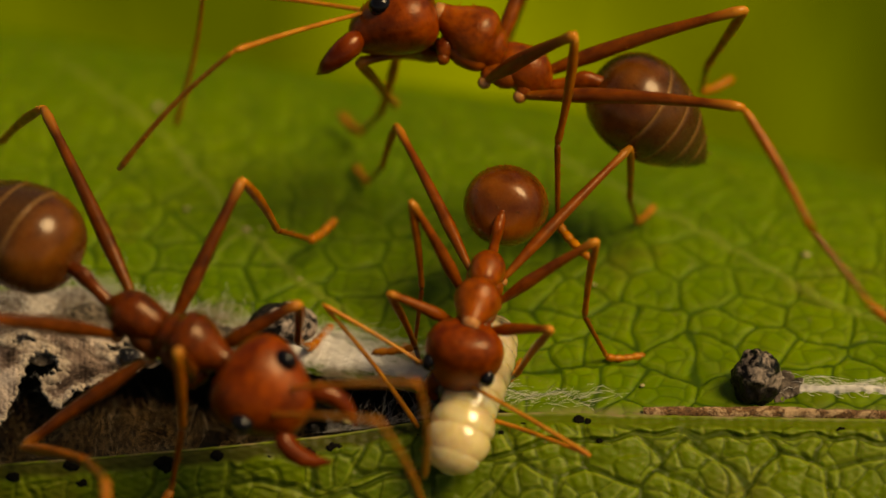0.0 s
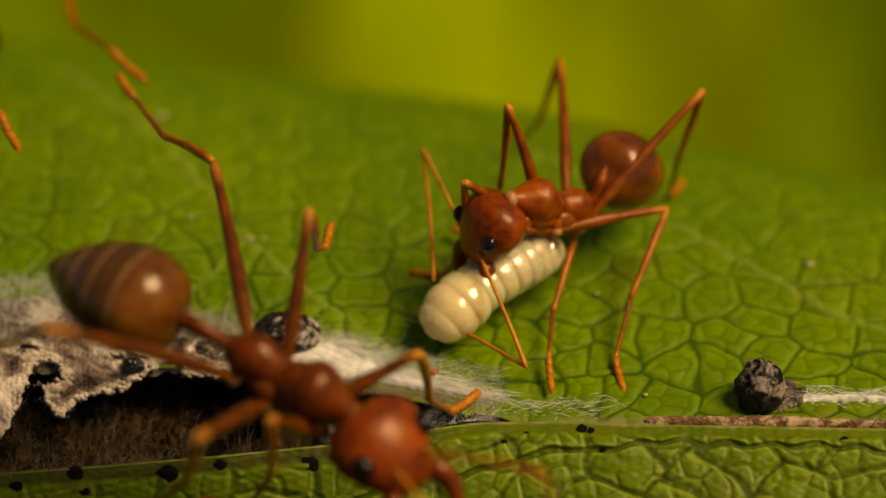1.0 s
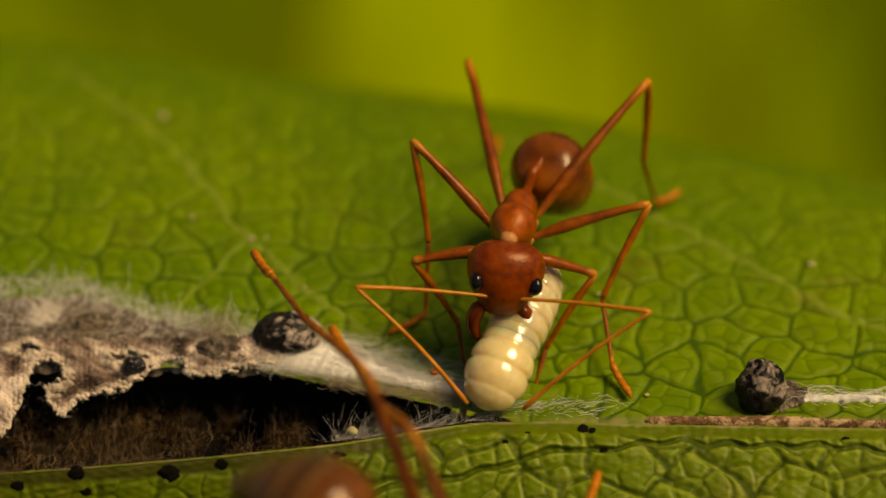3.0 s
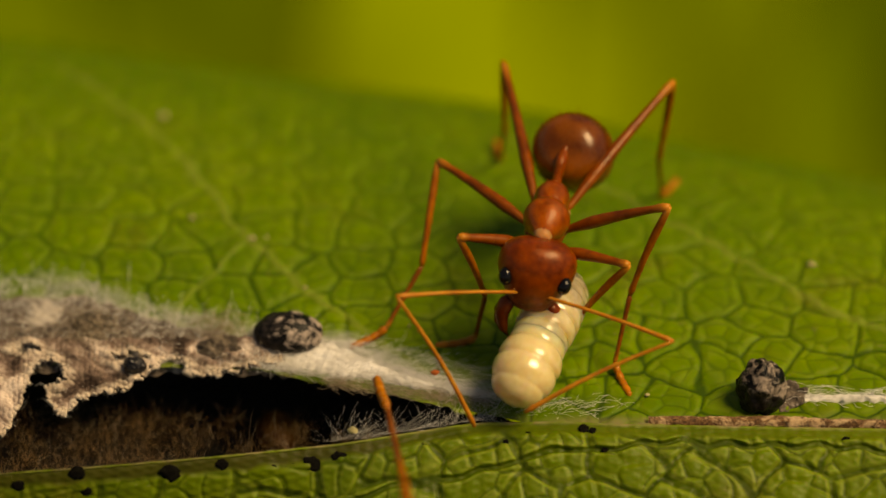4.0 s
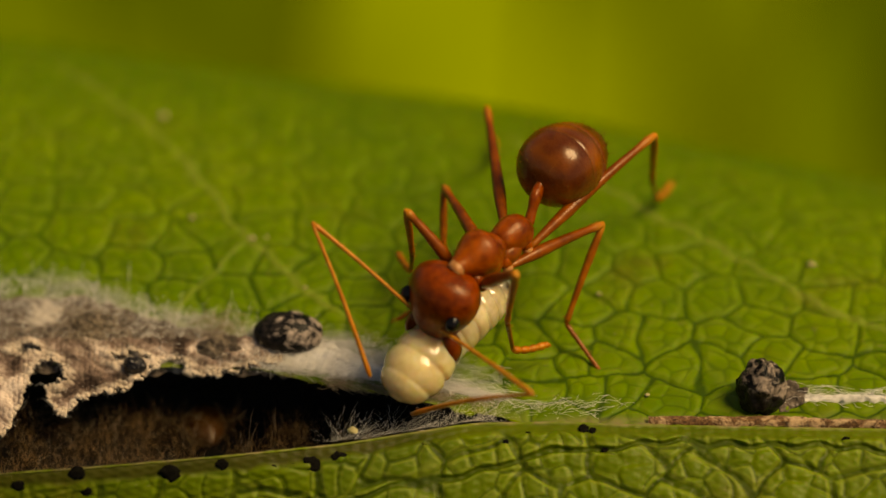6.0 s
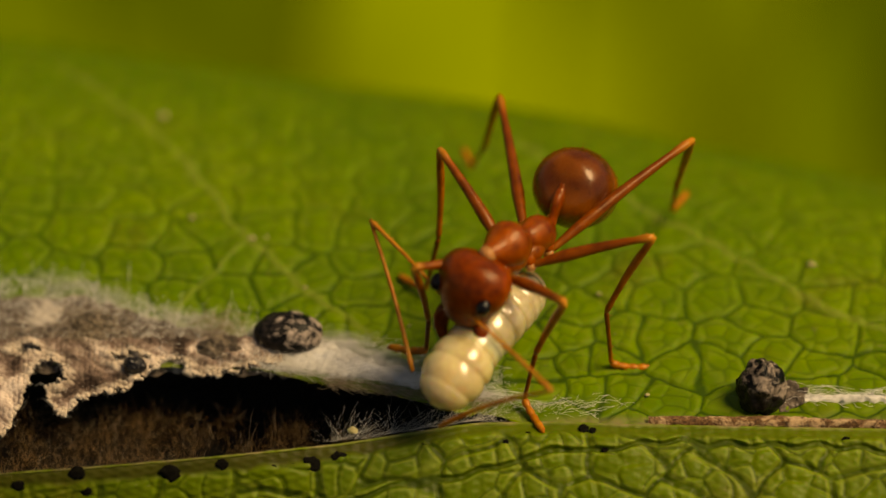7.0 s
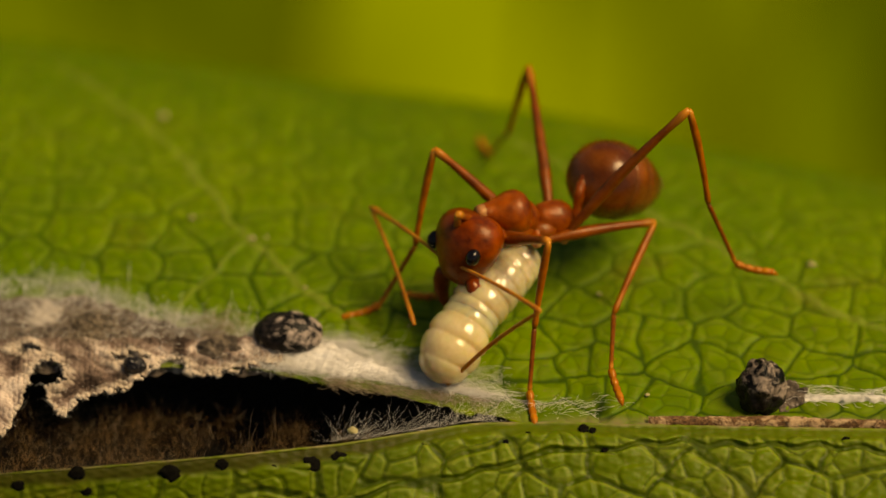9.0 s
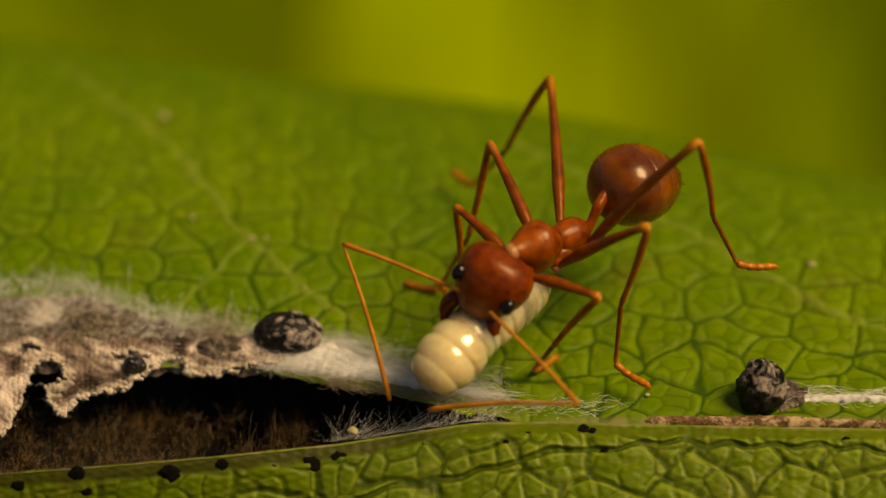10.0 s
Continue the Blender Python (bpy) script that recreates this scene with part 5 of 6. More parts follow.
            "L2": [(0, 3.667, -4.209, 0.206, 3.353, -4.766, 3.987), (0.2, 3.6, -4.136, 0.217, 3.482, -5.479, 3.966), (0.4, 3.601, -4.227, 0.229, 3.633, -5.304, 4.101), (0.5, 3.635, -4.181, 0.234, 4.009, -4.236, 4.083), (0.6, 3.706, -4.087, 0.234, 4.604, -1.24, 1.909), (0.8, 3.799, -3.9, 0.233, 5.156, -0.515, 1.348), (1, 3.784, -3.989, 0.233, 5.022, -0.542, 1.618), (1.3, 3.781, -4.219, 0.387, 4.807, -3.043, 3.517), (1.5, 3.755, -4.372, 0.49, 4.622, -4.069, 4.295), (1.8, 3.726, -4.276, 0.327, 4.456, -3.808, 4.095), (2, 3.687, -4.182, 0.218, 4.238, -3.56, 3.957), (2.2, 3.635, -4.21, 0.334, 3.904, -3.795, 4.167), (2.5, 3.58, -4.483, 0.508, 3.823, -4.237, 4.408), (2.7, 3.629, -4.428, 0.474, 4.241, -1.644, 2.567), (3.8, 3.743, -4.22, 0.287, 4.5, -3.281, 4.147), (4, 3.731, -4.165, 0.253, 4.837, -3.17, 3.841), (4.2, 3.695, -4.168, 0.259, 5.109, -2.629, 3.45), (4.5, 3.733, -4.172, 0.267, 5.009, -1.24, 2.486), (5, 3.723, -4.31, 0.325, 4.367, -1.197, 2.54), (5.3, 3.697, -4.066, 0.291, 4.623, -1.164, 2.571), (5.5, 3.738, -3.996, 0.268, 4.849, -0.766, 2.13), (5.7, 3.624, -3.902, 0.257, 4.193, -0.677, 1.917), (6.8, 3.521, -4.354, 0.199, 3.173, -8.032, 5.406), (7, 3.658, -4.077, 0.189, 4.465, -4.256, 3.903), (7.2, 3.737, -4.208, 0.318, 5.281, -2.919, 2.723), (7.5, 3.761, -4.497, 0.511, 4.997, -1.059, 1.731), (7.8, 3.777, -4.432, 0.407, 4.987, -1.277, 1.681), (8, 3.67, -4.205, 0.338, 4.193, -4.505, 4.186), (8.2, 3.493, -4.242, 0.288, 3.691, -4.702, 4.151), (8.5, 3.462, -4.472, 0.214, 3.451, -5.714, 3.849), (8.7, 3.419, -4.69, 0.42, 3.197, -5.54, 4.031), (8.9, 3.527, -4.762, 0.626, 3.895, -4.078, 4.208), (9, 3.615, -4.889, 0.729, 4.66, -1.436, 1.976), (9.5, 3.775, -4.323, 0.393, 5.322, -0.943, 1.469), (10, 3.706, -4.803, 0.823, 4.294, -4.837, 4.699)],
            "R2": [(0, -0.508, -4.595, 0.872, -0.574, -4.436, 4.788), (0.2, -0.413, -2.793, 0.58, -0.502, -3.867, 4.395), (0.4, -0.265, -1.444, 0.289, -0.494, -2.846, 4.157), (0.5, -0.351, -1.152, 0.143, -0.335, -1.53, 3.981), (0.6, -0.277, -1.453, 0.231, 0.024, 0.223, 3.072), (0.8, -0.006, -2.054, 0.406, 0.173, -0.949, 3.92), (1, 0.957, -0.206, 0.569, 1.433, -0.408, 4.455), (1.3, 0.975, 0.243, 0.345, 1.799, -0.295, 4.037), (1.5, 0.987, 0.02, 0.197, 1.463, -0.542, 3.961), (1.8, 0.392, -2.455, 0.447, 0.109, -2.023, 4.283), (2, -0.064, -3.112, 0.613, -0.137, -2.701, 4.511), (2.2, -0.144, -2.847, 0.43, -0.674, -1.869, 4.103), (2.5, -0.169, -2.688, 0.154, -0.632, -1.758, 3.75), (2.7, -0.122, -2.6, 0.172, -0.358, -1.389, 3.72), (3.8, -1.402, -3.111, 0.266, -0.281, -0.888, 3.145), (4, -1.244, -3.024, 0.284, -0.115, -0.436, 2.905), (4.2, -1.251, -3.041, 0.256, 0.024, -0.76, 3.035), (4.5, -1.263, -2.982, 0.215, -0.074, -1.323, 3.42), (5, -1.219, -3.228, 0.562, -0.528, -2.543, 4.359), (5.3, -1.231, -2.818, 0.425, -0.739, 0.177, 2.734), (5.5, -1.218, -2.577, 0.333, -0.507, 0.54, 2.505), (5.7, -1.122, -2.068, 0.336, -0.363, 1.515, 2.058), (6.8, -1.017, -3.012, 0.352, -0.991, -3.842, 4.185), (7, -0.367, -1.749, 0.355, -0.079, -1.694, 4.245), (7.2, -0.056, -1.82, 0.303, 0.462, -0.654, 3.886), (7.5, 0.664, -1.202, 0.224, 1.826, 0.309, 3.593), (7.8, 0.76, -0.42, 0.251, 1.684, 0.088, 3.682), (8, 0.32, 0.491, 0.268, 1.29, -0.781, 3.813), (8.2, -1.195, -2.11, 0.538, -0.409, -2.291, 4.174), (8.5, -1.513, -3.505, 0.941, -1.028, -4.548, 4.689), (8.7, -1.499, -3.026, 0.656, -0.935, -3.958, 4.594), (8.9, -1.486, -2.49, 0.371, -0.419, -1.783, 4.112), (9, -1.393, -2.174, 0.228, -0.192, -1.074, 3.74), (9.5, 1.396, -0.697, 0.706, 2.275, -0.684, 4.526), (10, -0.087, -1.705, 0.271, 1.011, -1.101, 3.956)],
            "L3": [(0, 4.481, 0.237, 0.334, 4.171, -1.524, 3.889), (0.2, 4.609, 0.527, 0.329, 4.189, -1.68, 3.572), (0.4, 4.686, 0.84, 0.322, 4.307, -1.272, 3.688), (0.5, 4.759, 1.18, 0.292, 4.612, -0.498, 3.875), (0.6, 4.818, 1.372, 0.215, 4.793, 0.39, 4.012), (0.8, 5.05, 1.906, 0.02, 5.346, 1.095, 3.852), (1, 5.249, 2.059, -0.112, 5.82, 1.115, 3.666), (1.3, 5.243, 1.35, 0.153, 6.237, -0.003, 3.736), (1.5, 5.258, 1.26, 0.261, 6.067, -0.186, 3.858), (1.8, 5.051, 1.647, 0.055, 5.307, 0.41, 3.76), (2, 4.948, 1.753, -0.063, 4.965, 0.58, 3.658), (2.2, 4.834, 1.54, 0.111, 4.562, 0.288, 3.821), (2.5, 4.792, 1.109, 0.378, 4.302, -0.302, 4.052), (2.7, 4.801, 1.193, 0.319, 4.346, 0.76, 4.172), (3.8, 5.084, 2.036, -0.074, 5.271, 1.15, 3.752), (4, 5.027, 2.114, -0.129, 5.124, 1.372, 3.714), (4.2, 4.9, 2.094, -0.125, 4.913, 1.423, 3.706), (4.5, 4.847, 2.26, -0.156, 4.69, 1.28, 3.623), (5, 4.793, 1.92, -0.066, 4.149, 1.191, 3.727), (5.3, 4.722, 2.356, -0.14, 3.941, 2.36, 3.698), (5.5, 4.815, 2.527, -0.178, 4.713, 2.33, 3.758), (5.7, 4.9, 2.079, -0.046, 4.772, 0.754, 3.84), (6.8, 4.844, 0.588, 0.559, 4.234, -2.257, 3.365), (7, 5.187, 0.719, 0.599, 5.413, -1.182, 4.088), (7.2, 5.567, 0.937, 0.447, 6.167, -0.233, 4.129), (7.5, 8.815, -0.346, 0.306, 6.795, -0.748, 3.712), (7.8, 8.404, -0.583, 0.487, 6.723, -1.175, 4.031), (8, 8.131, -0.741, 0.608, 6.238, -2.013, 3.87), (8.2, 6.401, -1.085, 0.508, 5.209, -1.914, 4.258), (8.5, 6.415, -0.975, 0.243, 4.907, -2.759, 3.425), (8.7, 6.409, -1.529, 0.711, 4.891, -3.176, 4.12), (8.9, 6.415, -1.897, 1.171, 5.177, -2.389, 5.055), (9, 6.413, -2.153, 1.405, 5.282, -1.499, 5.164), (9.5, 6.396, -2.352, 1.566, 5.79, -2.7, 5.484), (10, 6.34, -3.287, 2.355, 5.338, -3.837, 6.167)],
            "R3": [(0, -1.589, 1.671, 0.328, -0.905, -0.424, 3.642), (0.2, -1.673, 2.097, 0.405, -0.771, -0.718, 3.092), (0.4, -1.703, 2.475, 0.487, -0.647, -0.247, 3.195), (0.5, -1.718, 2.652, 0.529, -0.203, 0.656, 3.617), (0.6, -1.706, 2.92, 0.364, 0.505, 1.974, 3.346), (0.8, 0.141, 6.971, -1.133, 1.281, 3.194, 0.485), (1, 1.888, 4.667, -0.582, 2.696, 3.179, 2.948), (1.3, 1.751, 4.098, -0.175, 2.643, 2.131, 3.144), (1.5, 1.664, 3.617, 0.122, 2.175, 1.693, 3.551), (1.8, 1.514, 3.781, -0.099, 1.359, 1.783, 3.334), (2, 1.32, 3.882, -0.238, 1.069, 1.878, 3.153), (2.2, 1.261, 3.666, -0.127, 0.709, 1.644, 3.235), (2.5, 1.197, 3.195, 0.073, 0.445, 0.909, 3.213), (2.7, 1.213, 3.354, 0.007, 0.359, 2.159, 3.754), (3.8, 1.332, 3.645, -0.216, 1.346, 2.459, 3.533), (4, 1.345, 3.566, -0.226, 1.348, 2.359, 3.495), (4.2, 1.319, 3.519, -0.202, 1.257, 1.946, 3.412), (4.5, 1.211, 3.298, -0.131, 1.037, 1.734, 3.476), (5, 1.184, 3.61, -0.085, 0.428, 1.729, 3.308), (5.3, 1.263, 3.675, -0.146, 0.761, 2.692, 3.638), (5.5, 1.315, 3.618, -0.163, 1.897, 3.319, 3.731), (5.7, 1.299, 3.571, -0.127, 1.4, 2.413, 3.608), (6.8, 0.684, 2.692, 0.231, 0.353, -0.944, 2.257), (7, 0.669, 2.645, 0.266, 1.249, 0.822, 3.736), (7.2, 0.914, 2.964, 0.176, 2.619, 2.115, 3.589), (7.5, 1.251, 3.439, 0.042, 2.867, 2.166, 3.425), (7.8, 0.94, 2.726, 0.134, 2.694, 2.02, 3.71), (8, 0.667, 2.245, 0.2, 1.652, 1.11, 3.858), (8.2, 0.591, 2.377, 0.177, 0.747, 0.77, 3.874), (8.5, 0.477, 2.576, 0.142, 0.216, -0.397, 2.734), (8.7, 0.717, 3.024, -0.004, 0.173, 0.2, 2.943), (8.9, 0.957, 3.473, -0.149, 1.123, 1.4, 3.439), (9, 1.097, 3.698, -0.222, 1.923, 2.355, 3.377), (9.5, 1.221, 3.257, -0.071, 3.248, 2.378, 3.201), (10, 0.686, 1.463, 0.667, 2.36, 0.869, 4.229)]},
        feelers={
            "aL": [(0, 3.181, -8.04, 0.849, 0.365, -6.031, 0.315), (0.2, 3.025, -8.338, 1.214, -0.224, -7.043, 0.346), (0.4, 3.027, -7.779, 2.16, 0.086, -6.848, 0.376), (0.5, 2.852, -6.983, 2.337, 0.405, -5.41, 0.391), (0.6, 2.891, -5.702, 2.465, -0.304, -5.713, 1.27), (0.8, 2.586, -4.684, 1.17, -0.333, -4.243, 0.355), (1, 1.826, -5.018, 0.876, -0.604, -2.559, 0.331), (1.3, 2.331, -6.244, 1.511, -0.66, -4.84, 0.301), (1.5, 3.387, -7.009, 2.093, 0.471, -5.976, 0.454), (1.8, 4.339, -6.588, 2.486, 1.527, -5.973, 0.535), (2, 4.31, -6.36, 2.513, 1.521, -5.958, 0.438), (2.2, 3.944, -6.368, 3.119, 1.515, -5.675, 0.509), (2.5, 4.202, -6.887, 3.283, 2.34, -5.677, 0.578), (2.7, 4.361, -5.232, 3.015, 2.33, -5.829, 0.885), (3.8, 4.019, -5.83, 2.347, 0.881, -6.421, 0.983), (4, 4.86, -5.779, 2.308, 1.723, -6.495, 0.93), (4.2, 5.759, -5.327, 1.903, 2.7, -6.535, 0.96), (4.5, 5.672, -3.733, 0.908, 3.025, -5.956, 0.357), (5, 4.615, -5.92, 4.178, 2.802, -6.99, 1.381), (5.3, 4.195, -5.815, 4.255, 2.192, -5.996, 1.539), (5.5, 2.66, -5.403, 2.827, 0.151, -4.764, 0.471), (5.7, 1.891, -6.312, 2.535, -0.848, -5.346, 0.525), (6.8, 1.976, -10.188, 2.439, -0.006, -7.567, 0.654), (7, 2.229, -8.129, 3.026, -0.084, -6.765, 0.781), (7.2, 1.25, -6.182, 2.3, -0.073, -3.637, 0.473), (7.5, 1.771, -5.816, 2.538, 0.038, -4.125, 0.011), (7.8, 2.932, -5.515, 1.841, 0.097, -5.615, 0.334), (8, 3.191, -6.265, 1.865, 0.257, -5.123, 0.338), (8.2, 2.131, -7.826, 2.044, 1.441, -6.2, 0.183), (8.5, 1.404, -9.404, 2.42, 2.614, -7.237, -0.048), (8.7, 1.484, -8.724, 2.595, 2.08, -6.538, -0.142), (8.9, 1.833, -7.048, 3.575, 0.564, -6.402, 0.697), (9, 2.054, -5.536, 2.942, 0.092, -4.76, 0.149), (9.5, 0.961, -5.791, 2.012, -0.928, -3.544, 0.106), (10, 2.827, -7.563, 2.132, -0.315, -6.503, 1.013)],
            "aR": [(0, -2.425, -5.715, 3.041, -0.421, -6.543, 0.294), (0.2, -2.679, -5.882, 3.083, -0.825, -7.54, 0.624), (0.4, -2.786, -5.348, 3.5, -1.497, -6.833, 0.678), (0.5, -2.878, -4.303, 3.719, -1.373, -5.567, 0.823), (0.6, -2.552, -2.005, 2.443, -1.397, -2.875, -0.579), (0.8, -1.55, 0.01, 1.896, -0.707, -2.503, 0.111), (1, -0.419, 0.767, 2.274, -0.17, -2.569, 1.244), (1.3, -1.511, -2.702, 3.733, -0.901, -4.28, 1.564), (1.5, -1.663, -5.029, 4.251, -0.588, -4.748, 0.932), (1.8, -1.281, -6.148, 3.129, 0.525, -4.683, 0.245), (2, -1.324, -6.426, 2.65, 0.738, -4.903, 0.267), (2.2, -1.859, -6.612, 2.501, 0.114, -4.869, 0.301), (2.5, -1.96, -6.817, 2.114, 1.064, -6.801, 0.352), (2.7, -1.92, -4.814, 2.548, 0.711, -5.883, 0.875), (3.8, -1.764, -5.066, 3.717, -0.162, -5.923, 0.852), (4, -0.981, -5.56, 3.374, 0.675, -6.34, 0.391), (4.2, 0.533, -5.667, 1.895, 2.05, -7.391, 0.511), (4.5, 0.923, -4.079, 0.105, 2.253, -7.264, 0.689), (5, -0.288, -6.612, 3.194, 1.633, -6.553, 0.269), (5.3, -0.955, -5.383, 4.615, -0.646, -6.498, 1.554), (5.5, -1.649, -3.427, 4.946, -0.904, -5.128, 1.979), (5.7, -2.282, -3.763, 4.574, -1.429, -5.608, 1.765), (6.8, -2.328, -5.711, 2.494, -1.056, -7.553, 0.173), (7, -1.562, -2.85, 3.196, -0.644, -5.699, 1.381), (7.2, -0.721, -1.229, 2.558, -0.059, -2.799, 0.269), (7.5, -0.781, -3.565, 4.612, -0.497, -4.91, 1.393), (7.8, -1.779, -4.447, 4.232, -0.984, -5.572, 1.01), (8, -2.763, -5.541, 3.479, -1.837, -6.537, 0.254), (8.2, -3.162, -6.166, 2.847, -1.336, -6.08, -0.356), (8.5, -3.388, -6.371, 1.959, -0.607, -7.809, 0.394), (8.7, -2.864, -4.937, 2.146, -0.82, -7.169, 0.92), (8.9, -1.829, -2.545, 3.081, -0.6, -5.523, 2.212), (9, -1.617, -0.347, 1.521, -0.623, -3.647, 0.91), (9.5, 0.217, 0.611, 2.711, -0.363, -2.537, 1.295), (10, -2.136, -3.691, 3.251, -1.14, -5.799, 0.641)]})
    move_larva(grub, [
        (0, 0.767, -6.182, 1.028, -0.291, -0.893, -0.344, 0.073, -0.379, 0.922),
        (0.2, 0.582, -6.428, 1.231, -0.382, -0.836, -0.369, -0.069, -0.364, 0.924),
        (0.4, 0.52, -6.345, 1.595, -0.436, -0.857, -0.269, -0.191, -0.197, 0.963),
        (0.5, 0.639, -5.475, 1.914, -0.468, -0.847, -0.25, -0.272, -0.131, 0.953),
        (0.6, 0.663, -4.152, 1.724, -0.659, -0.708, -0.266, -0.296, -0.084, 0.951),
        (0.8, 1.01, -2.82, 1.38, -0.715, -0.669, -0.208, -0.257, -0.025, 0.967),
        (1, 1.105, -2.397, 1.172, -0.765, -0.629, -0.142, -0.218, 0.046, 0.975),
        (1.3, 1.106, -3.683, 1.643, -0.762, -0.621, -0.22, -0.163, -0.145, 0.974),
        (1.5, 1.363, -4.557, 1.587, -0.596, -0.761, -0.256, 0.034, -0.343, 0.939),
        (1.8, 0.888, -4.522, 1.384, -0.032, -0.971, -0.147, -0.215, -0.142, 0.969),
        (2, 0.673, -4.475, 1.134, -0.126, -0.961, -0.246, -0.148, -0.227, 0.963),
        (2.2, 1.212, -4.883, 1.446, -0.363, -0.893, -0.345, 0.08, -0.374, 0.932),
        (2.5, 1.384, -5.636, 1.559, -0.336, -0.9, -0.277, 0.104, -0.328, 0.939),
        (2.7, 1.591, -4.229, 1.193, -0.338, -0.898, -0.306, 0.126, -0.362, 0.93),
        (3.8, 1.592, -4.253, 1.608, -0.489, -0.839, -0.255, 0.07, -0.329, 0.939),
        (4, 2.165, -4.43, 1.396, -0.349, -0.929, -0.121, 0.221, -0.208, 0.953),
        (4.2, 2.195, -4.794, 1.826, 0.094, -0.944, -0.279, 0.228, -0.262, 0.936),
        (4.5, 2.304, -4.588, 1.521, 0.048, -0.937, -0.346, 0.356, -0.307, 0.883),
        (5, 1.938, -4.523, 1.326, 0.232, -0.917, -0.323, 0.311, -0.245, 0.918),
        (5.3, 2.06, -4.119, 2.163, -0.292, -0.938, -0.191, 0.175, -0.249, 0.953),
        (5.5, 1.089, -2.804, 2.031, -0.618, -0.75, -0.236, -0.126, -0.202, 0.971),
        (5.7, 0.101, -3.493, 1.678, -0.657, -0.725, -0.215, -0.081, -0.214, 0.973),
        (6.8, 0.381, -7.052, 1.653, -0.431, -0.867, -0.223, -0.091, -0.206, 0.976),
        (7, 0.875, -5.295, 2.104, -0.574, -0.782, -0.242, -0.134, -0.202, 0.97),
        (7.2, 1.21, -3.31, 1.588, -0.641, -0.747, -0.186, -0.382, 0.083, 0.924),
        (7.5, 1.144, -2.97, 1.072, -0.706, -0.674, -0.219, -0.332, 0.041, 0.942),
        (7.8, 1.024, -3.478, 1.378, -0.738, -0.642, -0.262, -0.102, -0.245, 0.964),
        (8, 0.592, -4.799, 1.542, -0.605, -0.735, -0.306, -0.161, -0.263, 0.951),
        (8.2, 0.241, -5.629, 1.429, -0.54, -0.738, -0.403, -0.144, -0.384, 0.911),
        (8.5, 0.308, -6.298, 0.915, -0.391, -0.876, -0.283, -0.089, -0.27, 0.959),
        (8.7, 0.354, -5.971, 0.916, -0.409, -0.88, -0.264, -0.182, -0.212, 0.964),
        (8.9, 0.582, -4.833, 1.734, -0.491, -0.857, -0.228, -0.276, -0.105, 0.965),
        (9, 0.771, -3.357, 1.202, -0.557, -0.758, -0.34, -0.375, -0.136, 0.917),
        (9.5, 1.217, -2.509, 1.227, -0.791, -0.606, -0.091, -0.149, 0.045, 0.988),
        (10, 0.868, -4.862, 2.028, -0.667, -0.72, -0.191, 0.051, -0.3, 0.953)])
    walk(worker, [
        (0, pose(-4.879 * MM, 0.839 * MM, -2.000 * MM, -10, 0, 20)),
        (3, pose(-3.665 * MM, -0.831 * MM, -1.900 * MM, -10, 0, 23)),
        (3.5, pose(-3.375 * MM, -2.236 * MM, -2.000 * MM, -10, 0, 13)),
        (3.8, pose(-3.623 * MM, -2.540 * MM, -2.200 * MM, -10, 0, 13)),
        (4, pose(-3.934 * MM, -2.670 * MM, -2.200 * MM, -10, 0, 16)),
        (4.2, pose(-4.249 * MM, -2.710 * MM, -2.300 * MM, -10, 0, 20)),
        (4.5, pose(-4.436 * MM, -2.765 * MM, -2.300 * MM, -10, 0, 26)),
        (5, pose(-4.511 * MM, -2.431 * MM, -2.300 * MM, -10, 0, 25)),
        (5.3, pose(-4.627 * MM, -2.710 * MM, -2.300 * MM, -10, 0, 18)),
        (5.5, pose(-4.954 * MM, -3.167 * MM, -2.100 * MM, -10, 0, 14)),
        (5.7, pose(-4.968 * MM, -2.987 * MM, -2.300 * MM, -10, 0, 12)),
        (6.2, pose(-6.069 * MM, -1.529 * MM, -2.300 * MM, -10, 0, 18)),
        (6.6, pose(-6.520 * MM, 0.055 * MM, -2.000 * MM, -10, 0, 27)),
        (10, pose(-6.520 * MM, 0.055 * MM, -2.000 * MM, -10, 0, 12))])
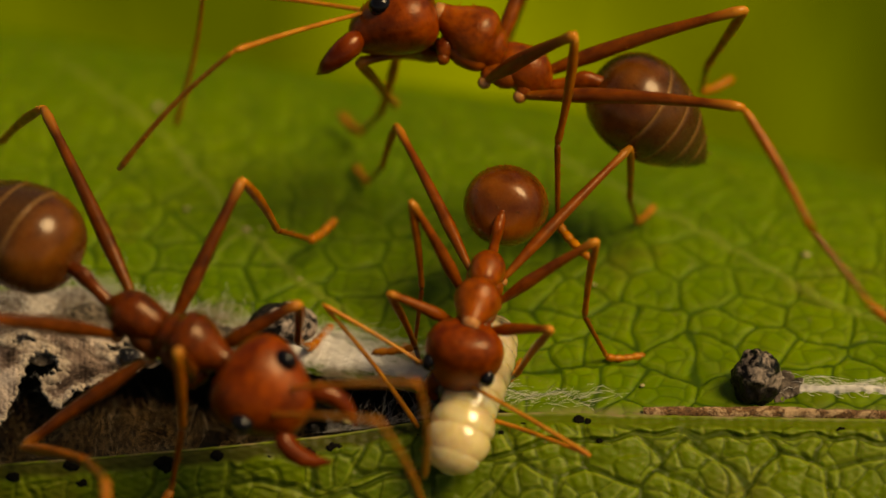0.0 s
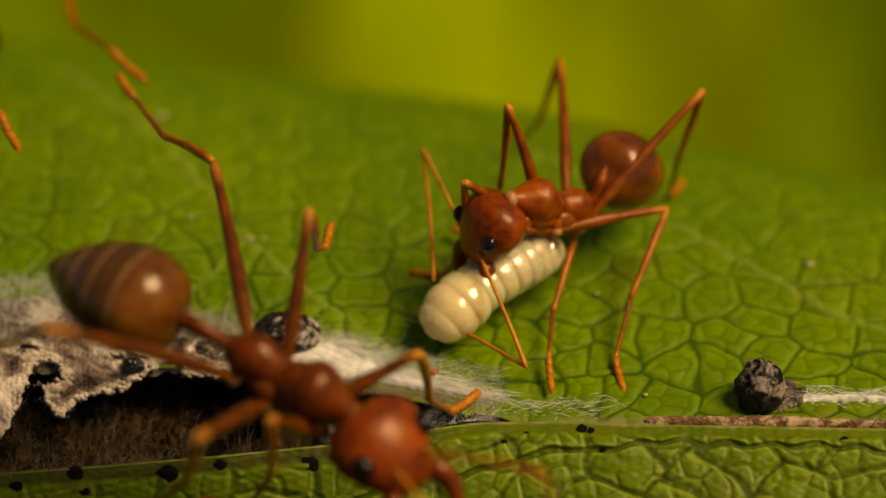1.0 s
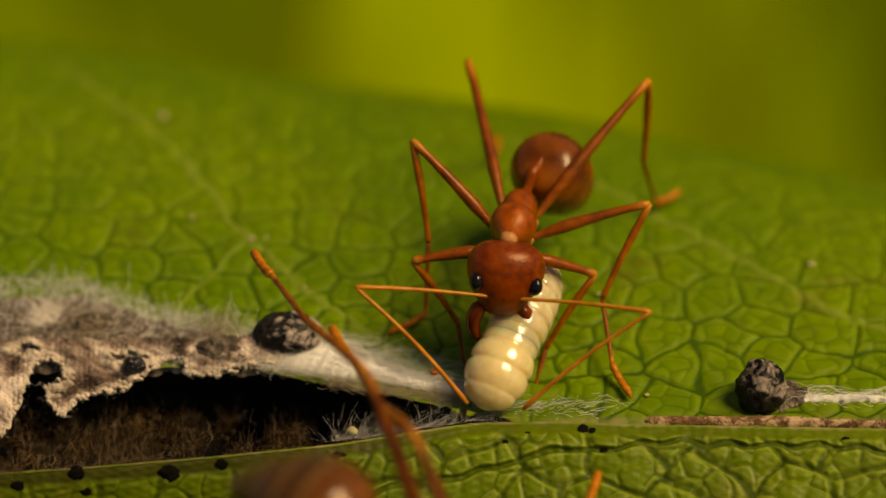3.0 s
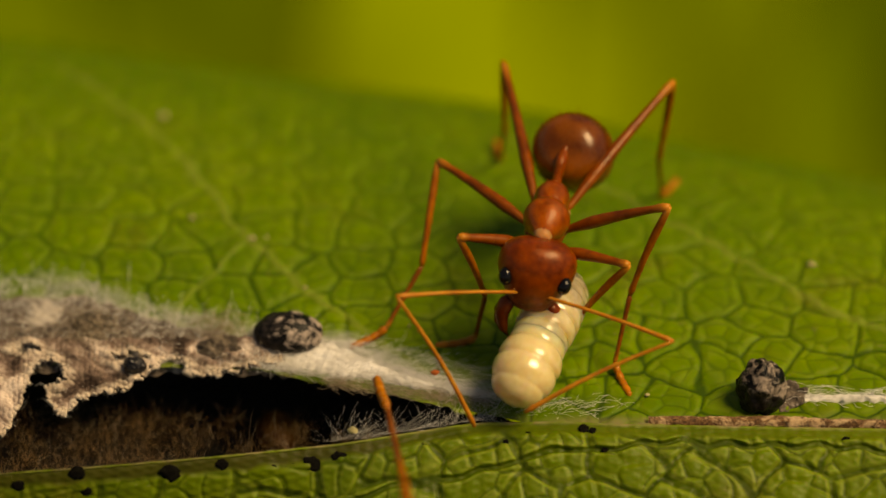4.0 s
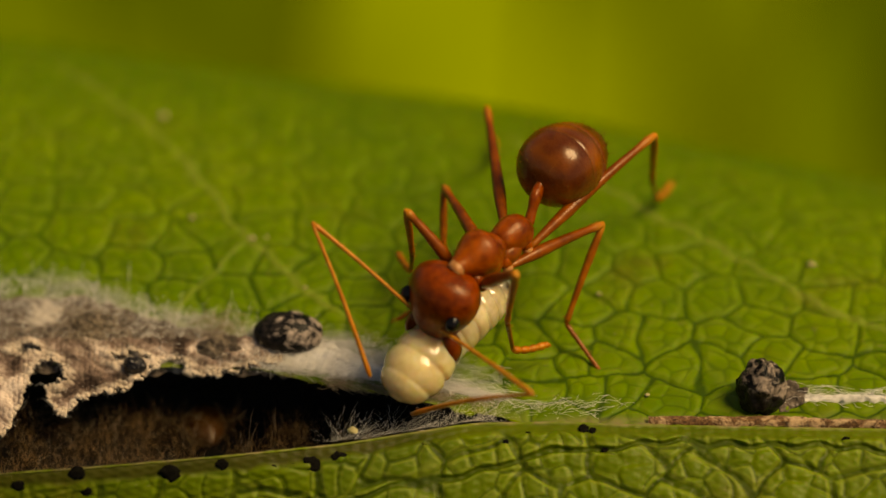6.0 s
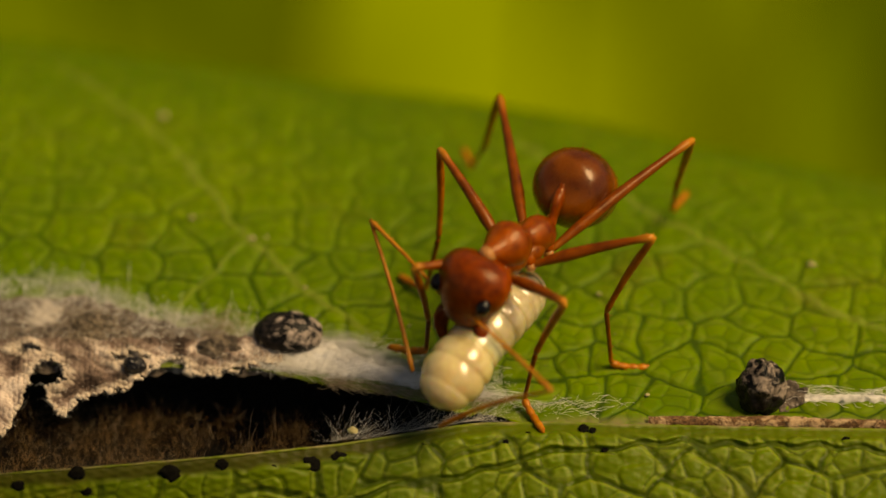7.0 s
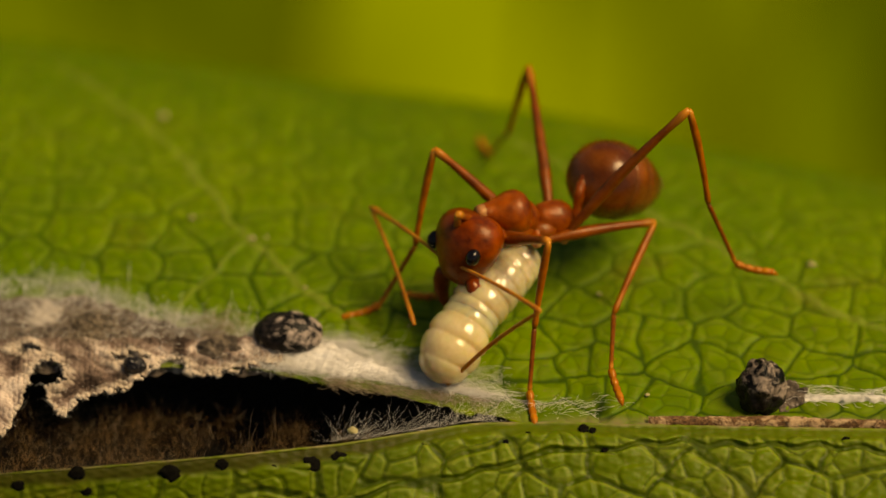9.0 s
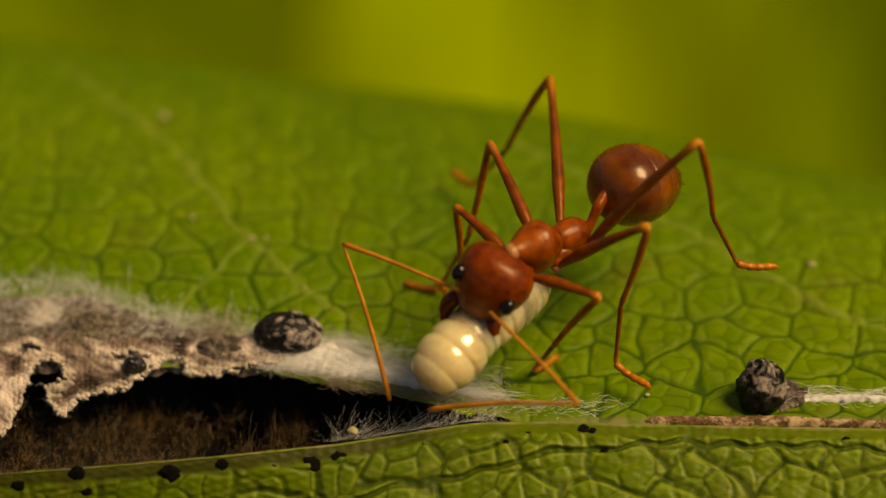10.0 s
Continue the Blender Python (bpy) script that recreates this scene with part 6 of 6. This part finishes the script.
    move_ant(passer, body=[
        (0, -5.582, -6.747, 3.15, -2.024, -0.285, 0.228, -0.192, 0.123, 0.541, -0.173, -0.174, -0.13, 0.178),
        (0.2, -5.638, -6.529, 3.11, -2.042, -0.277, 0.173, -0.215, 0.049, 0.412, -0.086, -0.176, -0.088, 0.16),
        (0.5, -5.246, -7.983, 4.289, -2.182, -0.208, 0.107, -0.41, 0.071, 0.209, 0.045, -0.18, -0.024, 0.132),
        (0.8, -4.874, -8.797, 4.744, -2.249, -0.175, 0.022, -0.416, -0.045, 0.157, 0.041, 0.06, -0.106, 0.305),
        (1, -3.044, -8.948, 4.065, -1.964, -0.469, 0.024, -0.37, 0.12, 0.288, 0.039, 0.22, -0.161, 0.42),
        (1.3, -2.762, -9.217, 4.081, -1.972, -0.47, 0.026, -0.317, 0.131, 0.32, -0.006, 0.167, -0.147, 0.43),
        (1.5, -2.706, -9.685, 4.504, -1.961, -0.456, 0.024, -0.327, 0.121, 0.346, -0.036, 0.132, -0.138, 0.437),
        (1.8, -1.847, -10.198, 4.766, -1.919, -0.357, 0.102, 0.044, 0.018, 0.416, -0.011, -0.016, -0.133, 0.364),
        (2, -1.156, -11.118, 5.083, -1.945, -0.309, 0.167, 0.141, -0.053, 0.541, 0.006, -0.115, -0.13, 0.315),
        (2.2, -0.833, -10.765, 4.377, -1.908, -0.339, 0.194, 0.14, -0.002, 0.582, -0.081, 0.015, -0.141, 0.37),
        (2.5, -0.426, -12.177, 3.777, -1.884, -0.404, 0.189, 0.022, 0.106, 0.522, -0.211, 0.21, -0.158, 0.453),
        (2.7, 0.152, -13.258, 3.552, -1.9, -0.395, 0.188, 0.036, 0.091, 0.511, -0.211, 0.21, -0.158, 0.453),
        (3.3, 1.2, -15.724, 3.358, -1.966, -0.361, 0.183, 0.019, 0.174, 0.48, -0.211, 0.21, -0.158, 0.453),
        (3.8, 2.12, -17.402, 3.572, -1.996, -0.332, 0.183, -0.001, 0.223, 0.461, -0.211, 0.21, -0.158, 0.453),
        (4, 2.114, -17.646, 3.371, -2.002, -0.324, 0.179, 0.003, 0.216, 0.456, -0.211, 0.21, -0.158, 0.453),
        (4.3, 2.703, -19.256, 3.275, -2.048, -0.268, 0.173, 0.009, 0.217, 0.436, -0.211, 0.21, -0.158, 0.453)],
        legs={
            "L1": [(0, -2.828, -3.998, 0.297, -2.878, -6.468, 3.714), (0.2, -2.875, -3.324, -0.395, -2.717, -5.929, 2.926), (0.5, -2.614, -5.227, 0.58, -2.24, -7.598, 4.046), (0.8, -2.288, -6.05, 0.798, -1.912, -8.438, 4.241), (1, 0.181, -5.902, 0.421, -0.455, -8.047, 3.991), (1.3, 0.029, -5.957, 0.471, -0.091, -8.44, 3.881), (1.5, 0.032, -6.428, 0.9, -0.016, -8.91, 4.308), (1.8, -0.333, -5.743, 0.999, -0.491, -7.917, 4.587), (2, 0.959, -6.844, 1.279, 0.081, -8.831, 4.894), (2.2, 1.921, -6.728, 0.885, 1.162, -8.912, 4.389), (2.5, 2.157, -7.95, 1.193, 1.656, -10.727, 4.325), (2.7, 2.443, -8.09, 1.244, 2.181, -11.503, 3.808), (3.3, 3.657, -10.513, 0.517, 3.178, -13.762, 3.223), (3.8, 4.605, -12.211, 0.605, 4.086, -15.418, 3.347), (4, 4.6, -12.468, 0.386, 4.081, -15.664, 3.139), (4.3, 5.199, -14.134, 0.183, 4.655, -17.281, 2.979)],
            "L2": [(0, -2.821, -1.458, 1.234, -4.105, -4.11, 5.102), (0.2, -2.852, -1.277, 1.136, -4.143, -3.91, 5.013), (0.5, -2.759, -2.691, 2.255, -3.793, -5.365, 6.182), (0.8, -2.749, -3.377, 2.788, -3.533, -6.22, 6.653), (1, -2.529, -3.043, 2.582, -2.7, -6.226, 6.252), (1.3, -2.447, -3.123, 2.714, -2.483, -6.455, 6.252), (1.5, -2.395, -3.579, 3.108, -2.431, -6.908, 6.652), (1.8, -2.334, -3.99, 3.48, -2.1, -7.402, 6.949), (2, -2.266, -4.666, 4.098, -1.666, -8.316, 7.258), (2.2, -2.301, -4.226, 3.494, -1.521, -7.98, 6.57), (2.5, -2.527, -4.922, 4.459, -1.495, -9.433, 5.924), (2.7, -2.501, -5.285, 4.225, -1.107, -9.817, 4.695), (3.3, -1.089, -8.432, 1.29, -0.045, -12.23, 4.345), (3.8, 0.536, -10.684, 0.395, 0.926, -13.827, 4.362), (4, 0.533, -10.942, 0.165, 0.923, -14.07, 4.145), (4.3, 1.209, -12.578, -0.131, 1.551, -15.652, 3.902)],
            "L3": [(0, -10.619, 1.448, 1.74, -8.467, -1.553, 5.015), (0.2, -10.719, 1.796, 1.495, -8.53, -1.228, 4.718), (0.5, -10.475, 0.088, 2.641, -7.98, -2.658, 5.896), (0.8, -9.908, -0.845, 2.729, -7.559, -3.682, 6.477), (1, -6.849, 1.099, 3.526, -4.824, -3.142, 5.037), (1.3, -4.491, -0.267, 0.707, -4.263, -3.354, 5.056), (1.5, -4.731, -0.725, 1.601, -4.285, -3.844, 5.452), (1.8, -4.522, -1.417, 1.847, -3.893, -4.471, 5.74), (2, -4.429, -2.282, 2.416, -3.252, -5.395, 6.114), (2.2, -4.475, -1.821, 2.066, -3.01, -5.082, 5.491), (2.5, -4.41, -2.813, 2.545, -2.7, -6.607, 5.201), (2.7, -4.339, -3.501, 3.23, -2.26, -7.689, 4.844), (3.3, -2.656, -5.248, 2.597, -0.91, -9.786, 3.518), (3.8, -1.191, -6.881, 1.591, -0.178, -11.511, 2.982), (4, -1.187, -7.218, 1.818, -0.679, -11.958, 3.102), (4.3, -0.514, -9.651, -0.392, 0.208, -13.427, 2.688)],
            "R1": [(0, -5.608, -8.133, -0.035, -5.292, -8.454, 4.156), (0.2, -5.673, -7.866, -0.167, -5.377, -8.447, 3.99), (0.5, -5.439, -9.241, 1.102, -5.005, -10.124, 5.201), (0.8, -5.202, -9.679, 1.563, -4.872, -11.206, 5.492), (1, -3.975, -9.273, 0.889, -3.393, -10.882, 4.742), (1.3, -3.801, -9.297, 0.898, -3.29, -11.157, 4.652), (1.5, -3.753, -9.712, 1.283, -3.329, -11.634, 5.011), (1.8, -1.504, -9.324, 0.932, -2.976, -11.616, 4.23), (2, -1.115, -9.53, 0.981, -2.806, -11.855, 4.066), (2.2, -0.866, -9.599, 0.959, -2.118, -11.882, 4.243), (2.5, -0.268, -8.843, -1.474, -0.931, -10.829, 2.224), (2.7, 0.206, -9.956, -1.699, -0.364, -11.915, 2.016), (3.3, 1.352, -12.581, -1.996, 0.732, -14.476, 1.756), (3.8, 2.346, -14.32, -1.795, 1.68, -16.184, 1.975), (4, 2.341, -14.588, -2.001, 1.676, -16.44, 1.775), (4.3, 2.976, -16.298, -2.095, 2.281, -18.107, 1.703)],
            "R2": [(0, -6.638, -11.122, 3.074, -8.748, -7.503, 0.612), (0.2, -6.607, -11.321, 3.338, -8.854, -7.663, 0.903), (0.5, -6.998, -6.881, -1.039, -8.624, -9.55, 2.683), (0.8, -6.979, -7.274, -0.718, -8.614, -10.471, 3.018), (1, -5.916, -9.583, 1.175, -4.743, -11.97, 5.245), (1.3, -5.679, -9.656, 1.221, -4.566, -12.208, 5.211), (1.5, -5.641, -10.076, 1.608, -4.586, -12.683, 5.574), (1.8, -4.78, -9.678, 1.239, -4.677, -12.594, 5.015), (2, -3.982, -9.749, 1.314, -4.574, -12.952, 4.923), (2.2, -3.51, -9.722, 1.272, -3.546, -12.89, 4.931), (2.5, -2.96, -11.921, 1.629, -1.997, -14.731, 5.477), (2.7, -2.376, -13.057, 1.336, -1.456, -15.791, 5.25), (3.3, -1.234, -15.556, 1.066, -0.406, -18.231, 5.049), (3.8, -0.248, -17.209, 1.261, 0.5, -19.861, 5.284), (4, -0.25, -17.458, 1.06, 0.497, -20.095, 5.093), (4.3, 0.389, -19.054, 0.944, 1.08, -21.648, 5.019)],
            "R3": [(0, -10.917, -7.195, 1.681, -9.74, -9.419, 5.927), (0.2, -10.993, -6.923, 1.622, -9.842, -9.171, 5.868), (0.5, -10.785, -8.015, 2.715, -9.721, -10.042, 7.088), (0.8, -10.428, -8.671, 3.927, -8.774, -10.732, 8.135), (1, -9.556, -7.908, 4.03, -7.599, -11.09, 7.316), (1.3, -9.542, -7.71, 3.76, -7.42, -10.93, 6.897), (1.5, -10.317, -3.539, 0.171, -7.963, -6.756, 3.146), (1.8, -8.407, -9.431, 4.191, -6.345, -12.684, 7.328), (2, -7.908, -11.371, 3.097, -6.065, -13.873, 6.981), (2.2, -7.842, -10.585, 2.199, -6.06, -13.314, 5.926), (2.5, -7.137, -12.008, 1.703, -5.61, -14.865, 5.427), (2.7, -6.522, -13.113, 1.382, -5.04, -15.943, 5.148), (3.3, -5.289, -15.622, 1.126, -3.906, -18.401, 4.978), (3.8, -4.23, -17.287, 1.337, -2.933, -20.049, 5.241), (4, -4.229, -17.535, 1.135, -2.933, -20.282, 5.05), (4.3, -3.532, -19.118, 1.007, -2.298, -21.826, 4.974)]},
        feelers={
            "aL": [(0, -0.386, -10.253, 4.906, -0.297, -8.669, 0.829), (0.2, -0.364, -9.975, 4.509, -0.222, -8.591, 0.482), (0.5, -0.096, -12.215, 5.07, -0.717, -10.794, 0.979), (0.8, 0.209, -13.356, 5.546, -0.237, -11.825, 1.168), (1, 1.943, -12.752, 5.058, 2.355, -11.273, 0.962), (1.3, 2.595, -12.895, 4.776, 3.828, -12.572, 1.042), (1.5, 2.573, -13.362, 5.237, 3.771, -12.851, 1.06), (1.8, 3.975, -9.198, 3.374, 4.059, -7.102, -0.199), (2, 4.939, -10.261, 5.488, 5.659, -9.92, 1.186), (2.2, 4.752, -9.631, 5.398, 5.822, -10.365, 1.197), (2.5, 5.233, -11.333, 5.073, 6.16, -11.534, 0.802), (2.7, 5.695, -13.182, 5.333, 6.585, -13.361, 1.026), (3.3, 6.369, -16.203, 5.625, 7.218, -16.353, 1.281), (3.8, 7.16, -18.051, 6.042, 7.989, -18.184, 1.682), (4, 7.152, -18.295, 5.856, 7.979, -18.433, 1.492), (4.3, 7.632, -20.044, 5.956, 8.439, -20.176, 1.574)],
            "aR": [(0, -1.159, -11.006, 4.56, -0.244, -9.553, 0.536), (0.2, -1.5, -11.183, 4.137, -0.535, -9.606, 0.317), (0.5, -1.988, -13.732, 4.169, -1.69, -11.24, 0.586), (0.8, -1.85, -14.716, 4.994, -1.385, -12.252, 1.419), (1, 0.669, -14.171, 3.832, 1.388, -11.425, 0.503), (1.3, 1.125, -14.337, 3.921, 1.388, -11.89, 0.284), (1.5, 1.202, -14.796, 4.318, 1.379, -12.467, 0.618), (1.8, 1.916, -15.118, 4.317, 2.462, -12.842, 0.662), (2, 2.529, -16.046, 4.55, 3.088, -13.788, 0.845), (2.2, 2.995, -12.501, 1.164, 3.689, -10.198, -0.561), (2.5, 3.174, -16.925, 4.23, 3.89, -14.556, 0.623), (2.7, 3.674, -18.046, 4.014, 4.396, -15.702, 0.395), (3.3, 4.602, -20.71, 4.124, 5.328, -18.409, 0.481), (3.8, 5.404, -22.478, 4.578, 6.138, -20.2, 0.926), (4, 5.397, -22.723, 4.405, 6.129, -20.453, 0.748), (4.3, 5.888, -24.415, 4.554, 6.62, -22.172, 0.881)]}, until=4.5)
    move_ant(leaver, body=[
        (0, 1.224, 0.258, 5.188, 1.294, 0.416, 0.215, 0.276, -0.673, 0.528, 0.21, -0.545, 0.261, 0.267),
        (0.1, 0.699, 1.395, 4.605, 1.287, 0.359, 0.174, 0.157, -0.532, 0.468, 0.202, -0.441, 0.273, 0.326),
        (0.2, -0.398, 1.823, 4.39, 1.283, 0.313, 0.133, 0.104, -0.372, 0.357, 0.194, -0.336, 0.285, 0.385),
        (0.3, -1.843, 3.275, 3.651, 1.324, 0.247, 0.129, 0.038, -0.223, 0.337, 0.186, -0.232, 0.298, 0.443),
        (0.4, -4.122, 5.914, 2.613, 0.967, -0.082, 0.073, 0.726, 0.097, 0.07, 0.057, -0.087, 0.113, 0.251),
        (0.5, -7.14, 6.797, 2.377, 1.027, 0.01, 0.039, 0.612, 0.025, 0.017, -0.072, 0.058, -0.072, 0.058),
        (0.6, -9.342, 7.351, 2.308, 1.027, 0.016, 0.047, 0.629, 0.024, 0.011, 0.033, 0.091, 0.033, 0.091),
        (0.8, -12.608, 7.87, 2.314, 1.048, 0.003, 0.062, 0.686, 0.075, 0.017, 0.015, 0.107, 0.015, 0.107),
        (1, -15.333, 8.209, 2.41, 1.061, 0.012, 0.04, 0.559, 0.011, 0.01, 0.021, 0.115, 0.021, 0.115),
        (1.3, -20.434, 8.974, 2.357, 1.093, 0.037, 0.046, 0.611, 0.045, 0.011, 0.024, 0.119, 0.024, 0.119)],
        legs={
            "L1": [(0, -1.765, 3.441, 0.361, -0.912, 1.571, 4.042), (0.1, -1.948, 3.574, 0.295, -1.302, 1.505, 3.988), (0.2, -2.043, 2.713, 0.879, -1.852, 0.86, 4.657), (0.3, -2.786, 3.353, 0.996, -3.039, 1.244, 4.638), (0.4, -10.736, 5.721, 0.92, -7.223, 5.916, 2.222), (0.5, -13.276, 7.138, -0.342, -10.305, 6.675, 2.022), (0.6, -15.509, 7.603, -0.349, -12.506, 7.187, 1.983), (0.8, -18.825, 7.938, -0.248, -15.761, 7.612, 2.019), (1, -21.578, 8.172, -0.069, -18.473, 7.904, 2.149), (1.3, -26.728, 8.715, 0.036, -23.564, 8.552, 2.179)],
            "L2": [(0, 2.612, -2.125, 2.261, 2.899, -1.793, 7.142), (0.1, 2.762, -0.308, 1.046, 2.221, -1.439, 5.997), (0.2, 0.75, 2.503, 1.434, 0.71, -0.961, 6.088), (0.3, -2.627, 2.241, 1.215, -1.644, 0.449, 5.625), (0.4, -3.073, 3.078, -0.353, -3.351, 3.017, 4.247), (0.5, -8.797, 5.434, -0.046, -6.911, 4.145, 4.204), (0.6, -10.988, 5.947, -0.1, -9.015, 4.699, 4.123), (0.8, -14.265, 6.38, -0.081, -12.17, 5.188, 4.099), (1, -16.997, 6.696, 0.029, -14.807, 5.547, 4.172), (1.3, -22.112, 7.384, 0.015, -19.752, 6.33, 4.089)],
            "L3": [(0, 9.121, -5.461, 2.798, 6.483, -2.32, 5.614), (0.1, 4.732, -3.431, 2.899, 4.097, -2.444, 8.437), (0.2, 4.588, -1.061, 2.745, 3.388, -0.98, 7.831), (0.3, 4.422, 1.535, 1.608, 2.53, 0.608, 6.07), (0.4, -0.903, 1.24, 1.472, -1.49, 2.173, 5.978), (0.5, -1.124, 0.936, 0.556, -2.7, 3.919, 4.212), (0.6, -5.299, 4.561, -0.2, -5.729, 3.894, 4.711), (0.8, -6.885, -0.434, 3.363, -8.2, 4.362, 3.505), (1, -9.687, 0.024, 3.882, -10.885, 4.85, 3.719), (1.3, -14.434, 1.009, 3.589, -15.822, 5.785, 3.518)],
            "R1": [(0, -0.962, 2.662, 1.801, -1.738, 0.032, 5.005), (0.1, -2.221, 2.006, 1.262, -2.161, 1.196, 5.001), (0.2, -4.761, 2.728, 2.2, -2.886, 1.426, 5.322), (0.3, -6.73, 6.498, 0.073, -4.586, 5.012, 3.385), (0.4, -9.198, 7.32, 0.162, -6.597, 6.288, 3.025), (0.5, -12.623, 7.902, 0.269, -9.693, 7.195, 2.624), (0.6, -14.856, 8.355, 0.277, -11.878, 7.707, 2.589), (0.8, -18.191, 8.759, 0.33, -15.154, 8.189, 2.584), (1, -20.958, 9.02, 0.491, -17.878, 8.506, 2.7), (1.3, -26.376, 10.332, 0.041, -23.208, 9.974, 2.155)],
            "R2": [(0, 1.635, 4.55, 2.211, 2.357, 2.942, 6.743), (0.1, 0.493, 3.084, 1.223, 2.157, 2.95, 6.372), (0.2, 0.463, 3.092, 1.333, 1.381, 2.107, 6.256), (0.3, 0.395, 3.123, 1.012, -0.171, 2.298, 5.769), (0.4, 0.402, 3.999, 1.03, -2.648, 4.346, 4.641), (0.5, -7.549, 7.08, 0.211, -5.681, 5.325, 4.299), (0.6, -4.824, 6.538, 0.461, -7.8, 5.908, 4.206), (0.8, -8.1, 7.13, 0.363, -10.984, 6.427, 4.167), (1, -12.027, 8.194, -0.085, -13.643, 6.793, 4.24), (1.3, -17.221, 9.083, -0.238, -18.637, 7.622, 4.137)],
            "R3": [(0, 5.973, 2.517, 2.295, 6.635, -0.012, 6.483), (0.1, 6.035, 3.414, 1.109, 6.81, 2.105, 5.898), (0.2, 5.925, 0.725, 1.215, 5.754, 3.108, 5.312), (0.3, 2.828, 2.129, 1.586, 2.345, 1.601, 6.469), (0.4, 2.116, 3.719, -0.108, 0.889, 3.602, 4.654), (0.5, 0.013, 4.194, 1.745, -1.749, 8.847, 1.76), (0.6, -0.38, 3.392, 2.204, -3.422, 7.3, 1.727), (0.8, -4.398, 3.595, 2.387, -6.69, 7.941, 1.609), (1, -7.523, 3.969, 2.602, -9.422, 8.481, 1.712), (1.3, -12.458, 5.048, 2.277, -14.562, 9.486, 1.488)]},
        feelers={
            "aL": [(0, -4.284, -1.99, 6.882, -6.923, -1.667, 3.407), (0.1, -5.742, 0.406, 5.742, -8.145, 0.44, 2.157), (0.2, -6.973, 1.753, 5.335, -9.097, 1.587, 1.793), (0.3, -8.39, 3.428, 4.905, -9.957, 2.684, 0.889), (0.4, -9.735, 5.52, 3.598, -11.871, 4.716, 1.355), (0.5, -12.222, 6.392, 3.207, -14.888, 5.449, 2.685), (0.6, -14.39, 6.868, 3.193, -17.045, 5.878, 2.702), (0.8, -17.64, 7.344, 3.19, -20.275, 6.283, 2.742), (1, -20.283, 7.444, 3.456, -22.899, 6.326, 3.043), (1.3, -25.268, 7.941, 3.59, -27.846, 6.717, 3.237)],
            "aR": [(0, -5.163, 1.89, 5.569, -5.991, 2.512, 1.318), (0.1, -5.722, 2.884, 5.128, -6.672, 3.743, 0.982), (0.2, -6.811, 3.171, 5.318, -7.923, 4.13, 1.193), (0.3, -8.268, 4.462, 4.974, -9.563, 5.505, 0.928), (0.4, -9.926, 6.946, 3.521, -11.299, 8.595, 0.652), (0.5, -12.362, 7.597, 3.297, -14.603, 9.073, 2.263), (0.6, -14.553, 8.083, 3.284, -16.832, 9.522, 2.282), (0.8, -17.81, 8.411, 3.391, -20.129, 9.809, 2.424), (1, -20.543, 8.831, 3.434, -22.912, 10.173, 2.513), (1.3, -25.621, 9.327, 3.58, -28.027, 10.627, 2.694)]}, until=1.5)


motions()
